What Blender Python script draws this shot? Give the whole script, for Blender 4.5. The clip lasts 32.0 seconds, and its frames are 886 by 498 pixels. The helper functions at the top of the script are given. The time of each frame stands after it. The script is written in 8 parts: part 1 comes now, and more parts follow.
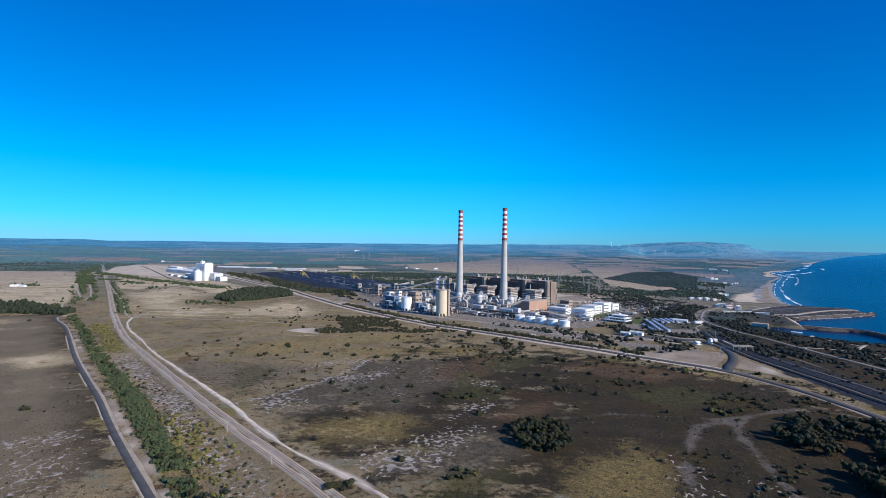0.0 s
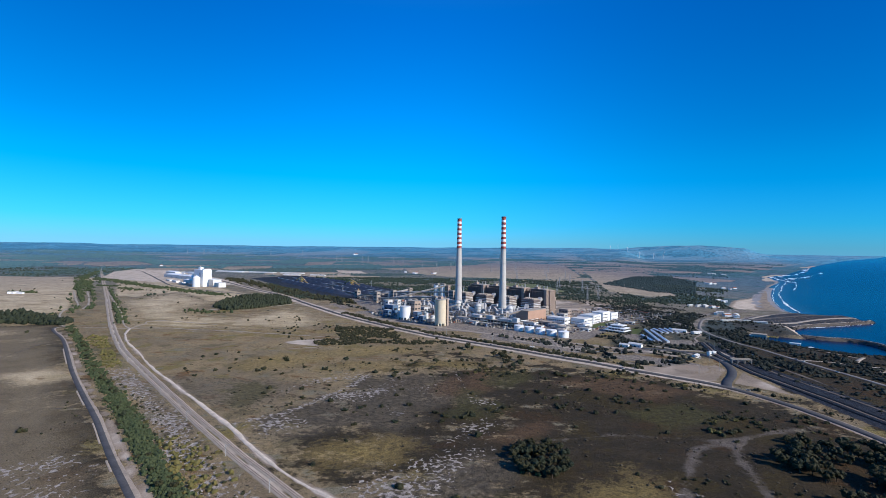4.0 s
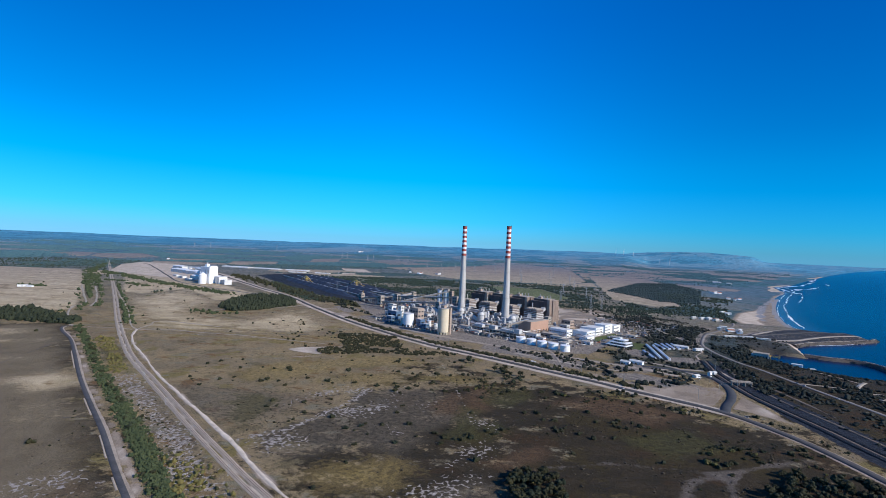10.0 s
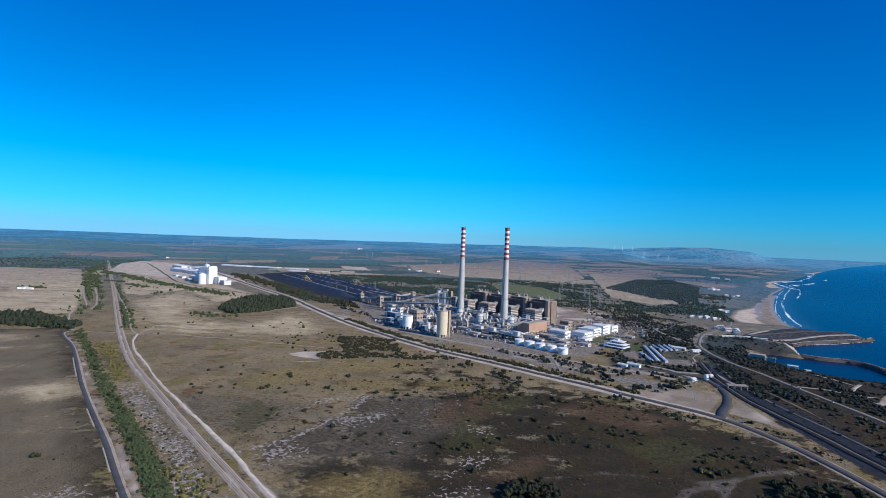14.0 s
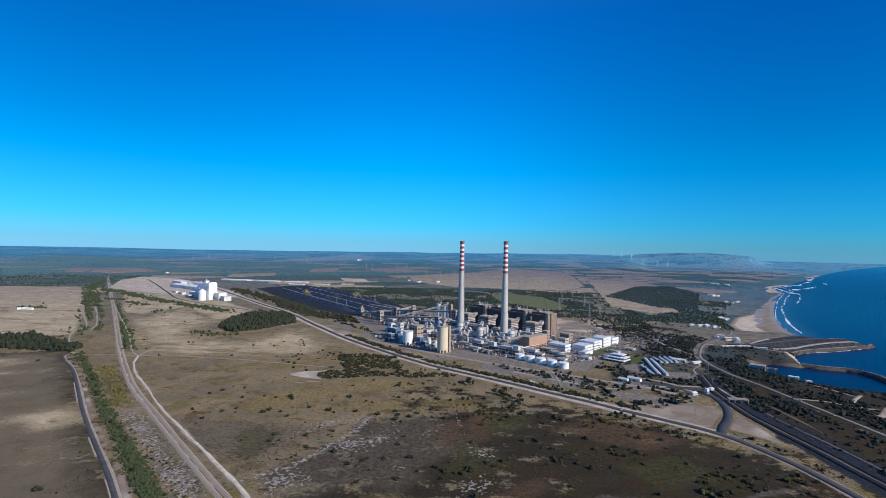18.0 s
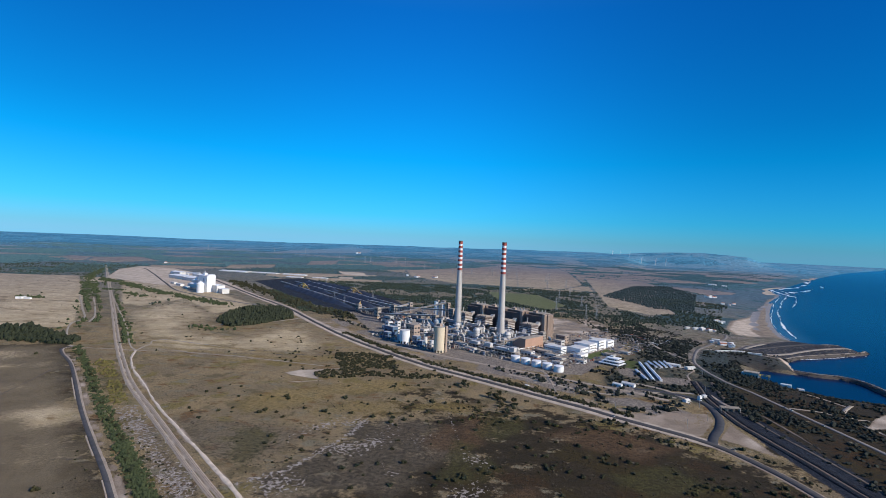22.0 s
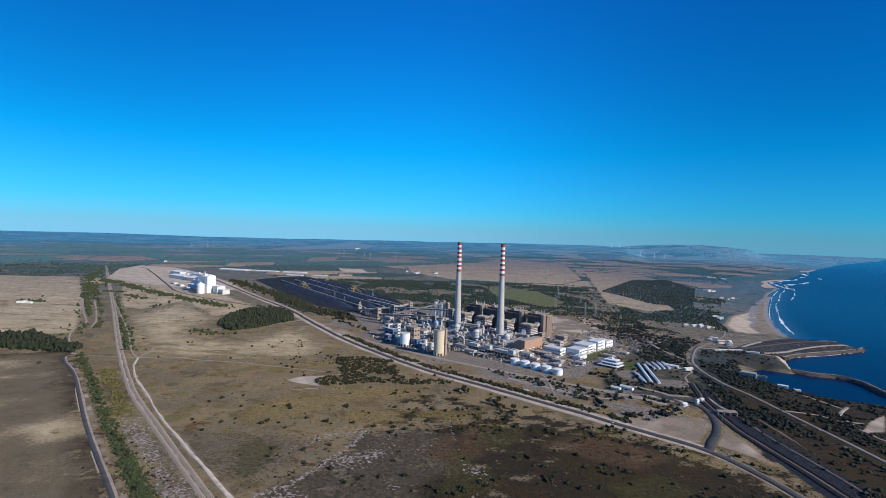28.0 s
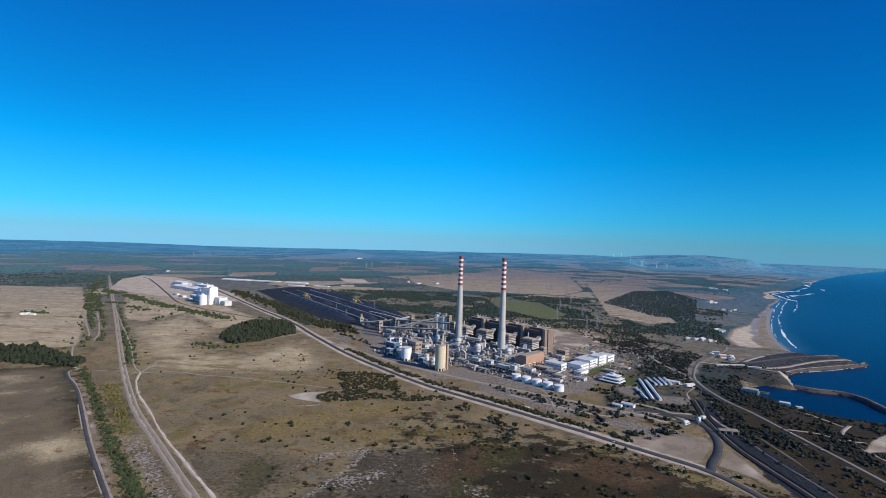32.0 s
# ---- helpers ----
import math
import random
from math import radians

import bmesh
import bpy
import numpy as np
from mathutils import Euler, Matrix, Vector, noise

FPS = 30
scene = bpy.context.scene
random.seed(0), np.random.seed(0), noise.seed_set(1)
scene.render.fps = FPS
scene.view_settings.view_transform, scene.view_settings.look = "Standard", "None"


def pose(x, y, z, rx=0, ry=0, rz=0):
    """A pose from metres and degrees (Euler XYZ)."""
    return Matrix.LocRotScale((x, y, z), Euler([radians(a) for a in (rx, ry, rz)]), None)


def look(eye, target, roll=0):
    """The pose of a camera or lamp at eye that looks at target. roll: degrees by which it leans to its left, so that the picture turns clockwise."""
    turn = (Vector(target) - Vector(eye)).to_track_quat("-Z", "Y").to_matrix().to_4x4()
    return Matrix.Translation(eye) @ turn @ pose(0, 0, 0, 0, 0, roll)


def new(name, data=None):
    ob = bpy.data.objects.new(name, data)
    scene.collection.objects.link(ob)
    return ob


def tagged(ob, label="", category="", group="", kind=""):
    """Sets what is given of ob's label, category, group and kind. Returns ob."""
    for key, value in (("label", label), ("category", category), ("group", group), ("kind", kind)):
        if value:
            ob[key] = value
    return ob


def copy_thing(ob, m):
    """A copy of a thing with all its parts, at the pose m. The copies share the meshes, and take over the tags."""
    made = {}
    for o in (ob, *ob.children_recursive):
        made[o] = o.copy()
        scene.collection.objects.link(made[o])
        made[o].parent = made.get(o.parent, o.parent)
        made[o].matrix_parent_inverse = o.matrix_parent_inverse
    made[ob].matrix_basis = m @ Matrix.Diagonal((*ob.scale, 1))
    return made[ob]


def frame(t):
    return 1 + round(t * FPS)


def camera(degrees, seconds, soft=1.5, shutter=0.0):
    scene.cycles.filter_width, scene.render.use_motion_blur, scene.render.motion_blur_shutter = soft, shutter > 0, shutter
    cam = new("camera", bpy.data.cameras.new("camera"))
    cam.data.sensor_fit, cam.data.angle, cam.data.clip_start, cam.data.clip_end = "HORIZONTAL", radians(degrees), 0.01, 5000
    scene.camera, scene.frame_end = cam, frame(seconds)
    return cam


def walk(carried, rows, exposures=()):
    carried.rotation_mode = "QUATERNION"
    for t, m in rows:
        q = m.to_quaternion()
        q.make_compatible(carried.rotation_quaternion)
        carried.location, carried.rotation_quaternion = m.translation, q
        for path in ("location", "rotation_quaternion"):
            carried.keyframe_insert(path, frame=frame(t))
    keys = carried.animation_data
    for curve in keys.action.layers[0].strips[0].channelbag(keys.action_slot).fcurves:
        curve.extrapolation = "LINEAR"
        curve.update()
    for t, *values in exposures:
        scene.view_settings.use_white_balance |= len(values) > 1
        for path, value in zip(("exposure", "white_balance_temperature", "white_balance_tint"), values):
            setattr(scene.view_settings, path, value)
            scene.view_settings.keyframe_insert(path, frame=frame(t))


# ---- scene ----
cam = camera(84.0, 32.0, soft=0.55)
PATH = [
    (0, (-1.576, 10.0, 136.61), (-1.619, 11.999, 136.605), 0.9),
    (0.5, (-1.638, 10.346, 138.516), (-1.682, 12.345, 138.501), 0.7),
    (1, (-1.689, 10.597, 140.422), (-1.726, 12.596, 140.421), 0.9),
    (1.5, (-1.729, 10.76, 142.329), (-1.761, 12.759, 142.309), 1.4),
    (2, (-1.759, 10.84, 144.238), (-1.79, 12.84, 144.222), 1.5),
    (2.5, (-1.778, 10.845, 146.15), (-1.809, 12.845, 146.141), 0.9),
    (3, (-1.788, 10.78, 148.067), (-1.821, 12.78, 148.065), 0.4),
    (3.5, (-1.789, 10.651, 149.989), (-1.823, 12.651, 149.992), 0.5),
    (5.5, (-1.706, 9.599, 157.749), (-1.756, 11.599, 157.734), 2.3),
    (6, (-1.667, 9.228, 159.709), (-1.711, 11.227, 159.683), 2.2),
    (6.5, (-1.62, 8.822, 161.676), (-1.665, 10.821, 161.642), 2.3),
    (7, (-1.567, 8.386, 163.651), (-1.614, 10.385, 163.6), 1.8),
    (7.5, (-1.508, 7.925, 165.633), (-1.552, 9.924, 165.581), 1.8),
    (8, (-1.443, 7.442, 167.622), (-1.486, 9.44, 167.558), 2.3),
    (8.5, (-1.372, 6.941, 169.615), (-1.429, 8.94, 169.568), 2.0),
    (9, (-1.297, 6.426, 171.613), (-1.359, 8.424, 171.555), 2.1),
    (9.5, (-1.217, 5.899, 173.613), (-1.278, 7.898, 173.574), 2.7),
    (10, (-1.133, 5.365, 175.615), (-1.193, 7.364, 175.605), 2.5),
    (10.5, (-1.045, 4.826, 177.618), (-1.103, 6.825, 177.61), 3.0),
    (11, (-0.953, 4.285, 179.62), (-1.012, 6.284, 179.601), 2.7),
    (11.5, (-0.858, 3.744, 181.619), (-0.914, 5.743, 181.607), 3.0),
    (12, (-0.761, 3.206, 183.614), (-0.814, 5.205, 183.602), 2.7),
    (12.5, (-0.66, 2.673, 185.604), (-0.712, 4.672, 185.586), 2.9),
    (13, (-0.558, 2.147, 187.588), (-0.613, 4.146, 187.56), 2.2),
    (13.5, (-0.454, 1.629, 189.564), (-0.512, 3.628, 189.535), 2.1),
    (14, (-0.349, 1.122, 191.532), (-0.405, 3.121, 191.501), 2.2),
    (14.5, (-0.243, 0.627, 193.49), (-0.297, 2.626, 193.472), 2.1),
    (16.5, (0.187, -1.215, 201.222), (0.137, 0.784, 201.204), 1.6),
    (17, (0.293, -1.637, 203.13), (0.246, 0.362, 203.126), 1.1),
    (17.5, (0.399, -2.044, 205.029), (0.349, -0.045, 205.021), 1.4),
    (18, (0.503, -2.434, 206.918), (0.448, -0.435, 206.919), 1.2),
    (18.5, (0.606, -2.809, 208.801), (0.551, -0.809, 208.787), 1.8),
    (19, (0.707, -3.168, 210.678), (0.663, -1.168, 210.658), 1.9),
    (19.5, (0.805, -3.512, 212.55), (0.762, -1.512, 212.516), 1.7),
    (20, (0.901, -3.842, 214.42), (0.853, -1.842, 214.384), 1.5),
    (20.5, (0.994, -4.158, 216.289), (0.948, -2.159, 216.254), 1.9),
    (21, (1.084, -4.463, 218.159), (1.033, -2.463, 218.137), 1.5),
    (21.5, (1.171, -4.757, 220.033), (1.118, -2.758, 219.997), 2.2),
    (22, (1.253, -5.041, 221.912), (1.203, -3.042, 221.885), 2.4),
    (22.5, (1.332, -5.318, 223.799), (1.28, -3.319, 223.762), 2.2),
    (23, (1.406, -5.59, 225.695), (1.357, -3.591, 225.664), 2.7),
    (23.5, (1.476, -5.858, 227.601), (1.43, -3.859, 227.56), 2.3),
    (24, (1.54, -6.126, 229.52), (1.493, -4.127, 229.483), 1.9),
    (24.5, (1.599, -6.394, 231.451), (1.55, -4.395, 231.418), 1.3),
    (25, (1.653, -6.667, 233.395), (1.606, -4.669, 233.341), 1.5),
    (25.5, (1.701, -6.947, 235.352), (1.649, -4.948, 235.312), 0.5),
    (27.5, (1.827, -8.204, 243.248), (1.78, -6.205, 243.183), 1.7),
    (28, (1.842, -8.57, 245.217), (1.795, -6.571, 245.158), 1.8),
    (28.5, (1.848, -8.965, 247.168), (1.804, -6.966, 247.107), 1.8),
    (29, (1.847, -9.393, 249.091), (1.802, -7.394, 249.041), 1.6),
    (29.5, (1.838, -9.858, 250.971), (1.795, -7.859, 250.924), 1.7),
    (30, (1.821, -10.366, 252.793), (1.778, -8.366, 252.751), 1.4),
    (30.5, (1.795, -10.92, 254.538), (1.753, -8.921, 254.505), 1.5),
    (31, (1.76, -11.527, 256.183), (1.714, -9.528, 256.15), 1.0),
    (31.5, (1.716, -12.191, 257.702), (1.664, -10.192, 257.664), 1.2),
    (32, (1.663, -12.918, 259.064), (1.608, -10.919, 259.038), 1.9),
]
walk(cam, [(t, look(eye, target, roll)) for t, eye, target, roll in PATH],
     exposures=[(0, 0.17, 6150, 10), (6, 0.11, 6150, 10), (11, 0.06, 6050, 10), (16.5, 0.02, 6100, 10), (18.5, -0.02, 6400, 10), (20, -0.03, 6500, 10), (32, -0.05, 6500, 10)])

# ---- world and sun ----
SUN_AZ, SUN_EL = radians(120), radians(28.5)      # compass turn from +y towards +x, and height
world = bpy.data.worlds.new("sky")
scene.world = world
world.use_nodes = True
wn, wl = world.node_tree.nodes, world.node_tree.links
wn.clear()
sky = wn.new("ShaderNodeTexSky")
sky.sky_type, sky.sun_disc = "NISHITA", False
sky.sun_elevation, sky.sun_rotation = SUN_EL, SUN_AZ
sky.altitude, sky.air_density, sky.dust_density, sky.ozone_density = 200, 1.0, 0.2, 1.5
sat = wn.new("ShaderNodeHueSaturation")
sat.inputs["Saturation"].default_value = 1.0
bg = wn.new("ShaderNodeBackground")
bg.inputs["Strength"].default_value = 0.15
wout = wn.new("ShaderNodeOutputWorld")
coord, sep, ramp, tint = wn.new("ShaderNodeTexCoord"), wn.new("ShaderNodeSeparateXYZ"), wn.new("ShaderNodeValToRGB"), wn.new("ShaderNodeMix")
tint.data_type, tint.blend_type = "RGBA", "MULTIPLY"
tint.inputs[0].default_value = 1.0
wl.new(coord.outputs["Generated"], sep.inputs[0])
wl.new(sep.outputs["Z"], ramp.inputs["Fac"])
SKY_TINT = [(0.0, (0.165, 0.465, 1.00)), (0.05, (0.07, 0.52, 1.03)), (0.16, (0.008, 0.56, 1.04)), (0.42, (0.012, 0.455, 1.05)), (1.0, (0.36, 0.52, 0.88))]
for k, (at_z, rgb) in enumerate(SKY_TINT):
    e = ramp.color_ramp.elements[k] if k < 2 else ramp.color_ramp.elements.new(at_z)
    e.position, e.color = at_z, (*rgb, 1)
above, level_z, floor_z = wn.new("ShaderNodeCombineXYZ"), wn.new("ShaderNodeSeparateXYZ"), wn.new("ShaderNodeMath")
floor_z.operation = "MAXIMUM"                      # below the horizon the haze of the horizon goes on
floor_z.inputs[1].default_value = 0.012
wl.new(coord.outputs["Generated"], level_z.inputs[0])
wl.new(level_z.outputs["X"], above.inputs["X"])
wl.new(level_z.outputs["Y"], above.inputs["Y"])
wl.new(level_z.outputs["Z"], floor_z.inputs[0])
wl.new(floor_z.outputs[0], above.inputs["Z"])
wl.new(above.outputs[0], sky.inputs["Vector"])
wl.new(sky.outputs[0], sat.inputs["Color"])
wl.new(sat.outputs[0], tint.inputs[6])
wl.new(ramp.outputs[0], tint.inputs[7])
side_at, side_ramp, side_tint = wn.new("ShaderNodeMapRange"), wn.new("ShaderNodeValToRGB"), wn.new("ShaderNodeMix")
side_at.inputs["From Min"].default_value, side_at.inputs["From Max"].default_value = -1.0, 1.0
side_ramp.color_ramp.interpolation = "EASE"
side_tint.data_type, side_tint.blend_type = "RGBA", "MULTIPLY"
side_tint.inputs[0].default_value = 1.0
for k, (at_x, v) in enumerate([(0.0, (0.62, 0.62, 0.62)), (0.17, (0.76, 0.76, 0.76)), (0.5, (1.17, 1.17, 1.17)), (0.85, (0.34, 0.68, 0.73)), (1.0, (0.34, 0.62, 0.66))]):    # deepest blue away to either side, with the lens's dim edges tinted in
    e = side_ramp.color_ramp.elements[k] if k < 2 else side_ramp.color_ramp.elements.new(at_x)
    e.position, e.color = at_x, (*v, 1)
side_up = wn.new("ShaderNodeMapRange")
for key, v in (("From Min", 0.0), ("From Max", 0.22), ("To Min", 0.45), ("To Max", 1.0)):
    side_up.inputs[key].default_value = v
wl.new(level_z.outputs["Z"], side_up.inputs["Value"])
wl.new(side_up.outputs[0], side_tint.inputs[0])
wl.new(level_z.outputs["X"], side_at.inputs["Value"])
wl.new(side_at.outputs[0], side_ramp.inputs["Fac"])
wl.new(tint.outputs[2], side_tint.inputs[6])
wl.new(side_ramp.outputs[0], side_tint.inputs[7])
wl.new(side_tint.outputs[2], bg.inputs["Color"])
wl.new(bg.outputs[0], wout.inputs["Surface"])

sun_data = bpy.data.lights.new("sun", "SUN")
sun_data.energy, sun_data.angle, sun_data.color = 5.0, radians(0.55), (1.0, 0.90, 0.77)
sun = new("sun", sun_data)
sun.matrix_world = look((0, 0, 800), (-800 * math.sin(SUN_AZ) * math.cos(SUN_EL), -800 * math.cos(SUN_AZ) * math.cos(SUN_EL), 800 - 800 * math.sin(SUN_EL)))
scene.view_settings.exposure = 0.0

# ---- small tools ----
def material(name, colour=(0.5, 0.5, 0.5), rough=0.8, metal=0.0, vary=0.25, scale=0.3, bump=0.0, fine=6.0, per_object=0.0):
    """A surface with grain at two scales: broad stains (scale, per metre) and fine grain (fine times that)."""
    m = bpy.data.materials.new(name)
    m.use_nodes = True
    nt = m.node_tree
    bs = nt.nodes["Principled BSDF"]
    bs.inputs["Roughness"].default_value, bs.inputs["Metallic"].default_value = rough, metal
    bs.inputs["Specular IOR Level"].default_value = 0.15 if rough >= 0.84 else 0.5
    geo = nt.nodes.new("ShaderNodeNewGeometry")
    broad, grain = nt.nodes.new("ShaderNodeTexNoise"), nt.nodes.new("ShaderNodeTexNoise")
    for n, s, d in ((broad, scale, 5.0), (grain, scale * fine, 3.0)):
        n.inputs["Scale"].default_value, n.inputs["Detail"].default_value = s, d
        nt.links.new(geo.outputs["Position"], n.inputs["Vector"])
    add = nt.nodes.new("ShaderNodeMath")
    add.operation = "ADD"
    nt.links.new(broad.outputs["Fac"], add.inputs[0])
    nt.links.new(grain.outputs["Fac"], add.inputs[1])
    last = add.outputs[0]
    if per_object:
        info, mad = nt.nodes.new("ShaderNodeObjectInfo"), nt.nodes.new("ShaderNodeMath")
        mad.operation = "MULTIPLY_ADD"
        mad.inputs[1].default_value = per_object
        nt.links.new(info.outputs["Random"], mad.inputs[0])
        nt.links.new(last, mad.inputs[2])
        last = mad.outputs[0]
    ramp = nt.nodes.new("ShaderNodeMapRange")
    ramp.inputs["From Min"].default_value, ramp.inputs["From Max"].default_value = 0.6, 1.4 + per_object
    ramp.inputs["To Min"].default_value, ramp.inputs["To Max"].default_value = 1 - vary, 1 + vary
    nt.links.new(last, ramp.inputs["Value"])
    mul = nt.nodes.new("ShaderNodeMix")
    mul.data_type, mul.blend_type = "RGBA", "MULTIPLY"
    mul.inputs[0].default_value = 1.0
    mul.inputs[6].default_value = (*colour, 1)
    nt.links.new(ramp.outputs[0], mul.inputs[7])
    nt.links.new(mul.outputs[2], bs.inputs["Base Color"])
    if bump:
        b = nt.nodes.new("ShaderNodeBump")
        b.inputs["Strength"].default_value, b.inputs["Distance"].default_value = 0.6, bump
        nt.links.new(grain.outputs["Fac"], b.inputs["Height"])
        nt.links.new(b.outputs[0], bs.inputs["Normal"])
    return m


def part(name, bm, mat, parent=None, label="", smooth=False):
    """Links a bmesh as one mesh object, under a thing or a part where one is given."""
    me = bpy.data.meshes.new(name)
    bm.to_mesh(me)
    bm.free()
    if mat:
        me.materials.append(mat)
    if smooth:
        me.polygons.foreach_set("use_smooth", [True] * len(me.polygons))
    ob = new(name, me)
    if parent:
        ob.parent = parent
    return tagged(ob, label)


def thing(name, at, turn, label, category, group="", kind="", size=1.0):
    ob = new(name)
    ob.matrix_basis = pose(*at, 0, 0, turn) @ Matrix.Scale(size, 4)
    return tagged(ob, label, category, group, kind)


def box(bm, x, y, z, sx, sy, sz, bevel=0.0):
    """A box that stands on z, centred on x, y."""
    g = bmesh.ops.create_cube(bm, size=1.0, matrix=Matrix.LocRotScale((x, y, z + sz / 2), None, (sx, sy, sz)))
    if bevel:
        edges = {e for v in g["verts"] for e in v.link_edges}
        bmesh.ops.bevel(bm, geom=list(edges), offset=bevel, segments=1, affect="EDGES")


def cyl(bm, x, y, z, r, h, seg=24, r2=None, caps=True):
    bmesh.ops.create_cone(bm, cap_ends=caps, segments=seg, radius1=r, radius2=r if r2 is None else r2, depth=h, matrix=Matrix.Translation((x, y, z + h / 2)))


def beam(bm, a, b, w, h=None):
    """A straight bar from a to b, w wide and h high."""
    a, b = Vector(a), Vector(b)
    d = b - a
    q = d.to_track_quat("Z", "Y").to_matrix().to_4x4()
    bmesh.ops.create_cube(bm, size=1.0, matrix=Matrix.Translation((a + b) / 2) @ q @ Matrix.Diagonal((w, h or w, d.length, 1)))


# ---- the lie of the land ----
EYE_MID = np.array((0.0, -3.0, 195.0))
SEA = -12.0
FLAT, DRAWN = 2800.0, 810.0                        # flat so far; past that distances grow by their logarithm


def squeeze(r):
    """Past FLAT the country is drawn together, so that the hills 12 km off stand within 4.9 km."""
    d = np.maximum(r - FLAT, 0)
    return np.where(r <= FLAT, r, FLAT + DRAWN * np.log1p(d / DRAWN))


def far(x, y, z):
    """True metres to scene metres, with the scale there."""
    x, y, z = np.asarray(x, float), np.asarray(y, float), np.asarray(z, float)
    r = np.hypot(x - EYE_MID[0], y - EYE_MID[1])
    k = squeeze(r) / np.maximum(r, 1e-6)
    return EYE_MID[0] + (x - EYE_MID[0]) * k, EYE_MID[1] + (y - EYE_MID[1]) * k, np.where(k < 1, EYE_MID[2] + (z - EYE_MID[2]) * k, z), k


COAST = [(1400, -3000), (1150, 300), (820, 690), (699, 786), (655, 808), (632, 813), (608, 845), (600, 876), (582, 912), (600, 990), (640, 1010),
         (690, 985), (717, 1045), (748, 1106), (800, 1142), (861, 1166), (939, 1196), (1005, 1220), (1026, 1252), (1012, 1322), (950, 1304), (922, 1340), (943, 1381),
         (964, 1442), (998, 1521), (1059, 1639), (1148, 1797), (1281, 2014), (1446, 2266), (1673, 2597), (1955, 2994), (2050, 3197), (2200, 3499),
         (2552, 3842), (2978, 4360), (3802, 5370), (5227, 7056), (7655, 9826), (14347, 16861), (40000, 46000)]


def line_distance(x, y, pts):
    best = np.full(np.shape(x), 1e9)
    for (ax, ay), (bx, by) in zip(pts, pts[1:]):
        dx, dy = bx - ax, by - ay
        t = np.clip(((x - ax) * dx + (y - ay) * dy) / (dx * dx + dy * dy), 0, 1)
        best = np.minimum(best, np.hypot(x - ax - t * dx, y - ay - t * dy))
    return best


def inside(x, y, poly):
    odd = np.zeros(np.shape(x), bool)
    for (ax, ay), (bx, by) in zip(poly, poly[1:] + poly[:1]):
        if ay != by:
            odd ^= ((ay > y) != (by > y)) & (x < (bx - ax) * (y - ay) / (by - ay) + ax)
    return odd


def region(x, y, poly, soft):
    """1 well within the outline, 0 well outside, 0.5 on it."""
    d = line_distance(x, y, poly + poly[:1])
    d = np.where(inside(x, y, poly), d, -d)
    return np.clip(0.5 + d / (2 * soft), 0, 1)


def waves(x, y, length, seed):
    """Smooth value noise from -1 to 1 with the given length in metres."""
    rng = np.random.RandomState(seed)
    g = rng.rand(64, 64) * 2 - 1
    u, v = x / length, y / length
    i, j = np.floor(u).astype(int), np.floor(v).astype(int)
    fu, fv = u - i, v - j
    fu, fv = fu * fu * (3 - 2 * fu), fv * fv * (3 - 2 * fv)
    at = lambda p, q: g[p % 64, q % 64]
    return (at(i, j) * (1 - fu) + at(i + 1, j) * fu) * (1 - fv) + (at(i, j + 1) * (1 - fu) + at(i + 1, j + 1) * fu) * fv


CHANNEL = [(2000, 3010), (1780, 2740), (1507, 2404), (1210, 1985), (1081, 1785), (991, 1630), (958, 1560)]     # tidal stream behind the bar
RIDGE_TURN = [-60, -43.6, -37.6, -35.4, -30.6, -25.4, -19.6, -13.5, -7.1, -0.5, 2.8, 9.2, 18.4, 21.2, 24.0, 26.6, 27.6, 30.5, 31.6, 35]
RIDGE_HIGH = [100, 106, 115, 92, 105, 120, 126, 132, 152, 148, 158, 180, 188, 236, 270, 277, 262, 226, 150, 40]     # far skyline, in metres


def inland(x, y):
    d = line_distance(x, y, COAST)
    return np.where(inside(x, y, COAST + [(60000, 46000), (60000, -3000)]), -d, d)


def sag(r):
    """How far the round earth falls away."""
    return np.maximum(r - 3000.0, 0) ** 2 / 1.46e7


def height(x, y, sd=None):
    x, y = np.asarray(x, float), np.asarray(y, float)
    sd = inland(x, y) if sd is None else sd
    shelf = np.where(y > 1345, 200.0, 28.0)                                  # the beach is flat, the harbour shore steep
    bar = np.where(y > 1345, 70.0, 0.0)                                      # tidal flat before the dry sand
    land = SEA + 0.95 * np.clip(sd / 20, 0, 1) * (bar > 0) + 17.0 * (1 - np.exp(-np.maximum(sd - bar, 0) / shelf))
    land = land - 0.9 * np.clip(1.3 - line_distance(x, y, CHANNEL) / 14, 0, 1) * (bar > 0)
    r = np.hypot(x, y)
    land = land + (waves(x, y, 140, 3) * 0.8 + waves(x, y, 37, 4) * 0.3) * np.clip((sd - bar) / 200, 0, 1)
    turn = np.degrees(np.arctan2(x, np.maximum(y, 1.0)))
    ridge = np.interp(turn, RIDGE_TURN, RIDGE_HIGH)
    peak = np.clip((turn - 18.5) / 2.5, 0, 1)
    rise = (1 - peak) * np.clip((r - 5200) / 6500, 0, 1) ** 1.3 + peak * np.clip((r - 9900) / 1800, 0, 1)
    hill = rise * (ridge - 12 + (13 * waves(x, y, 1700, 5) + 9 * waves(x, y, 620, 6) + 5 * waves(x, y, 260, 7)) * np.clip(ridge / 120, 0, 1))
    land = land + hill * np.clip(sd / 1500, 0, 1) * np.clip((14500 - r) / 2400, 0, 1)
    return np.where(sd > 0, land, np.maximum(SEA + sd * 0.06, -90)) - sag(r)


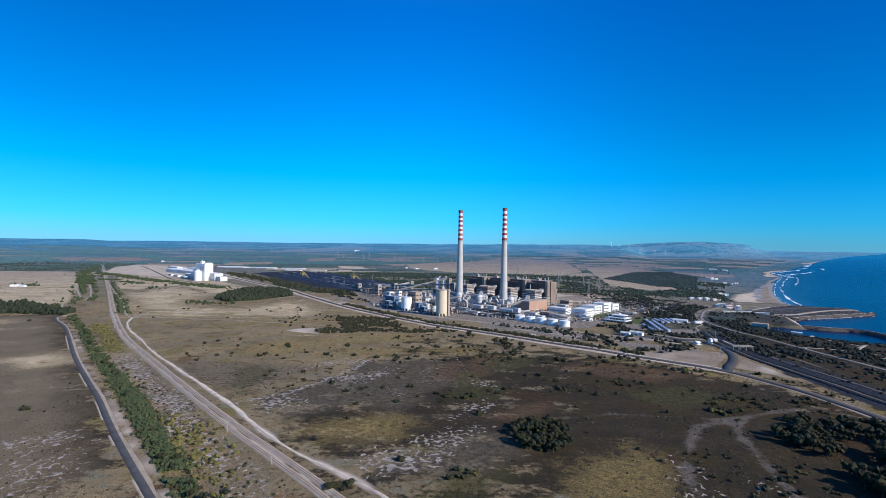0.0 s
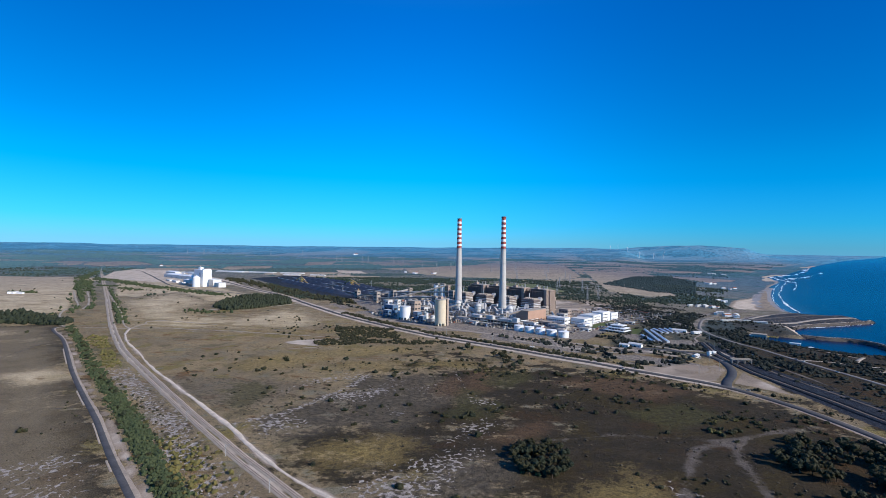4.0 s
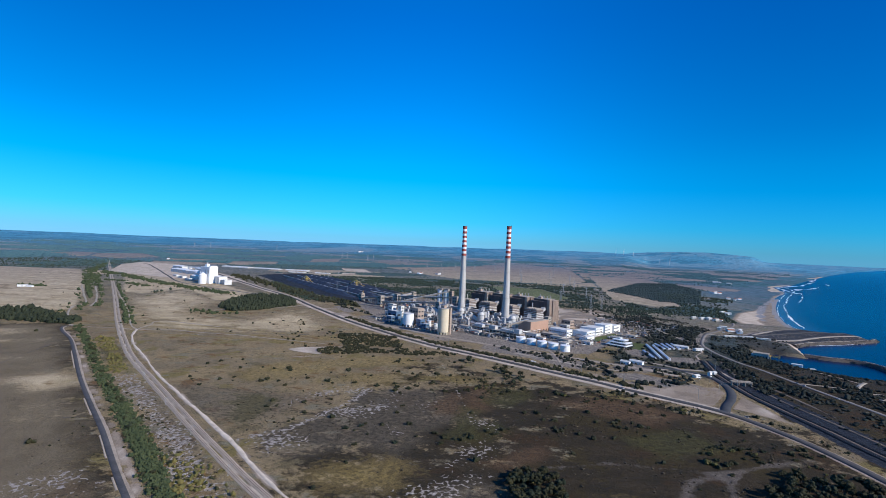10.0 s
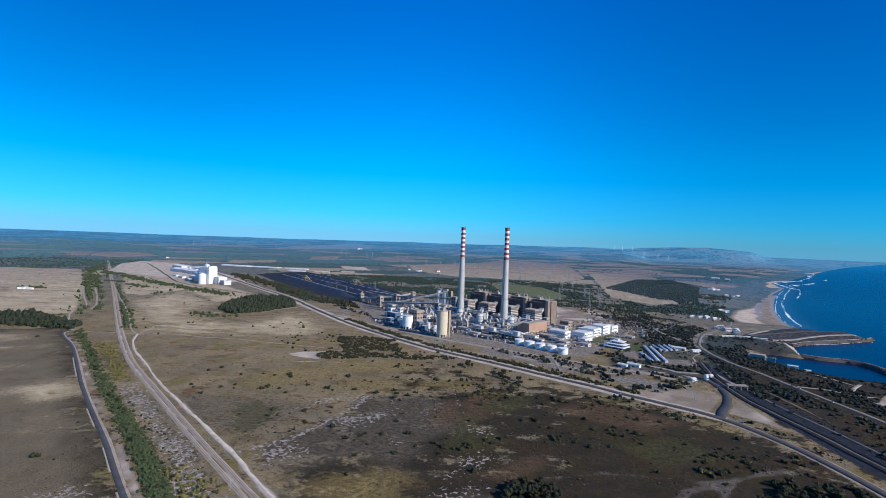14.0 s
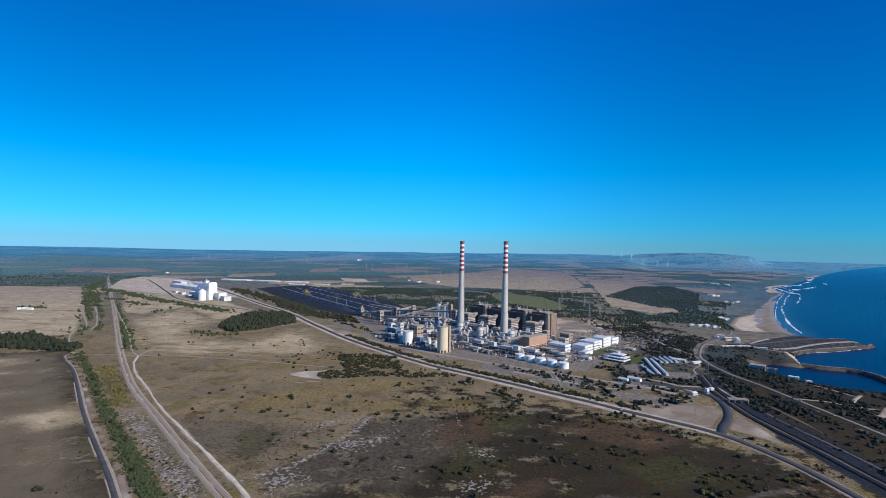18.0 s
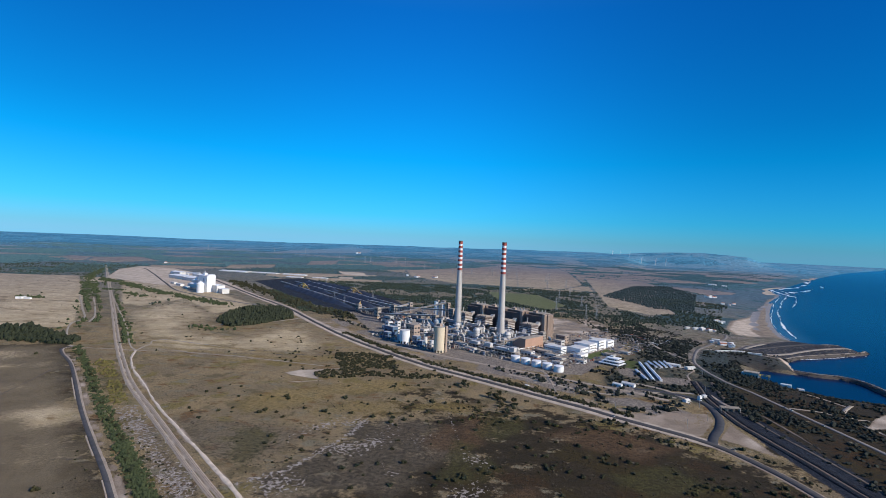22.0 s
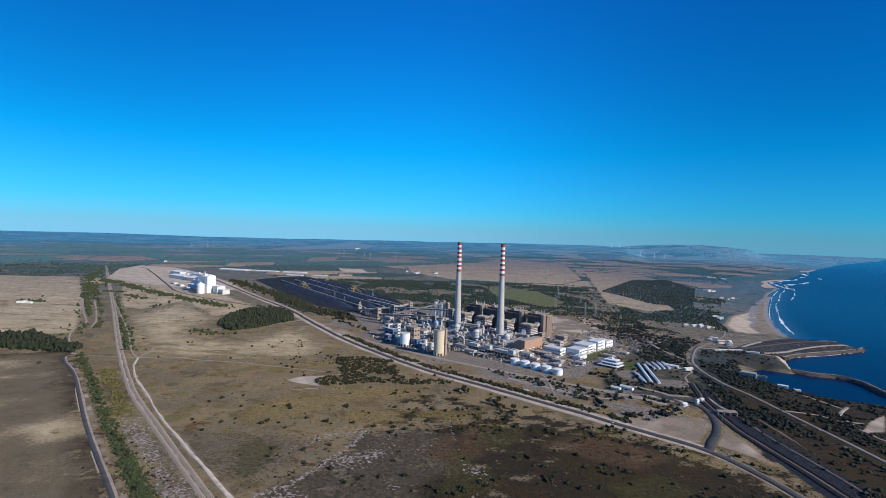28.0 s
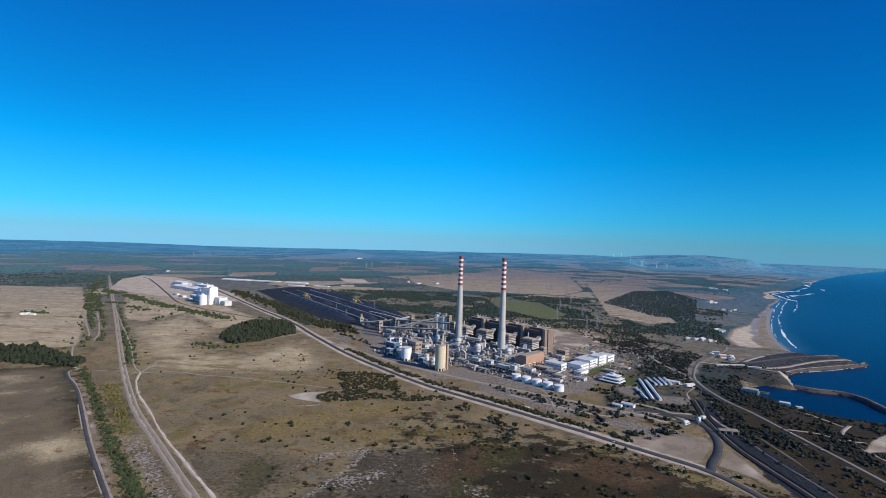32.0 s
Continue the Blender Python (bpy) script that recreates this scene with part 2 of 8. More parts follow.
def ground_at(x, y):
    """The scene place of a spot on the ground, and the scale there."""
    a, b, c, k = far(x, y, height(np.array([x]), np.array([y]))[0])
    return float(a), float(b), float(c), float(k)


# ---- the lines of roads and railways, in metres ----
HIGHWAY = [(-1100, 2230), (-760, 1790), (-483, 1440), (-343, 1230), (-254, 1100), (-171, 997), (-103, 919), (-35, 850), (51, 777), (105, 733), (166, 683), (225, 629),
           (253, 605), (278, 584), (300, 562), (318, 530), (332, 488), (340, 448), (345, 400), (346, 330), (344, 200), (340, -100)]
JUNCTION = [(303, 560), (318, 585), (338, 612), (356, 645), (367, 681), (370, 712), (358, 742), (330, 760), (290, 770)]
LEFT_ROAD = [(-684, 868), (-690, 850), (-660, 814), (-592, 748), (-448, 581), (-362, 486), (-299, 418), (-240, 351), (-193, 300), (-157, 262), (-90, 190), (20, 70)]
SAND_TRACK = [(-565, 863), (-536, 808), (-490, 744), (-438, 685), (-348, 582), (-255, 485), (-189, 416), (-147, 369), (-114, 334), (-88, 312), (-52, 284), (-30, 262), (30, 190)]
RAILWAY = [(-2050, 2840), (-1570, 2188), (-984, 1393), (-653, 940), (-518, 762), (-445, 671), (-357, 575), (-282, 493), (-218, 424), (-154, 357), (-105, 309), (-59, 262), (30, 165)]
COAL_LINE = [(418, 830), (404, 780), (392, 735), (380, 631), (386, 537), (390, 466), (394, 330), (398, 100)]
COAST_ROAD = [(520, 200), (498, 420), (493, 547), (490, 625), (486, 693), (479, 778), (469, 840), (473, 924), (488, 988), (530, 1070), (566, 1124), (652, 1215), (720, 1300), (790, 1450)]
SHORE_TRACKS = [[(303, 802), (325, 787), (341, 768), (350, 734), (351, 715)], [(292, 772), (317, 749), (339, 732)], [(480, 950), (474, 1028), (466, 1095), (470, 1180)],
                [(408, 839), (403, 770), (401, 721), (404, 703)], [(428, 672), (427, 642), (425, 560)], [(496, 1342), (516, 1272), (558, 1266), (580, 1230), (650, 1210)],
                [(573, 795), (581, 760), (586, 732)], [(490, 712), (527, 699), (540, 676), (569, 672)], [(447, 905), (420, 870), (408, 839)],
                [(-290, 1170), (-200, 1085), (-114, 1008), (18, 912), (104, 855), (175, 814), (255, 768), (321, 716)], [(19, 973), (111, 913), (160, 855), (163, 768), (161, 715)]]

# ---- the ground: one sheet to the horizon ----
PI = math.pi
front = np.linspace(-52, 52, 521)
rest = np.linspace(52, 308, 90)[1:-1]
turns = np.radians(np.concatenate([front, rest]))
rings = np.concatenate([[4, 30, 80, 130, 165], np.geomspace(190, 12200, 740), np.geomspace(13000, 48000, 20)])
NT, NR = len(turns), len(rings)
gr, gt = np.meshgrid(rings, turns, indexing="ij")
gx, gy = gr * np.sin(gt), gr * np.cos(gt) - 3.0
gsd = inland(gx, gy)
gz = height(gx, gy, gsd)
sx_, sy_, sz_, _ = far(gx, gy, gz)
gverts = np.stack([sx_, sy_, sz_], -1).reshape(-1, 3)
a0 = np.arange(NR - 1)[:, None] * NT + np.arange(NT)[None, :]
a1 = np.arange(NR - 1)[:, None] * NT + (np.arange(NT)[None, :] + 1) % NT
gfaces = np.stack([a0, a0 + NT, a1 + NT, a1], -1).reshape(-1, 4)
hub = np.arange(0, NT - 3, 2)                      # quads that close the middle under the camera
gfaces = np.concatenate([gfaces, np.stack([np.zeros_like(hub), hub + 1, hub + 2, hub + 3], -1)])


def sheet(name, verts, quads, mat, level=None):
    me = bpy.data.meshes.new(name)
    me.vertices.add(len(verts))
    me.vertices.foreach_set("co", verts.astype(np.float32).ravel())
    me.loops.add(quads.size)
    me.loops.foreach_set("vertex_index", quads.astype(np.int32).ravel())
    me.polygons.add(len(quads))
    me.polygons.foreach_set("loop_start", np.arange(0, quads.size, quads.shape[1], dtype=np.int32))
    me.polygons.foreach_set("loop_total", np.full(len(quads), quads.shape[1], dtype=np.int32))
    me.update(calc_edges=True)
    me.validate()
    me.polygons.foreach_set("use_smooth", np.ones(len(me.polygons), bool))
    if level is not None:                           # shaded as the country lies, not as it is drawn together
        me.vertices.foreach_set("co", level.astype(np.float32).ravel())
        me.update()
        lie = np.empty(len(verts) * 3, np.float32)
        me.vertices.foreach_get("normal", lie)
        me.vertices.foreach_set("co", verts.astype(np.float32).ravel())
        me.update()
        me.normals_split_custom_set_from_vertices(lie.reshape(-1, 3).tolist())
    me.materials.append(mat)
    return new(name, me)


def cover(ob, name, rgba):
    at = ob.data.color_attributes.new(name, "FLOAT_COLOR", "POINT")
    at.data.foreach_set("color", rgba.astype(np.float32).ravel())


# fields, sand, woods and yards, as outlines in metres
TAN_FIELDS = [
    [(-1000, 790), (-711, 898), (-560, 720), (-440, 590), (-310, 440), (-200, 300), (-190, 200), (-600, 100)],
    [(-2600, 2050), (-1929, 2100), (-1665, 2139), (-1157, 1509), (-821, 1037), (-930, 1010), (-1500, 1000)],
    [(-874, 1248), (-873, 1582), (-610, 1303), (-571, 1082), (-462, 1040), (-382, 1263), (-236, 1023), (-245, 882), (-543, 839), (-690, 1002)],
    [(-352, 3632), (-31, 4184), (525, 4904), (1071, 5115), (996, 4286), (750, 2869), (560, 2560), (272, 2560), (-17, 2650), (-150, 2841), (-266, 3045)],
    [(935, 3513), (1317, 3519), (1280, 3050), (900, 2249), (797, 1756), (680, 1700), (590, 1872), (700, 2408)],
    [(-1460, 2120), (-1000, 1930), (-800, 1700), (-600, 1480), (-640, 1320), (-873, 1582), (-890, 1380), (-960, 1400)],
    [(-2398, 5787), (-1907, 6413), (-1302, 7186), (-1397, 8519), (-2063, 9802), (-2215, 7746)],
    [(-1448, 3065), (-1572, 3413), (-1337, 3646), (-1216, 3266)],
    [(-1157, 3825), (-1321, 4485), (-1148, 4877), (-978, 4003)],
    [(-2463, 3227), (-2771, 3716), (-2598, 3996), (-2132, 3504), (-2232, 3146)],
]
DARK_HEATH = [(-120, 300), (-150, 420), (-130, 520), (0, 640), (130, 640), (190, 610), (310, 535), (345, 440), (345, 250), (330, 120), (0, 120), (-20, 260)]
DARK_SHORE = [(362, 100), (362, 520), (385, 690), (430, 860), (520, 1080), (600, 1080), (570, 900), (600, 800), (690, 760), (640, 100)]
GREEN_SWARDS = [[(152, 2239), (376, 2192), (422, 1838), (328, 1675), (177, 1939)], [(-480, 640), (-420, 650), (-360, 590), (-390, 570)],
                [(-300, 520), (-250, 600), (-120, 640), (-80, 560), (-150, 520), (-220, 500)]]
SAND = [
    [(225, 659), (269, 645), (296, 666), (351, 668), (348, 638), (304, 581), (267, 589), (225, 627)],
    [(363, 634), (317, 575), (333, 561), (361, 525), (362, 571)],
    [(-262, 768), (-243, 788), (-217, 795), (-178, 812), (-184, 804), (-215, 784), (-213, 764), (-196, 738), (-223, 746), (-250, 756)],
    [(-1535, 2131), (-1811, 2611), (-1880, 2900), (-1620, 2820), (-1420, 2620), (-969, 2120), (-790, 1850), (-1090, 1890), (-1250, 1960)],
    [(733, 1116), (715, 1051), (687, 991), (703, 985), (735, 1050), (761, 1110)],
    [(581, 679), (639, 718), (573, 640), (532, 633)],
    [(404, 962), (415, 975), (455, 915), (447, 905)],
    [(-753, 3164), (-585, 3147), (-494, 2840), (-657, 2904)],
    [(-640, 2700), (-560, 2720), (-540, 2620), (-610, 2600)],
]
BEACH = [(788, 1323), (822, 1464), (842, 1523), (957, 1705), (1101, 1853), (1320, 2163), (1668, 2673), (1860, 2890), (2000, 3010), (1990, 2960), (1480, 2240),
         (1330, 2010), (1180, 1780), (1090, 1620), (1030, 1510), (1000, 1440), (975, 1381), (925, 1325)]
COAL_YARD = [(-930, 2268), (-860, 2449), (-767, 2518), (-456, 2166), (-205, 1756), (-136, 1567), (-171, 1478), (-319, 1445), (-433, 1546), (-644, 1836)]
PLANT_YARD = [(-330, 1480), (-150, 1600), (171, 1468), (348, 1505), (420, 1185), (360, 1034), (226, 840), (151, 843), (-17, 915), (-130, 1020)]

w_tan = sum(region(gx, gy, p, 45 if k == 0 else 75 if k == 2 else 16) * (0.62 if k == 2 else 0.66 if k == 0 else 1) for k, p in enumerate(TAN_FIELDS)).clip(0, 1)
w_sand = sum(region(gx, gy, p, 4 if k == 2 else 3) * (0.68 + 0.14 * waves(gx, gy, 30, 71) if k in (0, 1, 5) else 1) for k, p in enumerate(SAND)).clip(0, 1)
w_sand = np.maximum(w_sand, region(gx, gy, BEACH, 22) * (gsd > -40) * np.clip(0.58 + 0.42 * (gsd - 62 + 30 * waves(gx, gy, 120, 67)) / 20, 0.58, 1))
w_sand = np.maximum(w_sand, (gsd > -30) * (gsd < 20 + 110 * waves(gx, gy, 330, 77)) * (gy > 3000) * (gy < 6500) * 0.75)
REAR_YARD = [(200, 1330), (270, 1180), (334, 1190), (422, 1195), (455, 1355), (430, 1510), (300, 1530), (220, 1440)]      # dusty ground behind the boilers
w_sand = np.maximum(w_sand, region(gx, gy, REAR_YARD, 20) * np.clip(0.62 + 0.35 * waves(gx, gy, 26, 78), 0, 1))
wide = lambda pts, half, soft: np.clip(0.5 + (half - line_distance(gx, gy, pts)) / (2 * soft), 0, 1)
w_sand = np.maximum(w_sand, wide(HIGHWAY[:12], 16, 4.5))
w_sand = np.maximum(w_sand, wide(HIGHWAY[11:15], 13, 3) * 0.84)
w_sand = np.maximum(w_sand, wide(HIGHWAY[14:], 9, 2.5) * 0.70)
for pts in ([(-246, 715), (-192, 733), (-154, 755), (-121, 771)], [(-332, 718), (-280, 715), (-246, 715)], [(-494, 847), (-391, 842), (-292, 846), (-209, 871)]):
    w_sand = np.maximum(w_sand, wide(pts, 1.6, 1.6) * np.clip(0.72 + 0.5 * waves(gx, gy, 25, 66), 0, 1))
w_sand = np.maximum(w_sand, wide([(x + 6, y + 4) for x, y in LEFT_ROAD[2:]], 5, 2.5) * np.clip(0.56 + 0.4 * waves(gx, gy, 14, 65), 0, 0.72))
w_sand = np.maximum(w_sand, wide(RAILWAY, 6.5, 3) * np.clip(0.52 + 0.4 * waves(gx, gy, 12, 73), 0, 1))
w_sand = np.maximum(w_sand, wide(SAND_TRACK, 4.5, 3) * np.clip(0.56 + 0.4 * waves(gx, gy, 16, 74), 0, 1))
w_sand = np.maximum(w_sand, wide([(x + 21, y + 22) for x, y in HIGHWAY[3:13]], 19, 8) * np.clip(0.47 + 0.25 * waves(gx, gy, 18, 76), 0, 1))
PATHS = [[(180, 200), (190, 300), (207, 370), (222, 400), (260, 420), (310, 435)], [(120, 200), (135, 290), (150, 330), (185, 385), (222, 400)],
         [(-45, 290), (20, 350), (60, 390), (130, 410), (222, 400)], [(-500, 860), (-340, 880), (-180, 905), (-120, 915)], [(-470, 890), (-300, 912), (-200, 930)], [(-300, 452), (-380, 440), (-480, 380), (-640, 340)]]
w_path = sum(wide(p, h, 6.0) * (0.8 + 0.25 * waves(gx, gy, 9, 75)) for p, h in zip(PATHS, (4.5, 4.5, 1.6, 4, 3, 1.5))).clip(0, 1)
# dark heath and shore; their tone also carries the lens's dim lower-right corner
w_dark = np.maximum(region(gx, gy, DARK_HEATH, 100) * 0.76 + 0.30 * region(gx, gy, [(60, 120), (90, 330), (160, 520), (330, 500), (345, 250), (330, 120)], 60), region(gx, gy, DARK_SHORE, 30))
w_dark = np.maximum(w_dark, region(gx, gy, TAN_FIELDS[0], 20) * 0.85 * np.clip(0.95 + 0.9 * waves(gx * 0.45 + gy * 0.2, gy * 1.5 - gx * 0.5, 95, 61) + 0.4 * waves(gx, gy, 40, 62), 0, 1))
w_dark = np.maximum(w_dark, region(gx, gy, [(-430, 500), (-350, 455), (-318, 455), (-250, 380), (-200, 310), (-190, 180), (-600, 100), (-480, 380)], 28) * 0.6)
w_dark = np.maximum(w_dark, region(gx, gy, [(-520, 100), (-460, 330), (-330, 352), (-255, 318), (-190, 250), (-150, 120)], 30) * 0.75)
w_dark = np.maximum(w_dark, region(gx, gy, [(-173, 424), (-131, 489), (-102, 580), (-35, 589), (40, 640), (150, 640), (300, 530), (300, 395), (-161, 395)], 22) * 0.72)
w_dark = np.maximum(w_dark, region(gx, gy, [(-110, 585), (-85, 690), (-20, 745), (60, 690), (150, 640), (40, 600)], 26) * 0.5)
w_tan = np.where(region(gx, gy, TAN_FIELDS[0], 45) > 0, w_tan, w_tan * (1 - w_dark * 0.55))
w_green = sum(region(gx, gy, p, 14 if k == 0 else 40) * (1, 0.7, 0.3)[k] for k, p in enumerate(GREEN_SWARDS)).clip(0, 1)
w_coal_dark = np.maximum(region(gx, gy, COAL_YARD, 5), region(gx, gy, [(368, 100), (366, 560), (372, 650), (386, 740), (408, 800), (424, 800), (414, 730), (412, 620), (420, 460), (424, 100)], 6))
# coal tone over the shore, darkening its colour partly for lens falloff
w_coal_dark = np.maximum(w_coal_dark, region(gx, gy, DARK_SHORE, 20) * 0.40)
SPIT = [(560, 985), (600, 1005), (690, 1000), (715, 1060), (735, 1108), (640, 1120), (560, 1070)]
w_dark = np.maximum(w_dark, region(gx, gy, SPIT, 12))
w_coal_dark = np.maximum(w_coal_dark, region(gx, gy, SPIT, 12) * 0.3)
DUSTY = [(-340, 1445), (-190, 1330), (-110, 1240), (-60, 1190), (-20, 1260), (-60, 1340), (-140, 1480), (-200, 1520)]      # under the coal conveyors
w_coal_dark = np.maximum(w_coal_dark, region(gx, gy, DUSTY, 25) * 0.56)
MOLE = [(690, 1085), (748, 1106), (861, 1166), (1005, 1220), (1040, 1252), (1022, 1335), (930, 1320), (830, 1270), (700, 1190), (640, 1130)]
w_coal_dark = np.maximum(w_coal_dark, region(gx, gy, MOLE, 10) * 0.58)
w_yard = np.maximum(region(gx, gy, PLANT_YARD, 12), region(gx, gy, MOLE, 10))
w_yard = np.maximum(w_yard, wide([(x + 50, y + 52) for x, y in HIGHWAY[3:13]], 30, 10) * np.clip(0.62 + 0.5 * waves(gx, gy, 35, 98), 0, 1))
w_yard = np.maximum(w_yard, region(gx, gy, [(230, 745), (345, 700), (400, 760), (440, 860), (560, 1080), (640, 1220), (800, 1290), (760, 1320), (560, 1270), (420, 1185), (360, 1034)], 30) * np.clip(0.40 + 0.6 * waves(gx, gy, 55, 99), 0, 1))
rr = np.hypot(gx, gy)


def parcels(x, y):
    """Patchwork of far fields and woods: a value from 0 to 1 for each parcel, and how near its hedge is."""
    rng = np.random.RandomState(90)
    jit, val = rng.rand(64, 64, 2), rng.rand(64, 64)
    u = (x * 0.94 + y * 0.34 + 60 * waves(x, y, 420, 91)) / 420
    v = (y * 0.94 - x * 0.34 + 60 * waves(x, y, 420, 92)) / 300
    i, j = np.floor(u).astype(int), np.floor(v).astype(int)
    d1, d2, best = np.full(np.shape(x), 9.0), np.full(np.shape(x), 9.0), np.zeros(np.shape(x))
    for a in (-1, 0, 1):
        for b in (-1, 0, 1):
            p, q = (i + a) % 64, (j + b) % 64
            d = np.hypot(i + a + jit[p, q, 0] - u, j + b + jit[p, q, 1] - v)
            near = d < d1
            d2 = np.where(near, d1, np.minimum(d2, d))
            best = np.where(near, val[p, q], best)
            d1 = np.where(near, d, d1)
    return best, d2 - d1


def far_cover(x, y):
    """Far country: 1 open field, 0 scrub, -1 wood."""
    r, turn = np.hypot(x, y), np.degrees(np.arctan2(x, np.maximum(y, 1.0)))
    val, hedge = parcels(x, y)
    right = np.clip((turn - 2) / 12, 0, 1)
    bare = 0.21 + 0.32 * right + 0.10 * waves(x, y, 1500, 93) - 0.08 * np.clip((r - 7000) / 2000, 0, 1) * (1 - right)
    thick = 0.50 + 0.20 * right + 0.12 * waves(x, y, 1200, 94)
    return np.where(val < bare, np.where(hedge < 0.05, -1, 1), np.where(val > thick, -1, 0))


def outback(x, y):
    """How thick the scrub and trees stand behind the station."""
    d = 0.40 + 0.5 * waves(x * 0.8, y * 1.3, 170, 8) + 0.35 * waves(x, y, 60, 9)
    return np.where(d > 0.30, 0.95, 0.10)


far_kind = far_cover(gx, gy)
behind = np.clip((rr - 2300) / 200 + 0.4 * waves(gx, gy, 150, 95), 0, 1)
w_wood = np.clip((rr - 1500) / 300, 0, 1) * ((1 - behind) * outback(gx, gy) + behind * np.where(far_kind < 0, 1.0, np.where(far_kind > 0, 0.0, 0.42)))
GREEN_AREA = region(gx, gy, GREEN_SWARDS[0], 14)
BARE_SIDE = [(-1900, 2900), (-1200, 2900), (-800, 2300), (-600, 1650), (-560, 1500), (-900, 1500)]
w_wood = np.where(((gx < -900) & (rr < 2450)) | inside(gx, gy, BARE_SIDE), np.minimum(w_wood, 0.34), w_wood) * (1 - GREEN_AREA)
w_wood = w_wood * (1 - w_tan) * (1 - w_sand) * (1 - w_coal_dark) * (1 - w_yard * 0.8)
named = np.maximum.reduce([region(gx, gy, p, 20) for p in TAN_FIELDS])
w_tan = np.maximum(w_tan, behind * (far_kind > 0) * (gsd > 200) * (w_coal_dark < 0.1) * (named < 0.1) * 0.85)
SCRUB_FLOOR = [(226, 800), (360, 1034), (420, 1185), (560, 1270), (620, 1080), (560, 900), (450, 780), (390, 690), (345, 700), (230, 745)]
w_wood = np.maximum(w_wood, region(gx, gy, SCRUB_FLOOR, 25) * 0.55)
# distance haze put into the ground colour, paler first and bluer beyond
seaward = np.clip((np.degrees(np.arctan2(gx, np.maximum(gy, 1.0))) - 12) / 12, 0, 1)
w_far_haze = np.clip((rr - 1250 + 350 * seaward) / (3300 - 1100 * seaward), 0, 1) ** 0.85
w_far_haze = w_far_haze * (1 - 0.55 * GREEN_AREA)
w_blue_haze = np.clip((rr - 3500 - 700 * seaward) / 7000, 0, 1) * (1 - 0.12 * seaward)


def earth_material():
    m = bpy.data.materials.new("earth")
    m.use_nodes = True
    nt = m.node_tree
    nodes, links = nt.nodes, nt.links
    bs = nodes["Principled BSDF"]
    bs.inputs["Roughness"].default_value = 0.95
    bs.inputs["Specular IOR Level"].default_value = 0.15
    geo = nodes.new("ShaderNodeNewGeometry")

    def noise_of(scale, detail=6, rough=0.6, stretch=None):
        n = nodes.new("ShaderNodeTexNoise")
        n.inputs["Scale"].default_value, n.inputs["Detail"].default_value, n.inputs["Roughness"].default_value = scale, detail, rough
        src = geo.outputs["Position"]
        if stretch:
            mp = nodes.new("ShaderNodeMapping")
            mp.inputs["Scale"].default_value = stretch[:3]
            mp.inputs["Rotation"].default_value = (0, 0, stretch[3])
            links.new(src, mp.inputs[0])
            src = mp.outputs[0]
        links.new(src, n.inputs["Vector"])
        return n.outputs["Fac"]

    def math_of(op, a, b, c=None):
        n = nodes.new("ShaderNodeMath")
        n.operation = op
        for k, v in enumerate((a, b, c)):
            if v is None:
                continue
            if isinstance(v, (int, float)):
                n.inputs[k].default_value = v
            else:
                links.new(v, n.inputs[k])
        return n.outputs[0]

    def step(value, lo, hi):
        n = nodes.new("ShaderNodeMapRange")
        n.interpolation_type = "SMOOTHSTEP"
        n.inputs["From Min"].default_value, n.inputs["From Max"].default_value = lo, hi
        links.new(value, n.inputs["Value"])
        return n.outputs[0]

    def mix(f, a, b):
        n = nodes.new("ShaderNodeMix")
        n.data_type = "RGBA"
        links.new(f, n.inputs[0])
        for k, v in ((6, a), (7, b)):
            if isinstance(v, tuple):
                n.inputs[k].default_value = (*v, 1)
            else:
                links.new(v, n.inputs[k])
        return n.outputs[2]

    def zone(layer):
        at = nodes.new("ShaderNodeVertexColor")
        at.layer_name = layer
        sep = nodes.new("ShaderNodeSeparateColor")
        links.new(at.outputs["Color"], sep.inputs[0])
        return sep.outputs[0], sep.outputs[1], sep.outputs[2]

    tan, sand, dark = zone("cover_a")
    green, coal, yard = zone("cover_b")
    wood, far_haze, pale = zone("cover_c")
    path_at = nodes.new("ShaderNodeVertexColor")
    path_at.layer_name = "cover_c"
    worn = path_at.outputs["Alpha"]
    big, mid, small, tiny = noise_of(0.006), noise_of(0.035), noise_of(0.22, 5), noise_of(1.3, 4)
    strip = noise_of(0.02, 4, 0.6, (0.25, 1.6, 1, 0.5))
    edge = math_of("MULTIPLY_ADD", mid, 0.6, -0.3)
    edge2 = math_of("MULTIPLY_ADD", small, 0.7, -0.35)

    def on(w, e, lo=0.42, hi=0.58):
        return step(math_of("ADD", w, e), lo, hi)

    # heath: patches of dry grass, heather, lichen and bare soil
    patch_a, patch_b, patch_c = noise_of(0.0125, 4), noise_of(0.019, 5, 0.6, (1, 1, 1, 2.1)), noise_of(0.030, 5, 0.65, (1, 1.7, 1, 0.8))
    col = mix(step(patch_a, 0.40, 0.60), (0.275, 0.206, 0.138), (0.215, 0.163, 0.120))
    col = mix(step(patch_b, 0.55, 0.64), col, (0.198, 0.155, 0.072))
    col = mix(step(patch_c, 0.56, 0.64), col, (0.170, 0.100, 0.054))
    col = mix(step(patch_b, 0.44, 0.36), col, (0.152, 0.120, 0.080))
    col = mix(step(patch_c, 0.43, 0.36), col, (0.205, 0.180, 0.150))
    col = mix(step(math_of("ADD", small, math_of("MULTIPLY", edge, 0.5)), 0.55, 0.66), col, (0.112, 0.092, 0.066))
    ochre, lichen, red = zone("cover_d")
    moss_at = nodes.new("ShaderNodeVertexColor")
    moss_at.layer_name = "cover_d"
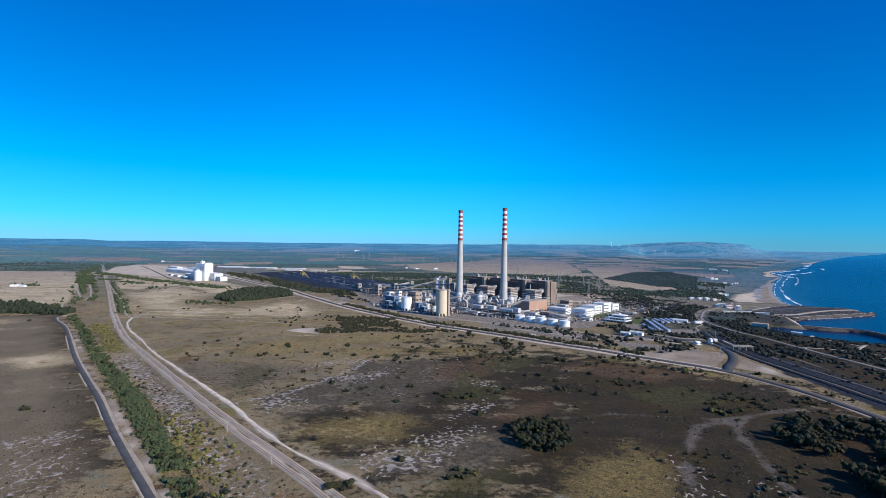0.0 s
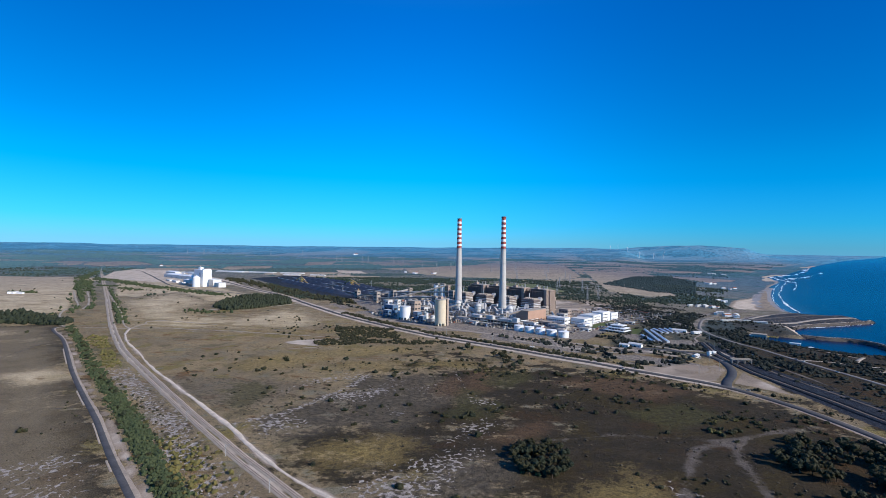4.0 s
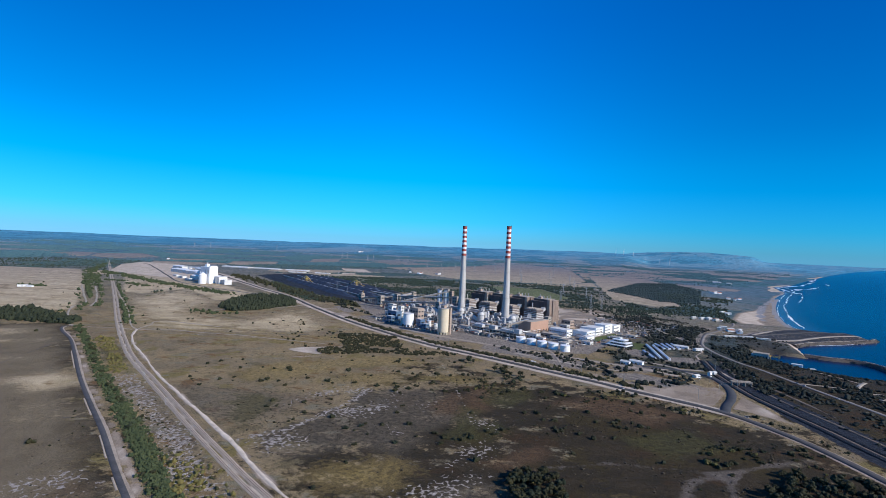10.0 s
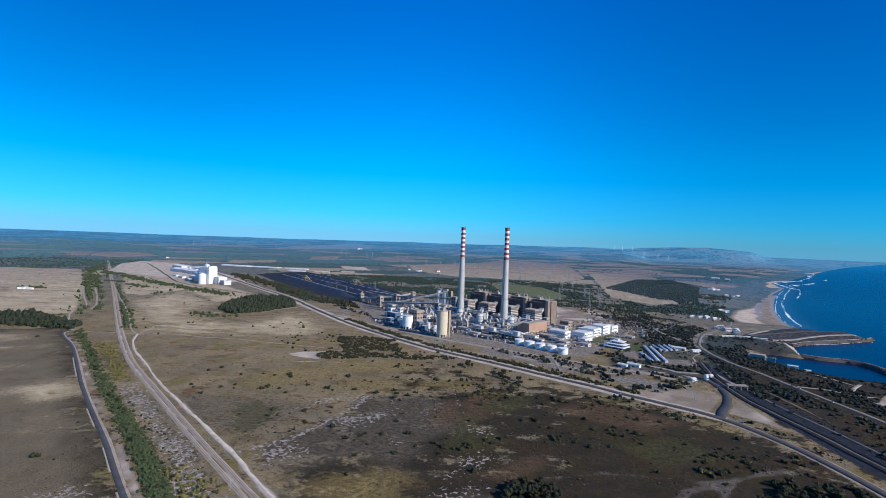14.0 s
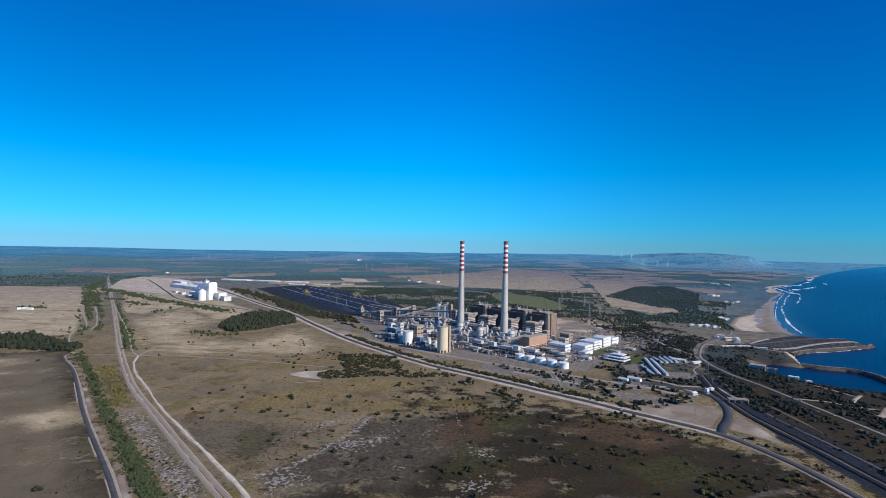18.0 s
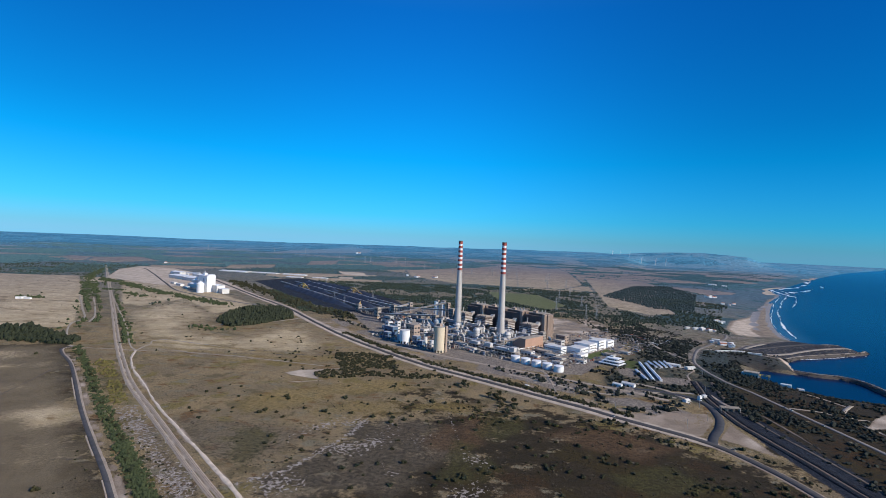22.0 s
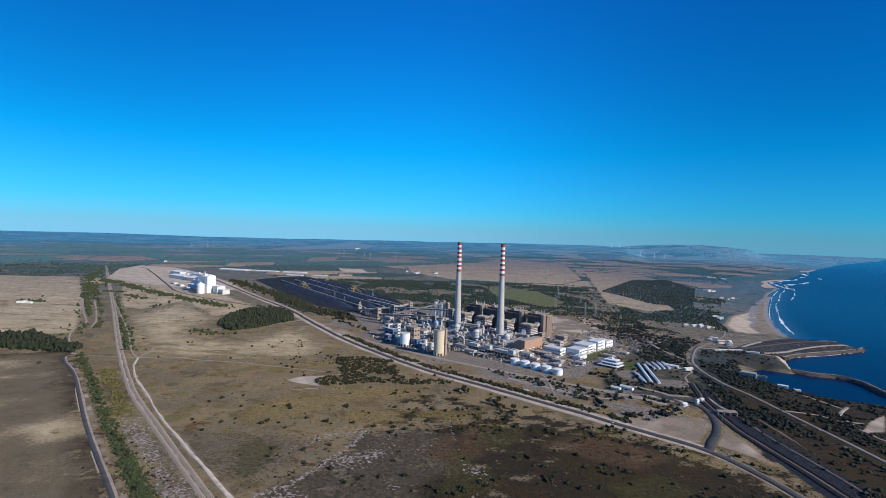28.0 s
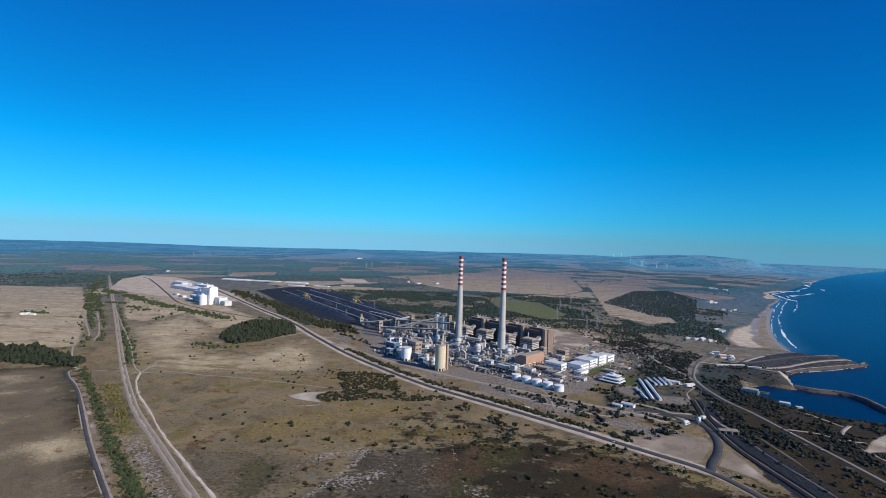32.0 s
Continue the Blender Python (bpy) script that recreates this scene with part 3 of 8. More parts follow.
    fleck = math_of("ADD", edge, math_of("MULTIPLY", edge2, 1.2))
    heather = mix(step(patch_c, 0.42, 0.58), (0.050, 0.037, 0.026), (0.034, 0.027, 0.019))
    heather = mix(step(patch_b, 0.52, 0.58), heather, (0.050, 0.037, 0.018))
    heather = mix(step(patch_a, 0.56, 0.62), heather, (0.054, 0.033, 0.019))
    heather = mix(step(small, 0.50, 0.60), heather, (0.036, 0.027, 0.017))
    ragged = math_of("ADD", math_of("MULTIPLY_ADD", patch_c, 1.5, -0.75), math_of("ADD", math_of("MULTIPLY", edge, 2.0), edge2))
    col = mix(on(math_of("MULTIPLY", dark, 0.95), ragged, 0.36, 0.62), col, heather)
    col = mix(math_of("MULTIPLY", on(lichen, fleck, 0.30, 0.80), 0.60), col, mix(step(small, 0.40, 0.62), (0.160, 0.132, 0.116), (0.086, 0.071, 0.063)))
    col = mix(math_of("MULTIPLY", on(red, fleck, 0.35, 0.75), 0.75), col, mix(step(small, 0.40, 0.62), (0.130, 0.078, 0.050), (0.080, 0.050, 0.034)))
    col = mix(math_of("MULTIPLY", on(moss_at.outputs["Alpha"], math_of("MULTIPLY", fleck, 1.6), 0.35, 0.85), 0.6), col, mix(step(small, 0.40, 0.62), (0.090, 0.082, 0.034), (0.048, 0.046, 0.020)))
    # mown and grazed fields
    field = mix(step(strip, 0.38, 0.64), (0.590, 0.474, 0.378), (0.450, 0.360, 0.288))
    field = mix(step(patch_a, 0.44, 0.60), field, (0.470, 0.368, 0.282))
    field = mix(step(patch_c, 0.55, 0.66), field, (0.265, 0.195, 0.125))
    field = mix(step(noise_of(0.009, 6, 0.7, (1, 1.6, 1, 1.1)), 0.55, 0.64), field, (0.250, 0.190, 0.125))
    field = mix(step(noise_of(0.05, 3, 0.5, (0.12, 2.2, 1, -0.25)), 0.58, 0.70), field, (0.49, 0.395, 0.290))
    field = mix(step(math_of("ADD", dark, math_of("ADD", edge, edge2)), 0.04, 0.62), field, (0.178, 0.140, 0.108))
    col = mix(on(tan, edge, 0.28, 0.72), col, field)
    col = mix(math_of("MULTIPLY", on(ochre, math_of("MULTIPLY", fleck, 1.9), 0.36, 0.86), 0.66), col, mix(step(small, 0.40, 0.62), (0.300, 0.216, 0.098), (0.170, 0.127, 0.062)))
    # sward
    col = mix(on(green, math_of("ADD", edge, edge2), 0.35, 0.85), col, mix(step(small, 0.4, 0.6), (0.165, 0.172, 0.080), (0.120, 0.128, 0.060)))
    warm = nodes.new("ShaderNodeMix")
    warm.data_type, warm.blend_type = "RGBA", "MULTIPLY"
    warm.inputs[0].default_value = 1
    links.new(col, warm.inputs[6])
    warm.inputs[7].default_value = (0.985, 0.98, 0.77, 1)
    col = warm.outputs[2]
    # scrub and woods far off
    trees = mix(step(math_of("ADD", small, edge), 0.42, 0.60), (0.024, 0.036, 0.031), (0.060, 0.068, 0.051))
    col = mix(on(wood, edge, 0.35, 0.65), col, trees)
    deep_haze_at = nodes.new("ShaderNodeVertexColor")
    deep_haze_at.layer_name = "cover_a"
    # far country's colours with the blue of hazy air mixed in
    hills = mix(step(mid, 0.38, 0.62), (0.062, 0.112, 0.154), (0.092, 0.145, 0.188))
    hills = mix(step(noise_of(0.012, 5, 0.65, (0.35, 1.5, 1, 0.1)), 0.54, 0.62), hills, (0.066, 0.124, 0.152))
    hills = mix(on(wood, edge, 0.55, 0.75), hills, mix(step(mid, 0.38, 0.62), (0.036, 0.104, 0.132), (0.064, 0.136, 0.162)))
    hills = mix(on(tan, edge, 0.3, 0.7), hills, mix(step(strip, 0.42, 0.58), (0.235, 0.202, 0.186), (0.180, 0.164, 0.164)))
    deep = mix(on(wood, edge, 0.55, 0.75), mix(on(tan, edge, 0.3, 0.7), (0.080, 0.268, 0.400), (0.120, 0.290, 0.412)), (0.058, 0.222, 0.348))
    hills = mix(step(deep_haze_at.outputs["Alpha"], 0.0, 1.0), hills, deep)
    col = mix(far_haze, col, hills)
    # yards, coal, sand
    col = mix(on(yard, edge2), col, mix(step(small, 0.40, 0.62), (0.285, 0.242, 0.196), (0.150, 0.130, 0.110)))
    # coal ground, its bluish cast standing for sky sheen
    col = mix(on(coal, edge2), col, mix(step(small, 0.4, 0.6), (0.016, 0.020, 0.028), (0.032, 0.037, 0.048)))
    cells = nodes.new("ShaderNodeTexVoronoi")
    cells.inputs["Scale"].default_value = 0.29
    warp = nodes.new("ShaderNodeVectorMath")
    warp.operation = "MULTIPLY_ADD"
    warp.inputs[1].default_value = (9, 9, 0)
    tone = nodes.new("ShaderNodeTexNoise")
    tone.inputs["Scale"].default_value, tone.inputs["Detail"].default_value = 0.12, 3
    links.new(geo.outputs["Position"], tone.inputs["Vector"])
    links.new(tone.outputs["Color"], warp.inputs[0])
    links.new(geo.outputs["Position"], warp.inputs[2])
    links.new(warp.outputs[0], cells.inputs["Vector"])
    vein = math_of("MULTIPLY_ADD", cells.outputs["Distance"], 1.3, -0.62)
    bare = math_of("MULTIPLY", on(math_of("ADD", pale, math_of("MULTIPLY", edge, 1.3)), vein, 0.56, 0.66), step(pale, 0.04, 0.22))
    col = mix(bare, col, mix(step(small, 0.4, 0.6), (0.41, 0.360, 0.310), (0.26, 0.226, 0.195)))
    col = mix(on(worn, math_of("MULTIPLY", math_of("ADD", edge, edge2), 1.5), 0.35, 0.70), col, mix(step(small, 0.42, 0.58), (0.150, 0.124, 0.098), (0.100, 0.083, 0.066)))
    col = mix(on(sand, math_of("MULTIPLY_ADD", small, 0.6, -0.3)), col, mix(step(sand, 0.60, 0.80), mix(step(mid, 0.4, 0.6), (0.310, 0.245, 0.182), (0.235, 0.186, 0.138)), mix(step(mid, 0.4, 0.6), (0.55, 0.46, 0.365), (0.42, 0.35, 0.275))))
    # wet sand, greyed in colour for the sky reflected in it
    wet_at = nodes.new("ShaderNodeVertexColor")
    wet_at.layer_name = "cover_b"
    wet = on(wet_at.outputs["Alpha"], edge)
    col = mix(wet, col, (0.255, 0.250, 0.255))
    speck = nodes.new("ShaderNodeMapRange")
    speck.inputs["From Min"].default_value, speck.inputs["From Max"].default_value = 0.3, 0.7
    speck.inputs["To Min"].default_value, speck.inputs["To Max"].default_value = 0.34, 1.66
    links.new(tiny, speck.inputs["Value"])
    mul = nodes.new("ShaderNodeMix")
    mul.data_type, mul.blend_type = "RGBA", "MULTIPLY"
    plain = math_of("MAXIMUM", step(sand, 0.3, 0.7), math_of("MULTIPLY", step(tan, 0.3, 0.9), 0.62))
    links.new(math_of("MULTIPLY_ADD", plain, -0.68, 1.0), mul.inputs[0])
    links.new(col, mul.inputs[6])
    links.new(speck.outputs[0], mul.inputs[7])
    clump, clumped = nodes.new("ShaderNodeMapRange"), nodes.new("ShaderNodeMix")
    clump.inputs["From Min"].default_value, clump.inputs["From Max"].default_value = 0.34, 0.66
    clump.inputs["To Min"].default_value, clump.inputs["To Max"].default_value = 0.62, 1.38
    links.new(noise_of(0.055, 4, 0.75), clump.inputs["Value"])
    clumped.data_type, clumped.blend_type = "RGBA", "MULTIPLY"
    links.new(math_of("MULTIPLY", step(far_haze, 0.0, 0.3), math_of("MULTIPLY_ADD", plain, -0.6, 1.0)), clumped.inputs[0])
    links.new(mul.outputs[2], clumped.inputs[6])
    links.new(clump.outputs[0], clumped.inputs[7])
    links.new(clumped.outputs[2], bs.inputs["Base Color"])
    b = nodes.new("ShaderNodeBump")
    b.inputs["Strength"].default_value, b.inputs["Distance"].default_value = 1.0, 1.6
    links.new(math_of("ADD", small, math_of("MULTIPLY", tiny, 0.5)), b.inputs["Height"])
    links.new(math_of("MULTIPLY_ADD", plain, -0.75, 1.0), b.inputs["Strength"])
    links.new(b.outputs[0], bs.inputs["Normal"])
    return m


PALE_SCARS = [[(-174, 418), (-148, 437), (-121, 431), (-123, 408), (-130, 395), (-150, 393)], [(-12, 384), (14, 416), (34, 424), (22, 397), (1, 379)],
              [(-69, 311), (-52, 332), (-25, 352), (1, 365), (29, 380), (31, 367), (12, 349), (0, 326), (-4, 307), (-22, 299), (-39, 288), (-52, 294)], [(-110, 505), (-80, 545), (-62, 600), (-50, 596), (-60, 540), (-85, 500)],
              [(-260, 430), (-230, 425), (-160, 330), (-180, 310), (-215, 350)], [(110, 250), (140, 330), (150, 330), (138, 240)],
              [(-170, 503), (-152, 533), (-140, 560), (-158, 553), (-170, 528)], [(-150, 560), (-132, 586), (-94, 584), (-98, 565), (-138, 557)], [(-90, 505), (-73, 528), (-62, 535), (-72, 507)],
              [(-125, 503), (-103, 509), (-83, 491), (-102, 474), (-120, 481)], [(-60, 462), (-43, 469), (-41, 448), (-55, 444)], [(14, 507), (30, 505), (51, 478), (45, 466), (22, 481)], [(5, 424), (28, 441), (44, 428), (27, 412), (10, 411)],
              [(-60, 520), (-30, 545), (0, 540), (-30, 510)], [(-302, 330), (-282, 341), (-262, 353), (-236, 334), (-222, 300), (-199, 255), (-260, 240), (-340, 280)], [(168, 240), (172, 300), (184, 300), (184, 240)]]
HEATH_OCHRE = [[(-113, 352), (-96, 379), (-63, 399), (-35, 394), (-19, 372), (-36, 346), (-59, 332), (-85, 335)], [(50, 262), (66, 314), (124, 355), (150, 330), (110, 250)],
               [(-60, 640), (0, 665), (60, 650), (20, 610)],
               [(-286, 621), (-250, 680), (-195, 712), (-135, 752), (-66, 764), (-28, 717), (-90, 680), (-148, 659), (-181, 615), (-220, 582), (-271, 589)], [(-181, 615), (-117, 656), (-55, 656), (-63, 595), (-118, 591), (-167, 590)],
               [(-260, 890), (-205, 905), (-190, 857), (-240, 838)]]
HEATH_GREY = [[(-177, 425), (-129, 506), (-71, 521), (-18, 435), (-42, 400), (-82, 410), (-122, 383), (-140, 376)], [(-354, 550), (-284, 495), (-215, 419), (-185, 368), (-227, 397), (-271, 431)],
              [(-330, 560), (-250, 470), (-190, 450), (-140, 540), (-230, 560)], [(-110, 560), (-60, 600), (0, 570), (30, 500), (-40, 440), (-110, 500)], [(-60, 300), (20, 370), (60, 350), (20, 290)]]
HEATH_RED = [[(22, 397), (76, 440), (90, 425), (45, 381)], [(10, 560), (30, 620), (60, 600), (40, 520), (10, 500)], [(100, 560), (180, 600), (260, 540), (200, 500)], [(-300, 250), (-282, 341), (-240, 330), (-205, 262)], [(-24, 500), (-22, 548), (0, 580), (28, 565), (10, 543), (27, 522), (7, 500)]]
HEATH_GREEN = [[(-17, 283), (0, 297), (33, 313), (44, 299), (15, 270), (-16, 262)], [(36, 576), (90, 632), (96, 573), (52, 527)], [(20, 470), (45, 500), (60, 470), (35, 440)], [(150, 470), (230, 500), (260, 450), (180, 420)],
               [(-575, 782), (-483, 715), (-401, 605), (-425, 603), (-503, 690)], [(-227, 390), (-189, 368), (-169, 342), (-179, 327), (-208, 361)], [(-6, 440), (1, 505), (9, 540), (33, 523), (30, 444), (12, 434)],
               [(41, 603), (80, 618), (72, 548), (44, 537), (29, 554)], [(-235, 511), (-218, 546), (-182, 534), (-183, 489), (-185, 439), (-207, 454)]]
blend = lambda polys, soft: np.maximum.reduce([region(gx, gy, p, soft) for p in polys])
w_ochre, w_lichen, w_red, w_moss = blend(HEATH_OCHRE, 26), blend(HEATH_GREY, 24), blend(HEATH_RED, 20), blend(HEATH_GREEN, 14)
for pts in ([(-620, 943), (-405, 913), (-211, 866)], [(-529, 835), (-367, 828), (-208, 817)], [(-560, 900), (-400, 872), (-250, 850)]):
    w_ochre = np.maximum(w_ochre, wide(pts, 7, 8))
w_pale = sum(region(gx, gy, p, 13) * s for p, s in zip(PALE_SCARS, (0.92, 0.6, 0.9, 0.7, 0.8, 0.8, 0.95, 0.95, 0.8, 0.95, 0.8, 0.85, 0.9, 0.5, 0.62, 0.8))).clip(0, 1) * (0.52 + 0.14 * waves(gx, gy, 22, 72))
w_pale = np.maximum(w_pale, wide([(-178, 418), (-148, 440), (-129, 481), (-107, 539), (-98, 579)], 4.0, 3) * 0.58)
w_pale = np.maximum(w_pale, wide([(x + 58, y) for x, y in LEFT_ROAD[4:]], 13, 8) * (0.50 + 0.12 * waves(gx, gy, 20, 64)))
w_pale = np.maximum(w_pale, wide([(-15, 706), (-2, 646), (6, 586), (13, 536)], 1.6, 2) * 0.50)
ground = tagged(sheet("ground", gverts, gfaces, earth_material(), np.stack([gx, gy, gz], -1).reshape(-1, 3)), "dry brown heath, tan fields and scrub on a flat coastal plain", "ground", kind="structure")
cover(ground, "cover_a", np.stack([w_tan, w_sand, w_dark, w_blue_haze], -1))
w_wet = wide(CHANNEL, 14, 16) * (gsd > -40) * np.clip(0.85 + 0.5 * waves(gx, gy, 60, 79), 0, 1)
w_wet = np.maximum(w_wet, (gsd < 16) * (gsd > -30) * (gy > 1360) * (gy < 3200) * 0.8)
cover(ground, "cover_b", np.stack([w_green, w_coal_dark, w_yard, w_wet], -1))
cover(ground, "cover_d", np.stack([w_ochre, w_lichen, w_red, w_moss], -1))
cover(ground, "cover_c", np.stack([w_wood, w_far_haze, w_pale, w_path], -1))

# ---- the sea ----
sea_m = material("sea_water", (0.001, 0.017, 0.064), 0.25, 0, 0.35, 0.004, 0.0, 9)
st = np.radians(np.concatenate([np.linspace(-5, 75, 161), np.linspace(80, 150, 15)]))
sr = np.concatenate([[300, 500], np.geomspace(600, 48000, 290)])
r2, t2 = np.meshgrid(sr, st, indexing="ij")
xs, ys = r2 * np.sin(t2), r2 * np.cos(t2) - 3
fx, fy, fz, _ = far(xs, ys, SEA - sag(r2))
n2 = len(st)
q0 = np.arange(len(sr) - 1)[:, None] * n2 + np.arange(n2 - 1)[None, :]
# haze over the sea, growing with distance, painted through its base colour
sea_haze = np.clip((r2 - 1500) / 11500, 0, 1) ** 0.75
sea_nt = sea_m.node_tree
sea_layer_at, sea_haze_mix = sea_nt.nodes.new("ShaderNodeVertexColor"), sea_nt.nodes.new("ShaderNodeMix")
sea_layer_at.layer_name, sea_haze_mix.data_type = "sea_haze_and_shallow", "RGBA"
sea_bs = sea_nt.nodes["Principled BSDF"]
sea_bs.inputs["IOR"].default_value = 1.14
near_colour = sea_bs.inputs["Base Color"].links[0].from_socket
sea_split, bank_mix = sea_nt.nodes.new("ShaderNodeSeparateColor"), sea_nt.nodes.new("ShaderNodeMix")
bank_mix.data_type = "RGBA"
bank_mix.inputs[7].default_value = (0.050, 0.125, 0.190, 1)               # sand seen through shallow water
sea_nt.links.new(sea_layer_at.outputs["Color"], sea_split.inputs[0])
sea_nt.links.new(sea_split.outputs[1], bank_mix.inputs[0])
sea_nt.links.new(near_colour, bank_mix.inputs[6])
sea_nt.links.new(sea_split.outputs[0], sea_haze_mix.inputs[0])
sea_nt.links.new(bank_mix.outputs[2], sea_haze_mix.inputs[6])
# hazy blue that the far water's colour fades to
sea_haze_mix.inputs[7].default_value = (0.016, 0.135, 0.270, 1)
sea_nt.links.new(sea_haze_mix.outputs[2], sea_bs.inputs["Base Color"])
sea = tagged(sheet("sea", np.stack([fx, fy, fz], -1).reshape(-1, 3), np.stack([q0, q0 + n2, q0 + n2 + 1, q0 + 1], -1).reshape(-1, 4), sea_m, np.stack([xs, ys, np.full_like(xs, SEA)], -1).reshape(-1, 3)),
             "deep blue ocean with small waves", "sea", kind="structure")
off_beach = line_distance(xs, ys, COAST[22:34])
shallow = np.clip(1 - (off_beach - 15 * waves(xs, ys, 60, 96)) / 75, 0, 1) ** 1.3 * 0.85 * (ys > 1360)
cover(sea, "sea_haze_and_shallow", np.stack([sea_haze, shallow, sea_haze, np.ones_like(sea_haze)], -1))

# ---- materials ----
old_asphalt_m = material("worn_grey_asphalt", (0.076, 0.073, 0.072), 0.9, 0, 0.3, 0.15, 0.02)
lane_asphalt_m = material("faded_lane_asphalt", (0.085, 0.083, 0.084), 0.9, 0, 0.35, 0.12, 0.02)
asphalt_m = material("asphalt", (0.060, 0.062, 0.068), 0.85, 0, 0.3, 0.15, 0.02)
coast_road_m = material("dusty_worn_road", (0.215, 0.195, 0.175), 0.9, 0, 0.3, 0.12, 0.02)
verge_m = material("sandy_verge", (0.36, 0.31, 0.25), 0.95, 0, 0.35, 0.12, 0.05, 9)
pale_track_m = material("pale_sandy_track", (0.60, 0.51, 0.41), 0.95, 0, 0.4, 0.15, 0.05, 9)
dirt_m = material("dirt_track", (0.33, 0.275, 0.22), 0.95, 0, 0.35, 0.12, 0.05, 9)
path_m = material("worn_heath_path", (0.135, 0.110, 0.088), 0.95, 0, 0.4, 0.15, 0.05, 9)
ballast_m = material("rail_ballast", (0.420, 0.345, 0.265), 0.95, 0, 0.3, 0.2, 0.06, 9)
soot_m = material("coal_dusted_bed", (0.016, 0.016, 0.018), 0.9, 0, 0.4, 0.1, 0.05)
rail_m = material("worn_rail_steel", (0.20, 0.13, 0.10), 0.45, 0.8, 0.2, 0.5)
steel_m = material("galvanised_steel", (0.34, 0.35, 0.36), 0.5, 0.5, 0.15, 0.4)
concrete_m = material("weathered_concrete", (0.42, 0.39, 0.35), 0.85, 0, 0.18, 0.06, 0.02, 8)
dull_concrete_m = material("stained_concrete", (0.32, 0.280, 0.24), 0.9, 0, 0.3, 0.09, 0.03, 8)
white_m = material("white_paint", (0.80, 0.80, 0.79), 0.55, 0, 0.07, 0.08, 0, 6)
offwhite_m = material("weathered_white_paint", (0.62, 0.61, 0.58), 0.7, 0, 0.15, 0.1, 0, 6)
red_m = material("faded_red_paint", (0.34, 0.062, 0.048), 0.65, 0, 0.2, 0.12, 0, 6)
shaft_m = material("pale_concrete_shaft", (0.50, 0.475, 0.44), 0.85, 0, 0.12, 0.05, 0.01, 8)
# dark tone for soot, and for shade painted into recesses
rim_m = material("soot_and_shade_dark", (0.16, 0.13, 0.12), 0.9, 0, 0.3, 0.1)
clad_m = material("dark_brown_cladding", (0.135, 0.096, 0.082), 0.7, 0, 0.2, 0.05, 0, 7)
tan_m = material("tan_ribbed_concrete", (0.36, 0.280, 0.225), 0.85, 0, 0.14, 0.05, 0.02, 8)
salmon_m = material("salmon_render", (0.40, 0.255, 0.185), 0.85, 0, 0.14, 0.06, 0.01)
cream_m = material("cream_silo_render", (0.62, 0.53, 0.38), 0.8, 0, 0.1, 0.07, 0.01)
grey_m = material("grey_ducting", (0.40, 0.39, 0.38), 0.6, 0.2, 0.2, 0.12, 0.01)
pale_grey_m = material("pale_grey_casing", (0.52, 0.51, 0.49), 0.6, 0.1, 0.16, 0.12, 0.01)
# blue paint, with the bluish shade of the shed walls put in too
blue_m = material("blue_cladding", (0.085, 0.150, 0.240), 0.55, 0.1, 0.18, 0.1)
roof_m = material("dusty_flat_roof", (0.36, 0.315, 0.26), 0.95, 0, 0.25, 0.1, 0.02)
glass_m = material("dark_window_glass", (0.025, 0.032, 0.040), 0.12, 0, 0.2, 0.3)
yellow_m = material("yellow_machine_paint", (0.60, 0.40, 0.10), 0.55, 0, 0.15, 0.2)
# black coal with the sky's blue sheen put into its colour
coal_m = material("coal", (0.024, 0.034, 0.056), 0.75, 0, 0.45, 0.08, 0.3, 6)
rock_m = material("breakwater_rock", (0.100, 0.088, 0.078), 0.9, 0, 0.4, 0.12, 0.3, 5)
foam_m = material("sea_foam", (0.75, 0.80, 0.82), 0.8, 0, 0.2, 0.2)
tile_m = material("terracotta_roof_tiles", (0.34, 0.15, 0.09), 0.85, 0, 0.25, 0.3)
bark_m = material("bark", (0.09, 0.065, 0.045), 0.95, 0, 0.3, 1.5)


def leaf_material(name, dark, light):
    m = bpy.data.materials.new(name)
    m.use_nodes = True
    nt = m.node_tree
    bs = nt.nodes["Principled BSDF"]
    bs.inputs["Roughness"].default_value = 0.75
    bs.inputs["Specular IOR Level"].default_value = 0.2
    geo, nz, info = nt.nodes.new("ShaderNodeNewGeometry"), nt.nodes.new("ShaderNodeTexNoise"), nt.nodes.new("ShaderNodeObjectInfo")
    nz.inputs["Scale"].default_value, nz.inputs["Detail"].default_value = 0.5, 4
    nt.links.new(geo.outputs["Position"], nz.inputs["Vector"])
    s = nt.nodes.new("ShaderNodeMath")
    s.operation = "ADD"
    nt.links.new(nz.outputs["Fac"], s.inputs[0])
    nt.links.new(geo.outputs["Random Per Island"], s.inputs[1])
    s2 = nt.nodes.new("ShaderNodeMath")
    s2.operation = "MULTIPLY_ADD"
    s2.inputs[1].default_value = 0.5
    nt.links.new(info.outputs["Random"], s2.inputs[0])
    nt.links.new(s.outputs[0], s2.inputs[2])
    r = nt.nodes.new("ShaderNodeMapRange")
    r.inputs["From Min"].default_value, r.inputs["From Max"].default_value = 0.3, 1.7
    nt.links.new(s2.outputs[0], r.inputs["Value"])
    mx = nt.nodes.new("ShaderNodeMix")
    mx.data_type = "RGBA"
    mx.inputs[6].default_value, mx.inputs[7].default_value = (*dark, 1), (*light, 1)
    nt.links.new(r.outputs[0], mx.inputs[0])
    nt.links.new(mx.outputs[2], bs.inputs["Base Color"])
    return m


scrub_m = leaf_material("scrub_leaves", (0.015, 0.018, 0.008), (0.046, 0.044, 0.019))
pine_m = leaf_material("pine_needles", (0.012, 0.018, 0.010), (0.034, 0.041, 0.021))
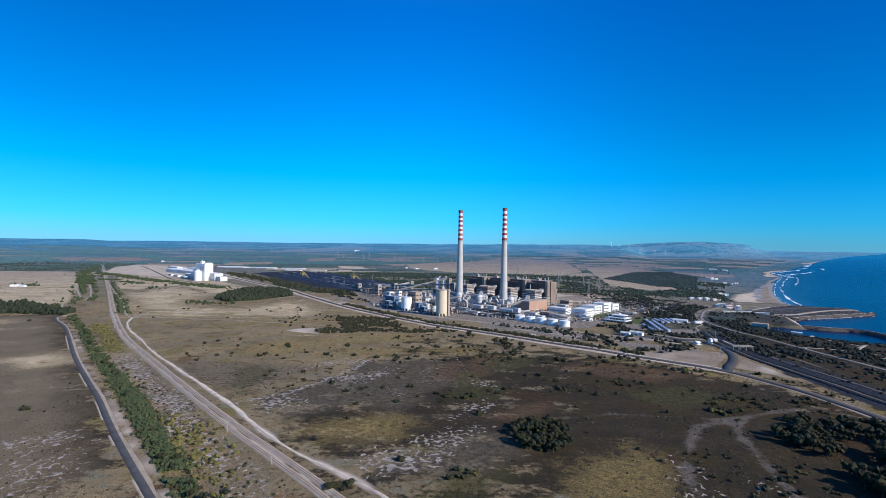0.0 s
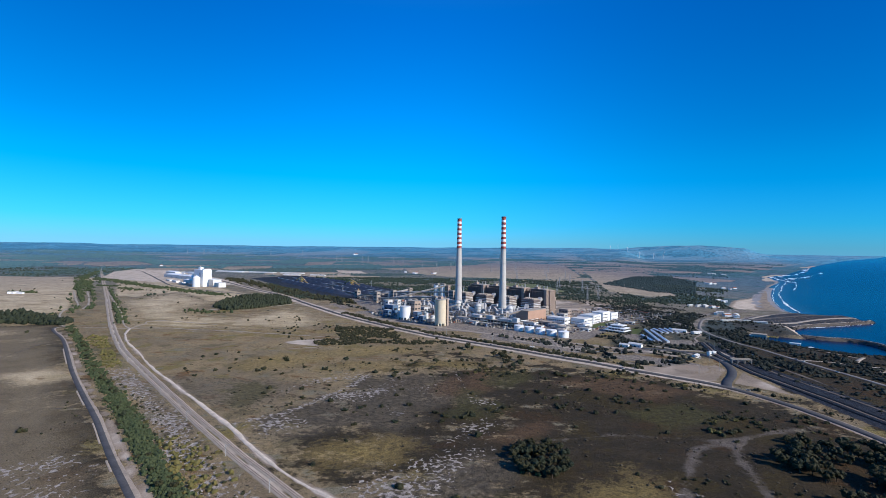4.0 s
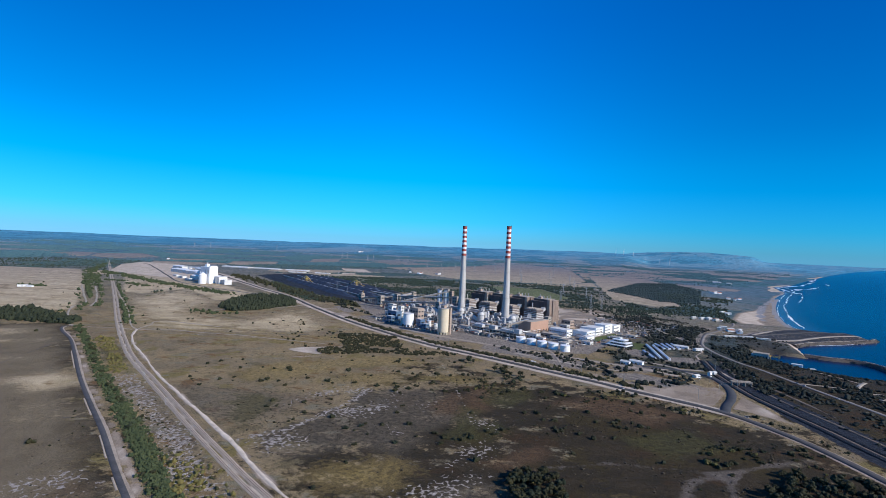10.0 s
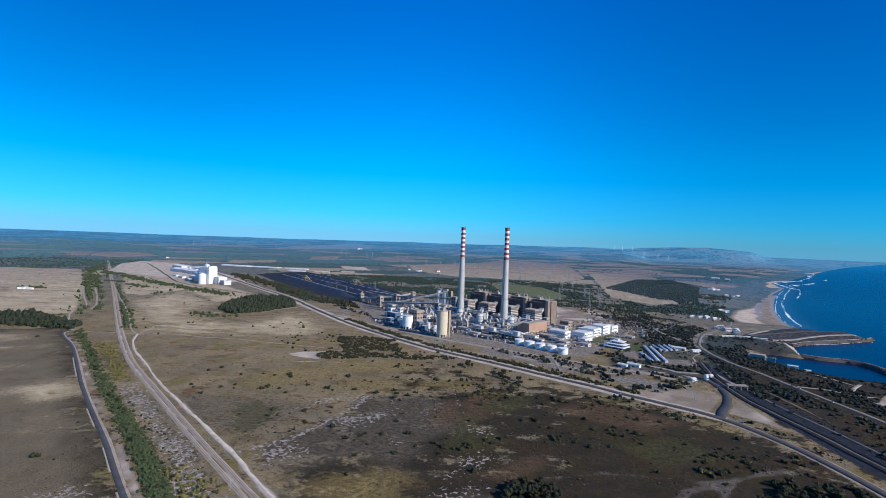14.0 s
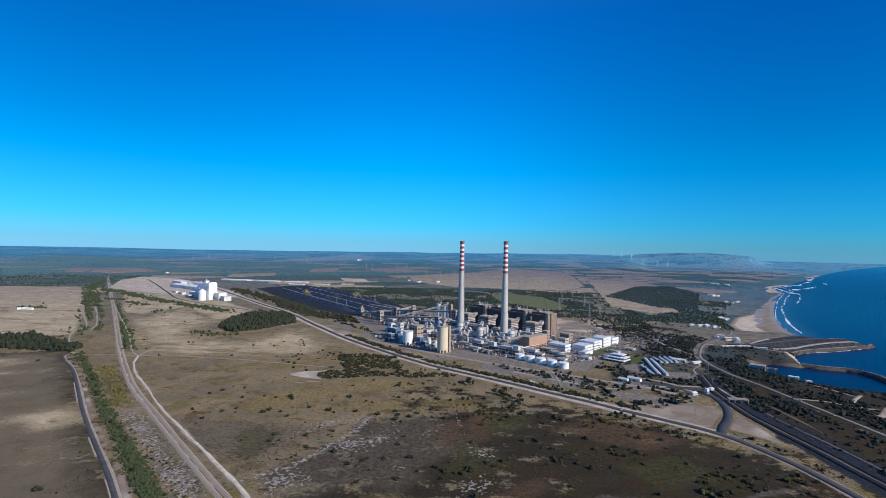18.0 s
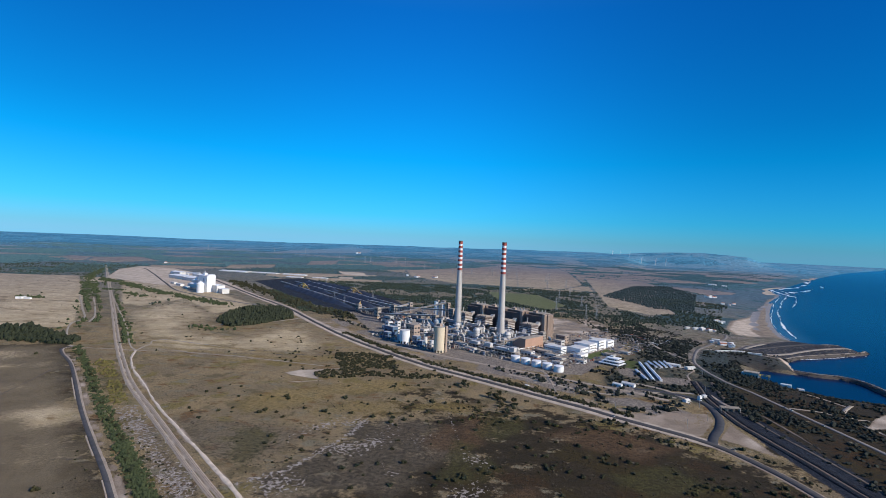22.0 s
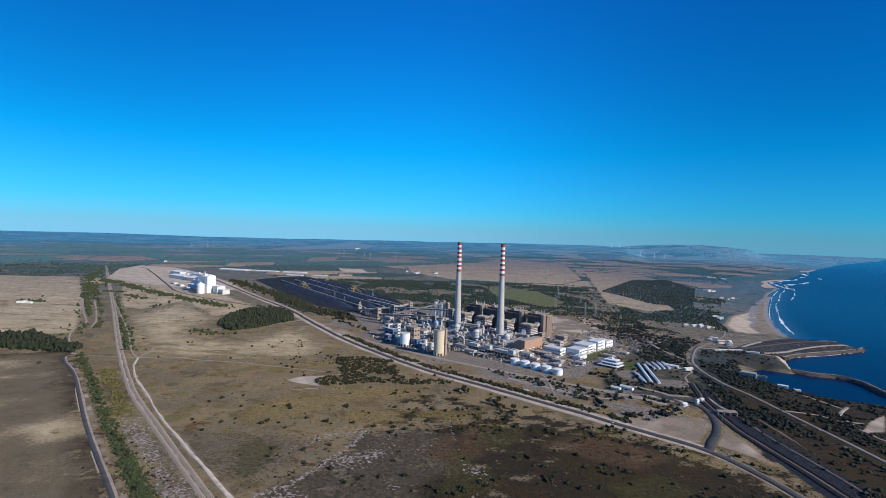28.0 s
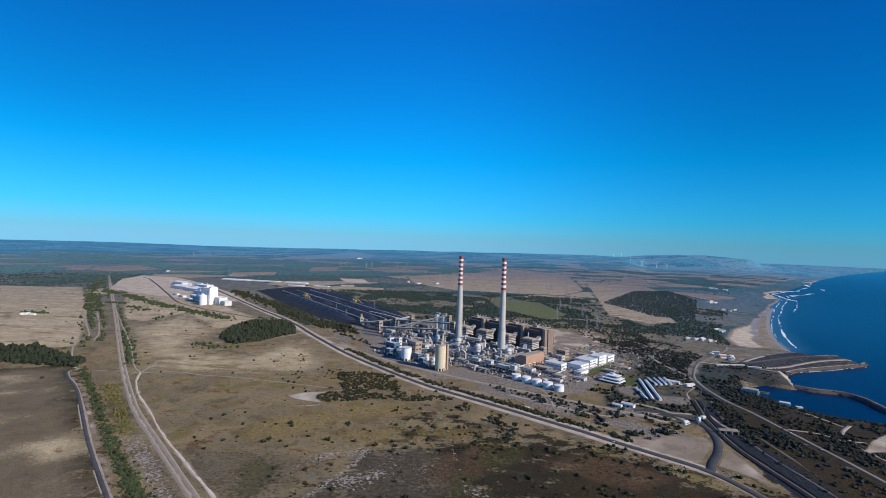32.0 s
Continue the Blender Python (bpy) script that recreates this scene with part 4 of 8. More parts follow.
broom_m = leaf_material("yellowing_shrub_leaves", (0.050, 0.060, 0.020), (0.140, 0.118, 0.038))
dry_m = leaf_material("dry_heather", (0.030, 0.025, 0.017), (0.095, 0.075, 0.048))
mid_wood_m = leaf_material("grey_green_scrub_leaves", (0.016, 0.029, 0.020), (0.042, 0.058, 0.038))
# leaves lightened and blued to stand for the haze over them
near_wood_m = leaf_material("hazed_green_tree_leaves", (0.045, 0.084, 0.080), (0.092, 0.130, 0.120))
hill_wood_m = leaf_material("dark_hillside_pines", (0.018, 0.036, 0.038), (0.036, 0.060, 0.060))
# dark scrub leaves, dimmed further in colour for weaker light on the right
shade_m = leaf_material("dimmed_coastal_leaves", (0.008, 0.012, 0.010), (0.026, 0.031, 0.022))
green_m = leaf_material("green_hedge_leaves", (0.028, 0.042, 0.018), (0.066, 0.080, 0.034))
# blue of distant air put into the leaf colour
hazed_wood_m = leaf_material("hazed_pine_woods", (0.050, 0.126, 0.152), (0.086, 0.164, 0.184))


# ---- roads, tracks and railways ----
def smooth_line(pts, gap):
    """Points about gap metres apart on a curve through pts."""
    p = [Vector(q).to_2d() for q in pts]
    p = [p[0] * 2 - p[1]] + p + [p[-1] * 2 - p[-2]]
    out = []
    for i in range(1, len(p) - 2):
        n = max(1, int((p[i + 1] - p[i]).length / gap))
        for k in range(n):
            t = k / n
            a, b, c, d = p[i - 1], p[i], p[i + 1], p[i + 2]
            out.append(0.5 * (2 * b + (c - a) * t + (2 * a - 5 * b + 4 * c - d) * t * t + (3 * b - a - 3 * c + d) * t ** 3))
    return np.array([*out, p[-2]])


def normals_of(line):
    d = np.gradient(line, axis=0)
    d /= np.linalg.norm(d, axis=1)[:, None] + 1e-9
    return np.stack([d[:, 1], -d[:, 0]], 1)


def ribbon(name, pts, width, mat, lift, shift=0.0, ragged=0.0, gap=5, crown=0.0, parent=None, seed=0, thick=0.5):
    """A strip along pts, shifted to the right of its way by shift, with turned-down edges."""
    line = smooth_line(pts, gap)
    nrm = normals_of(line)
    rng = np.random.RandomState(seed + 5)
    across = np.array([-0.5 - thick / max(width, 0.3), -0.5, 0.0, 0.5, 0.5 + thick / max(width, 0.3)])
    up = np.array([-thick - 0.4, 0, crown, 0, -thick - 0.4])
    jag = rng.randn(len(line) + 8, 2) * ragged * 2.2
    jag = np.stack([np.convolve(jag[:, c], np.ones(9) / 9, "valid") for c in (0, 1)], 1)
    side = across[None, :] * width + shift
    side = np.repeat(side, len(line), 0) if side.shape[0] == 1 else side
    side[:, :2] += jag[:, :1]
    side[:, 3:] += jag[:, 1:]
    xy = line[:, None, :] + nrm[:, None, :] * side[:, :, None]
    zc = height(line[:, 0], line[:, 1])
    ze = height(xy[..., 0].ravel(), xy[..., 1].ravel()).reshape(side.shape)
    z = np.maximum(ze, zc[:, None] - 0.2) + lift + up[None, :]
    x, y, z, _ = far(xy[..., 0], xy[..., 1], z)
    v = np.stack([x, y, z], -1).reshape(-1, 3)
    n, k = len(line), 5
    q = np.arange(n - 1)[:, None] * k + np.arange(k - 1)[None, :]
    ob = sheet(name, v, np.stack([q, q + 1, q + k + 1, q + k], -1).reshape(-1, 4), mat)
    if parent:
        ob.parent = parent
    return ob


tagged(ribbon("road_1", HIGHWAY, 9.0, old_asphalt_m, 0.50), "grey asphalt main road past the power station", "road", kind="structure")
tagged(ribbon("road_2", JUNCTION, 10, asphalt_m, 0.46, seed=2), "asphalt side road to the power station gate", "road", kind="structure")
tagged(ribbon("road_verge_2", LEFT_ROAD, 5.6, dirt_m, 0.18, shift=-1.4, ragged=0.6, seed=3), "dusty verge of the narrow country road", "verge", kind="structure")
tagged(ribbon("road_3", LEFT_ROAD, 4.0, lane_asphalt_m, 0.42, seed=4), "narrow asphalt country road beside the field", "road", kind="structure")
tagged(ribbon("track_1", SAND_TRACK, 3.2, pale_track_m, 0.22, ragged=0.9, seed=5), "pale sandy track beside the railway", "track", kind="structure")
railway = tagged(ribbon("railway_bed", RAILWAY, 4.0, ballast_m, 0.45, shift=-3.0, ragged=0.15, seed=6, thick=0.9), "double railway line on pale ballast across the heath", "railway", kind="structure")
ribbon("ballast", RAILWAY, 4.0, ballast_m, 0.45, shift=3.0, ragged=0.15, parent=railway, seed=7, thick=0.9)
for s in (-3.75, -2.25, 2.25, 3.75):
    ribbon("rail", RAILWAY, 0.14, rail_m, 0.66, shift=s, parent=railway, thick=0.05)
side_rail = tagged(ribbon("siding_bed", COAL_LINE, 7.5, soot_m, 0.4, shift=-2, ragged=0.3, seed=8), "dark coal-dusted railway siding in a cutting", "railway", kind="structure")
ribbon("ballast", COAL_LINE, 6.5, soot_m, 0.4, shift=9, ragged=0.3, parent=side_rail, seed=9)
for s in (-2.8, -1.3, 8.2, 9.7):
    ribbon("rail", COAL_LINE, 0.16, rail_m, 0.62, shift=s, parent=side_rail, thick=0.05)
tagged(ribbon("track_2", COAL_LINE, 3.0, path_m, 0.35, shift=3.6, ragged=0.5, seed=10), "pale service track between the sidings", "track", kind="structure")
tagged(ribbon("track_3", [(x + 22, y) for x, y in COAL_LINE], 4.0, path_m, 0.3, ragged=0.6, seed=11), "dirt track beside the sidings", "track", kind="structure")
tagged(ribbon("road_4", COAST_ROAD, 5.5, coast_road_m, 0.34, ragged=0.2, seed=12), "pale worn coast road", "road", kind="structure")
SAND_LANES = [([(-684, 868), (-647, 865), (-611, 866), (-565, 863), (-514, 877), (-455, 864), (-346, 850), (-208, 818)], 3.4, dirt_m), ([(-1294, 1806), (-971, 1390), (-724, 1071), (-606, 907), (-565, 863)], 3.2, verge_m),
              ([(-1183, 1524), (-992, 1289), (-878, 1147), (-856, 1083), (-804, 1003), (-715, 894), (-684, 868)], 4.0, verge_m), ([(-1119, 1498), (-993, 1336), (-880, 1183), (-831, 1100)], 4.0, verge_m),
              ([(-565, 863), (-570, 890), (-574, 920), (-585, 946), (-560, 960), (-440, 925)], 3.4, verge_m), ([(-1883, 2698), (-1766, 2739), (-1519, 2437), (-1211, 2028), (-1021, 1779), (-871, 1654), (-680, 1533), (-500, 1420)], 11, verge_m),
              ([(-560, 1130), (-440, 1230), (-400, 1290)], 5, verge_m), ([(-567, 596), (-579, 646), (-600, 720)], 1.6, path_m), ([(600, 740), (560, 700), (545, 640), (550, 560)], 5, verge_m),
              ([(566, 1124), (640, 1110), (700, 1170), (770, 1225)], 8, verge_m), ([(100, 820), (170, 770), (240, 735), (330, 760), (390, 760)], 6, verge_m)]
for k, (pts, width, lane_m) in enumerate(SAND_LANES):
    tagged(ribbon("track_%d" % (k + 4), pts, width, lane_m, 0.16, ragged=0.5, seed=20 + k), "narrow sandy track worn into the dry ground", "track", kind="structure")
tagged(ribbon("road_7", SAND_LANES[5][0], 6, old_asphalt_m, 0.34, seed=19), "grey access road to the white works", "road", kind="structure")

left_line = smooth_line(LEFT_ROAD, 5)
for k, (y0, y1) in enumerate(((600, 690), (500, 452), (410, 364), (345, 318), (284, 250))):
    worn = [tuple(q) for q in left_line if min(y0, y1) <= q[1] <= max(y0, y1)][::2]
    tagged(ribbon("verge_%d" % (k + 3), worn, 1.0, ballast_m, 0.3, shift=3.1, ragged=0.15, seed=60 + k), "strip of bare pale sand beside the country road", "verge", kind="structure")
for k, pts in enumerate(SHORE_TRACKS):
    tagged(ribbon("track_%d" % (k + 16), pts, (7, 6, 5, 4, 3, 6, 4, 4, 4, 10, 4)[k], dirt_m if k != 4 else path_m, 0.17, ragged=0.9, seed=40 + k), "narrow dusty track through the coastal scrub", "track", kind="structure")


def mast_proto():
    m = thing("railway_mast", (0, 0, -500), 0, "slim galvanised railway mast with a bracket arm", "mast", "masts along the railway")
    bm = bmesh.new()
    beam(bm, (0, 0, -0.4), (0, 0, 8.2), 0.26)
    part("post", bm, grey_m, m)
    bm = bmesh.new()
    beam(bm, (0, 0, 7.2), (3.4, 0, 7.6), 0.14)
    beam(bm, (0, 0, 6.0), (3.0, 0, 6.3), 0.12)
    beam(bm, (2.9, 0, 6.3), (3.0, 0, 7.5), 0.1)
    part("bracket_arm", bm, grey_m, m)
    bm = bmesh.new()
    box(bm, 0, 0, -0.5, 0.9, 0.9, 0.8, 0.08)
    part("footing", bm, concrete_m, m)
    return m


mast = mast_proto()
rl = smooth_line(RAILWAY[3:], 62)
rn = normals_of(rl)
done = 0
for (x, y), (nx, ny) in zip(rl, rn):
    for s in (6.4,):
        px, py = x + nx * s, y + ny * s
        m = pose(px, py, float(height(np.array([px]), np.array([py]))[0]), 0, 0, math.degrees(math.atan2(ny, nx)) + (0 if s < 0 else 180))
        if done == 0:
            mast.matrix_basis = m
        else:
            copy_thing(mast, m)
        done += 1

# ---- the power station, on its own axes: u along the row of boilers, v away from the main road ----
PLANT_TURN = -42.53
PZ = 4.6


def site(u, v):
    return 62 + u * 0.737 + v * 0.676, 1159 - u * 0.676 + v * 0.737


def on_site(name, u, v, label, category, group="", turn=0.0, z=PZ):
    x, y = site(u, v)
    return thing(name, (x, y, z), PLANT_TURN + turn, label, category, group)


def ring(bm, z, h, r, r2, seg=40):
    bmesh.ops.create_cone(bm, cap_ends=False, segments=seg, radius1=r, radius2=r2, depth=h, matrix=Matrix.Translation((0, 0, z + h / 2)))


def chimney():
    c = on_site("chimney", -64.5, 0, "tall pale concrete chimney with red and white bands at its top", "chimney", "twin chimneys")
    H, R0, R1 = 223.0, 9.2, 5.2
    rad = lambda z: R0 + (R1 - R0) * min(1.0, z / 190.0) ** 0.85
    bm = bmesh.new()
    zs = [0, 6, 20, 40, 60, 80, 100, 120, 140, 151]
    for za, zb in zip(zs, zs[1:]):
        ring(bm, za, zb - za, rad(za), rad(zb))
    bmesh.ops.remove_doubles(bm, verts=bm.verts, dist=0.01)
    part("shaft", bm, shaft_m, c, smooth=True)
    z, n = 151.0, 13
    h = (H - 2.0 - z) / n
    for k in range(n):
        bm = bmesh.new()
        ring(bm, z, h, rad(z), rad(z + h))
        part("red_band" if k % 2 == 0 else "white_band", bm, red_m if k % 2 == 0 else white_m, c, "faded red band" if k % 2 == 0 else "white band", smooth=True)
        z += h
    bm = bmesh.new()
    ring(bm, z, 2.2, R1 + 0.25, R1 + 0.25)
    ring(bm, z + 0.2, 2.0, R1 - 0.8, R1 - 0.8)
    g = bmesh.ops.create_circle(bm, cap_ends=True, segments=40, radius=R1 - 0.8, matrix=Matrix.Translation((0, 0, z - 3)))
    part("rim", bm, rim_m, c, "soot-darkened rim")
    for zp in (62, 118, 150.5, 205):
        bm = bmesh.new()
        cyl(bm, 0, 0, zp, rad(zp) + 0.7, 0.25, 32)
        for k in range(16):
            a = k * math.tau / 16
            r = rad(zp) + 0.62
            beam(bm, (r * math.cos(a), r * math.sin(a), zp + 0.2), (r * math.cos(a), r * math.sin(a), zp + 1.3), 0.07)
        ring(bm, zp + 1.25, 0.09, rad(zp) + 0.66, rad(zp) + 0.66, 32)
        part("walkway", bm, steel_m, c, "steel maintenance walkway")
    bm = bmesh.new()
    for zz in range(4, 222, 6):
        beam(bm, (rad(zz) + 0.25, 0, zz), (rad(zz + 6) + 0.25, 0, zz + 6), 0.35, 0.25)
    part("ladder", bm, steel_m, c)
    bm = bmesh.new()
    box(bm, 0, 0, -1.5, 24, 24, 2.6, 0.4)
    part("plinth", bm, dull_concrete_m, c)
    return c


first = chimney()
copy_thing(first, pose(*site(68, 0), PZ, 0, 0, PLANT_TURN + 12))


def boiler_house():
    b = on_site("boiler_house", -92, 112, "dark brown clad boiler house between tan concrete stair towers", "boiler house", "row of boiler houses")
    bm = bmesh.new()
    box(bm, 0, 0, -1, 44, 40, 54)
    box(bm, 0, 4, 53, 40, 30, 4.5)
    part("casing", bm, clad_m, b, "dark brown ribbed cladding")
    for k in range(11):
        bm = bmesh.new()
        box(bm, -20 + k * 4, -20.2, 8, 0.5, 0.6, 47)
        part("rib", bm, clad_m, b)
    bm = bmesh.new()
    box(bm, 0, 4, 57.5, 42, 32, 0.8, 0.2)
    part("roof", bm, roof_m, b, "dusty flat roof")
    for x, y, w, d, h in ((25.5, -14, 7, 10, 59), (25.5, 8, 7, 24, 57)):
        bm = bmesh.new()
        box(bm, x, y, -1, w, d, h)
        tower = part("stair_tower", bm, tan_m, b, "tan ribbed concrete tower")
        n = int(d / 2.4)
        for k in range(n):
            bm = bmesh.new()
            box(bm, x + w / 2 + 0.25, y - d / 2 + (k + 0.5) * d / n, 0, 0.6, 0.7, h - 2)
            part("rib", bm, tan_m, tower)
    for z in (12, 34):
        bm = bmesh.new()
        box(bm, 0, -21.2, z, 43, 2.0, 0.35)
        part("gallery", bm, rim_m, b)
    for x in (-14, -5, 5, 14):
        bm = bmesh.new()
        cyl(bm, x, 8, 58, 1.2, 5 + abs(x) * 0.2, 12)
        part("vent_pipe", bm, grey_m, b)
    bm = bmesh.new()
    box(bm, -6, -4, 58, 10, 8, 5, 0.2)
    part("roof_plant_room", bm, tan_m, b)
    return b


first = boiler_house()
for u in (-30, 32, 94):
    copy_thing(first, pose(*site(u, 112), PZ, 0, 0, PLANT_TURN))


def precipitator():
    p = on_site("precipitator", -96, 58, "pale grey ribbed dust precipitator raised on a steel frame", "precipitator", "row of precipitators")
    for x in (-14, -5, 5, 14):
        for y in (-12, 0, 12):
            bm = bmesh.new()
            beam(bm, (x, y, -1), (x, y, 14), 1.0)
            part("leg", bm, steel_m, p)
    bm = bmesh.new()
    box(bm, 0, 0, 17, 34, 28, 20, 0.5)
    # casing coloured dark so the gaps between stiffeners read as shaded
    part("casing", bm, rim_m, p)
    for k in range(5):
        bm = bmesh.new()
        box(bm, 0, 0, 17.6 + k * 4, 36.0 - 0.5 * k, 30.0 - 0.5 * k, 2.3, 0.7)
        part("stiffener", bm, pale_grey_m, p)
    for x in (-12.5, -4.2, 4.2, 12.5):
        bm = bmesh.new()
        bmesh.ops.create_cone(bm, cap_ends=True, segments=4, radius1=1.0, radius2=5.6, depth=6, matrix=Matrix.Translation((x, 0, 14.2)) @ Matrix.Rotation(PI / 4, 4, "Z"))
        part("hopper", bm, grey_m, p)
    bm = bmesh.new()
    box(bm, 0, 0, 37, 30, 24, 2.2, 0.3)
    for k in range(6):
        box(bm, -12.5 + k * 5, 0, 39.2, 2.6, 18, 1.5, 0.2)
    part("roof", bm, dull_concrete_m, p)
    bm = bmesh.new()
    beam(bm, (6, 14, 30), (6, 32, 38), 9, 7)
    part("inlet_duct", bm, grey_m, p)
    bm = bmesh.new()
    beam(bm, (0, -14, 26), (8, -34, 14), 8, 7)
    part("outlet_duct", bm, grey_m, p)
    bm = bmesh.new()
    cyl(bm, -8, 6, 37, 0.9, 14, 10)
    part("vent_pipe", bm, pale_grey_m, p)
    return p


first = precipitator()
for u in (-30, 38, 104):
    copy_thing(first, pose(*site(u, 58), PZ, 0, 0, PLANT_TURN))

hall = on_site("turbine_hall", -20, 172, "long tan turbine hall with a dusty flat roof", "turbine hall")
bm = bmesh.new()
box(bm, 0, 0, -1, 214, 48, 33)
hall_wall = part("wall", bm, tan_m, hall)
bm = bmesh.new()
box(bm, 0, 0, 32, 217, 51, 1.4, 0.3)
part("roof", bm, roof_m, hall)
for k in range(10):
    bm = bmesh.new()
    box(bm, -99 + k * 22, 0, 33.4, 4, 30, 2.0, 0.2)
    part("roof_light", bm, offwhite_m, hall)
for k in range(7):
    bm = bmesh.new()
    box(bm, 107.3, -20 + k * 6.6, 4, 0.5, 4, 20)
    part("window", bm, glass_m, hall_wall)


def absorber(u, v):
    """Desulphurisation tower with ducts."""
    f = on_site("gas_scrubber", u, v, "pale grey gas scrubber tower wrapped in ducts and pipes", "gas scrubber", "gas scrubbers before the chimneys")
    bm = bmesh.new()
    cyl(bm, 0, 0, -1, 7.5, 26, 28)
    cyl(bm, 0, 0, 25, 7.5, 5, 28, 4.0)
    part("tower", bm, pale_grey_m, f, smooth=False)
    for z in (6, 12, 18, 24):
        bm = bmesh.new()
        cyl(bm, 0, 0, z, 8.5, 0.4, 28)
        part("walkway", bm, steel_m, f)
    bm = bmesh.new()
    beam(bm, (0, 0, 27), (0, 16, 27), 7, 6)
    beam(bm, (0, 14, 30), (0, 14, 8), 7, 6)
    part("outlet_duct", bm, grey_m, f)
    bm = bmesh.new()
    beam(bm, (-4, -2, 12), (-22, -2, 18), 6.5, 6)
    beam(bm, (-20, -2, 20), (-20, -2, 0), 6, 6)
    part("inlet_duct", bm, offwhite_m, f)
    bm = bmesh.new()
    box(bm, 13, -3, -1, 9, 12, 15, 0.2)
    part("pump_house", bm, offwhite_m, f)
    for x, r, h in ((10, 2.6, 10), (14, 2.2, 12)):
        bm = bmesh.new()
        cyl(bm, x, -13, -1, r, h, 18)
        cyl(bm, x, -13, h - 1, r, 1.2, 18, 0.4)
        part("slurry_tank", bm, white_m, f)
    return f


absorber(40, -52)
for u, v in ((-30, -40), (112, -34), (-96, -40)):
    copy_thing(bpy.data.objects["gas_scrubber"], pose(*site(u, v), PZ, 0, 0, PLANT_TURN))

salmon = on_site("salmon_building", 158, -22, "salmon-rendered building with a sloping gable wall", "building")
bm = bmesh.new()
prof = [(-15, -1), (15, -1), (15, 26), (-2, 26), (-15, 17)]
lo = [bm.verts.new((x, -33, z)) for x, z in prof]
hi = [bm.verts.new((x, 33, z)) for x, z in prof]
bm.faces.new(lo)
bm.faces.new(hi[::-1])
for k in range(5):
    bm.faces.new((lo[k], hi[k], hi[(k + 1) % 5], lo[(k + 1) % 5]))
bmesh.ops.recalc_face_normals(bm, faces=bm.faces)
salmon_wall = part("wall", bm, salmon_m, salmon)
bm = bmesh.new()
box(bm, 6.5, 0, 26, 18, 67, 0.8, 0.2)
part("roof", bm, roof_m, salmon)
for k in range(6):
    bm = bmesh.new()
    box(bm, 15.1, -26 + k * 10.4, 3, 0.3, 3, 5)
    part("window", bm, glass_m, salmon_wall)


def block(name, u, v, w, d, h, wall, roof, label, category, group="", windows=0, storeys=1, turn=0.0, parapet=0.8, side="both"):
    """A flat-roofed building with a parapet and rows of windows."""
    b = on_site(name, u, v, label, category, group, turn)
    bm = bmesh.new()
    box(bm, 0, 0, -1.5, w, d, h + 1.5)
    front = part("wall", bm, wall, b)
    bm = bmesh.new()
    box(bm, 0, 0, h, w + 0.5, d + 0.5, parapet, 0.1)
    part("parapet", bm, wall, b)
    bm = bmesh.new()
    box(bm, 0, 0, h + parapet - 0.1, w - 0.8, d - 0.8, 0.2)
    part("roof", bm, roof, b)
    for s in range(storeys):
        z = 1.2 + s * (h / storeys)
        for k in range(windows):
            if side in ("both", "front"):
                bm = bmesh.new()
                box(bm, -w / 2 + (k + 0.5) * w / windows, -d / 2, z, w / windows * 0.55, 0.3, h / storeys * 0.34)
                part("window", bm, glass_m, front)
            if side in ("both", "side"):
                n = max(1, int(windows * d / w))
                if k < n:
                    bm = bmesh.new()
                    box(bm, w / 2, -d / 2 + (k + 0.5) * d / n, z, 0.3, d / n * 0.55, h / storeys * 0.34)
                    part("window", bm, glass_m, front)
    return b


def flat_tank(name, u, v, r, h, mat, label, group="", roof=None, dome=0.12):
    t = on_site(name, u, v, label, "tank", group)
    bm = bmesh.new()
    cyl(bm, 0, 0, -1, r, h + 1, 36)
    part("shell", bm, mat, t)
    bm = bmesh.new()
    cyl(bm, 0, 0, h, r + 0.25, r * dome, 36, 0.8)
    part("roof", bm, roof or mat, t)
    for z in (h * 0.33, h * 0.66, h - 0.3):
        bm = bmesh.new()
        cyl(bm, 0, 0, z, r + 0.18, 0.25, 36)
        part("stiffening_ring", bm, mat, t)
    bm = bmesh.new()
    for k in range(14):
        a = 3.6 + k * 0.11
        box(bm, (r + 0.6) * math.cos(a), (r + 0.6) * math.sin(a), k * h / 14, 1.2, 1.2, 0.18)
    part("spiral_stair", bm, steel_m, t)
    return t


first = flat_tank("oil_tank", 207, -136, 8.6, 10.5, white_m, "white cylindrical oil tank with a shallow cone roof", "row of white oil tanks")
for k, u in enumerate((230, 253, 276, 299)):
    copy_thing(first, pose(*site(u, -136), PZ, 0, 0, PLANT_TURN + 8 * k))

# tall cream silo with its lift tower
silo = on_site("cream_silo", 68, -200, "tall cream ash silo with a lift tower and headhouse", "silo")
bm = bmesh.new()
cyl(bm, 0, 0, 5, 10.4, 45, 40)
part("shell", bm, cream_m, silo, smooth=False)
bm = bmesh.new()
cyl(bm, 0, 0, 50, 10.9, 1.2, 40)
part("top_slab", bm, concrete_m, silo)
for k in range(10):
    a = k * math.tau / 10
    bm = bmesh.new()
    box(bm, 9.4 * math.cos(a), 9.4 * math.sin(a), -1, 2.2, 2.2, 6.5)
    part("column", bm, cream_m, silo)
bm = bmesh.new()
box(bm, -2, 2, 51, 9, 7, 5, 0.2)
part("headhouse", bm, tan_m, silo)
bm = bmesh.new()
box(bm, 8.2, 10.2, -1, 4.6, 4.6, 53, 0.1)
part("lift_tower", bm, tan_m, silo)
for k in range(9):
    bm = bmesh.new()
    box(bm, 8.2, 7.9, 4 + k * 5.4, 2.0, 0.3, 2.2)
    part("lift_window", bm, glass_m, silo)
bm = bmesh.new()
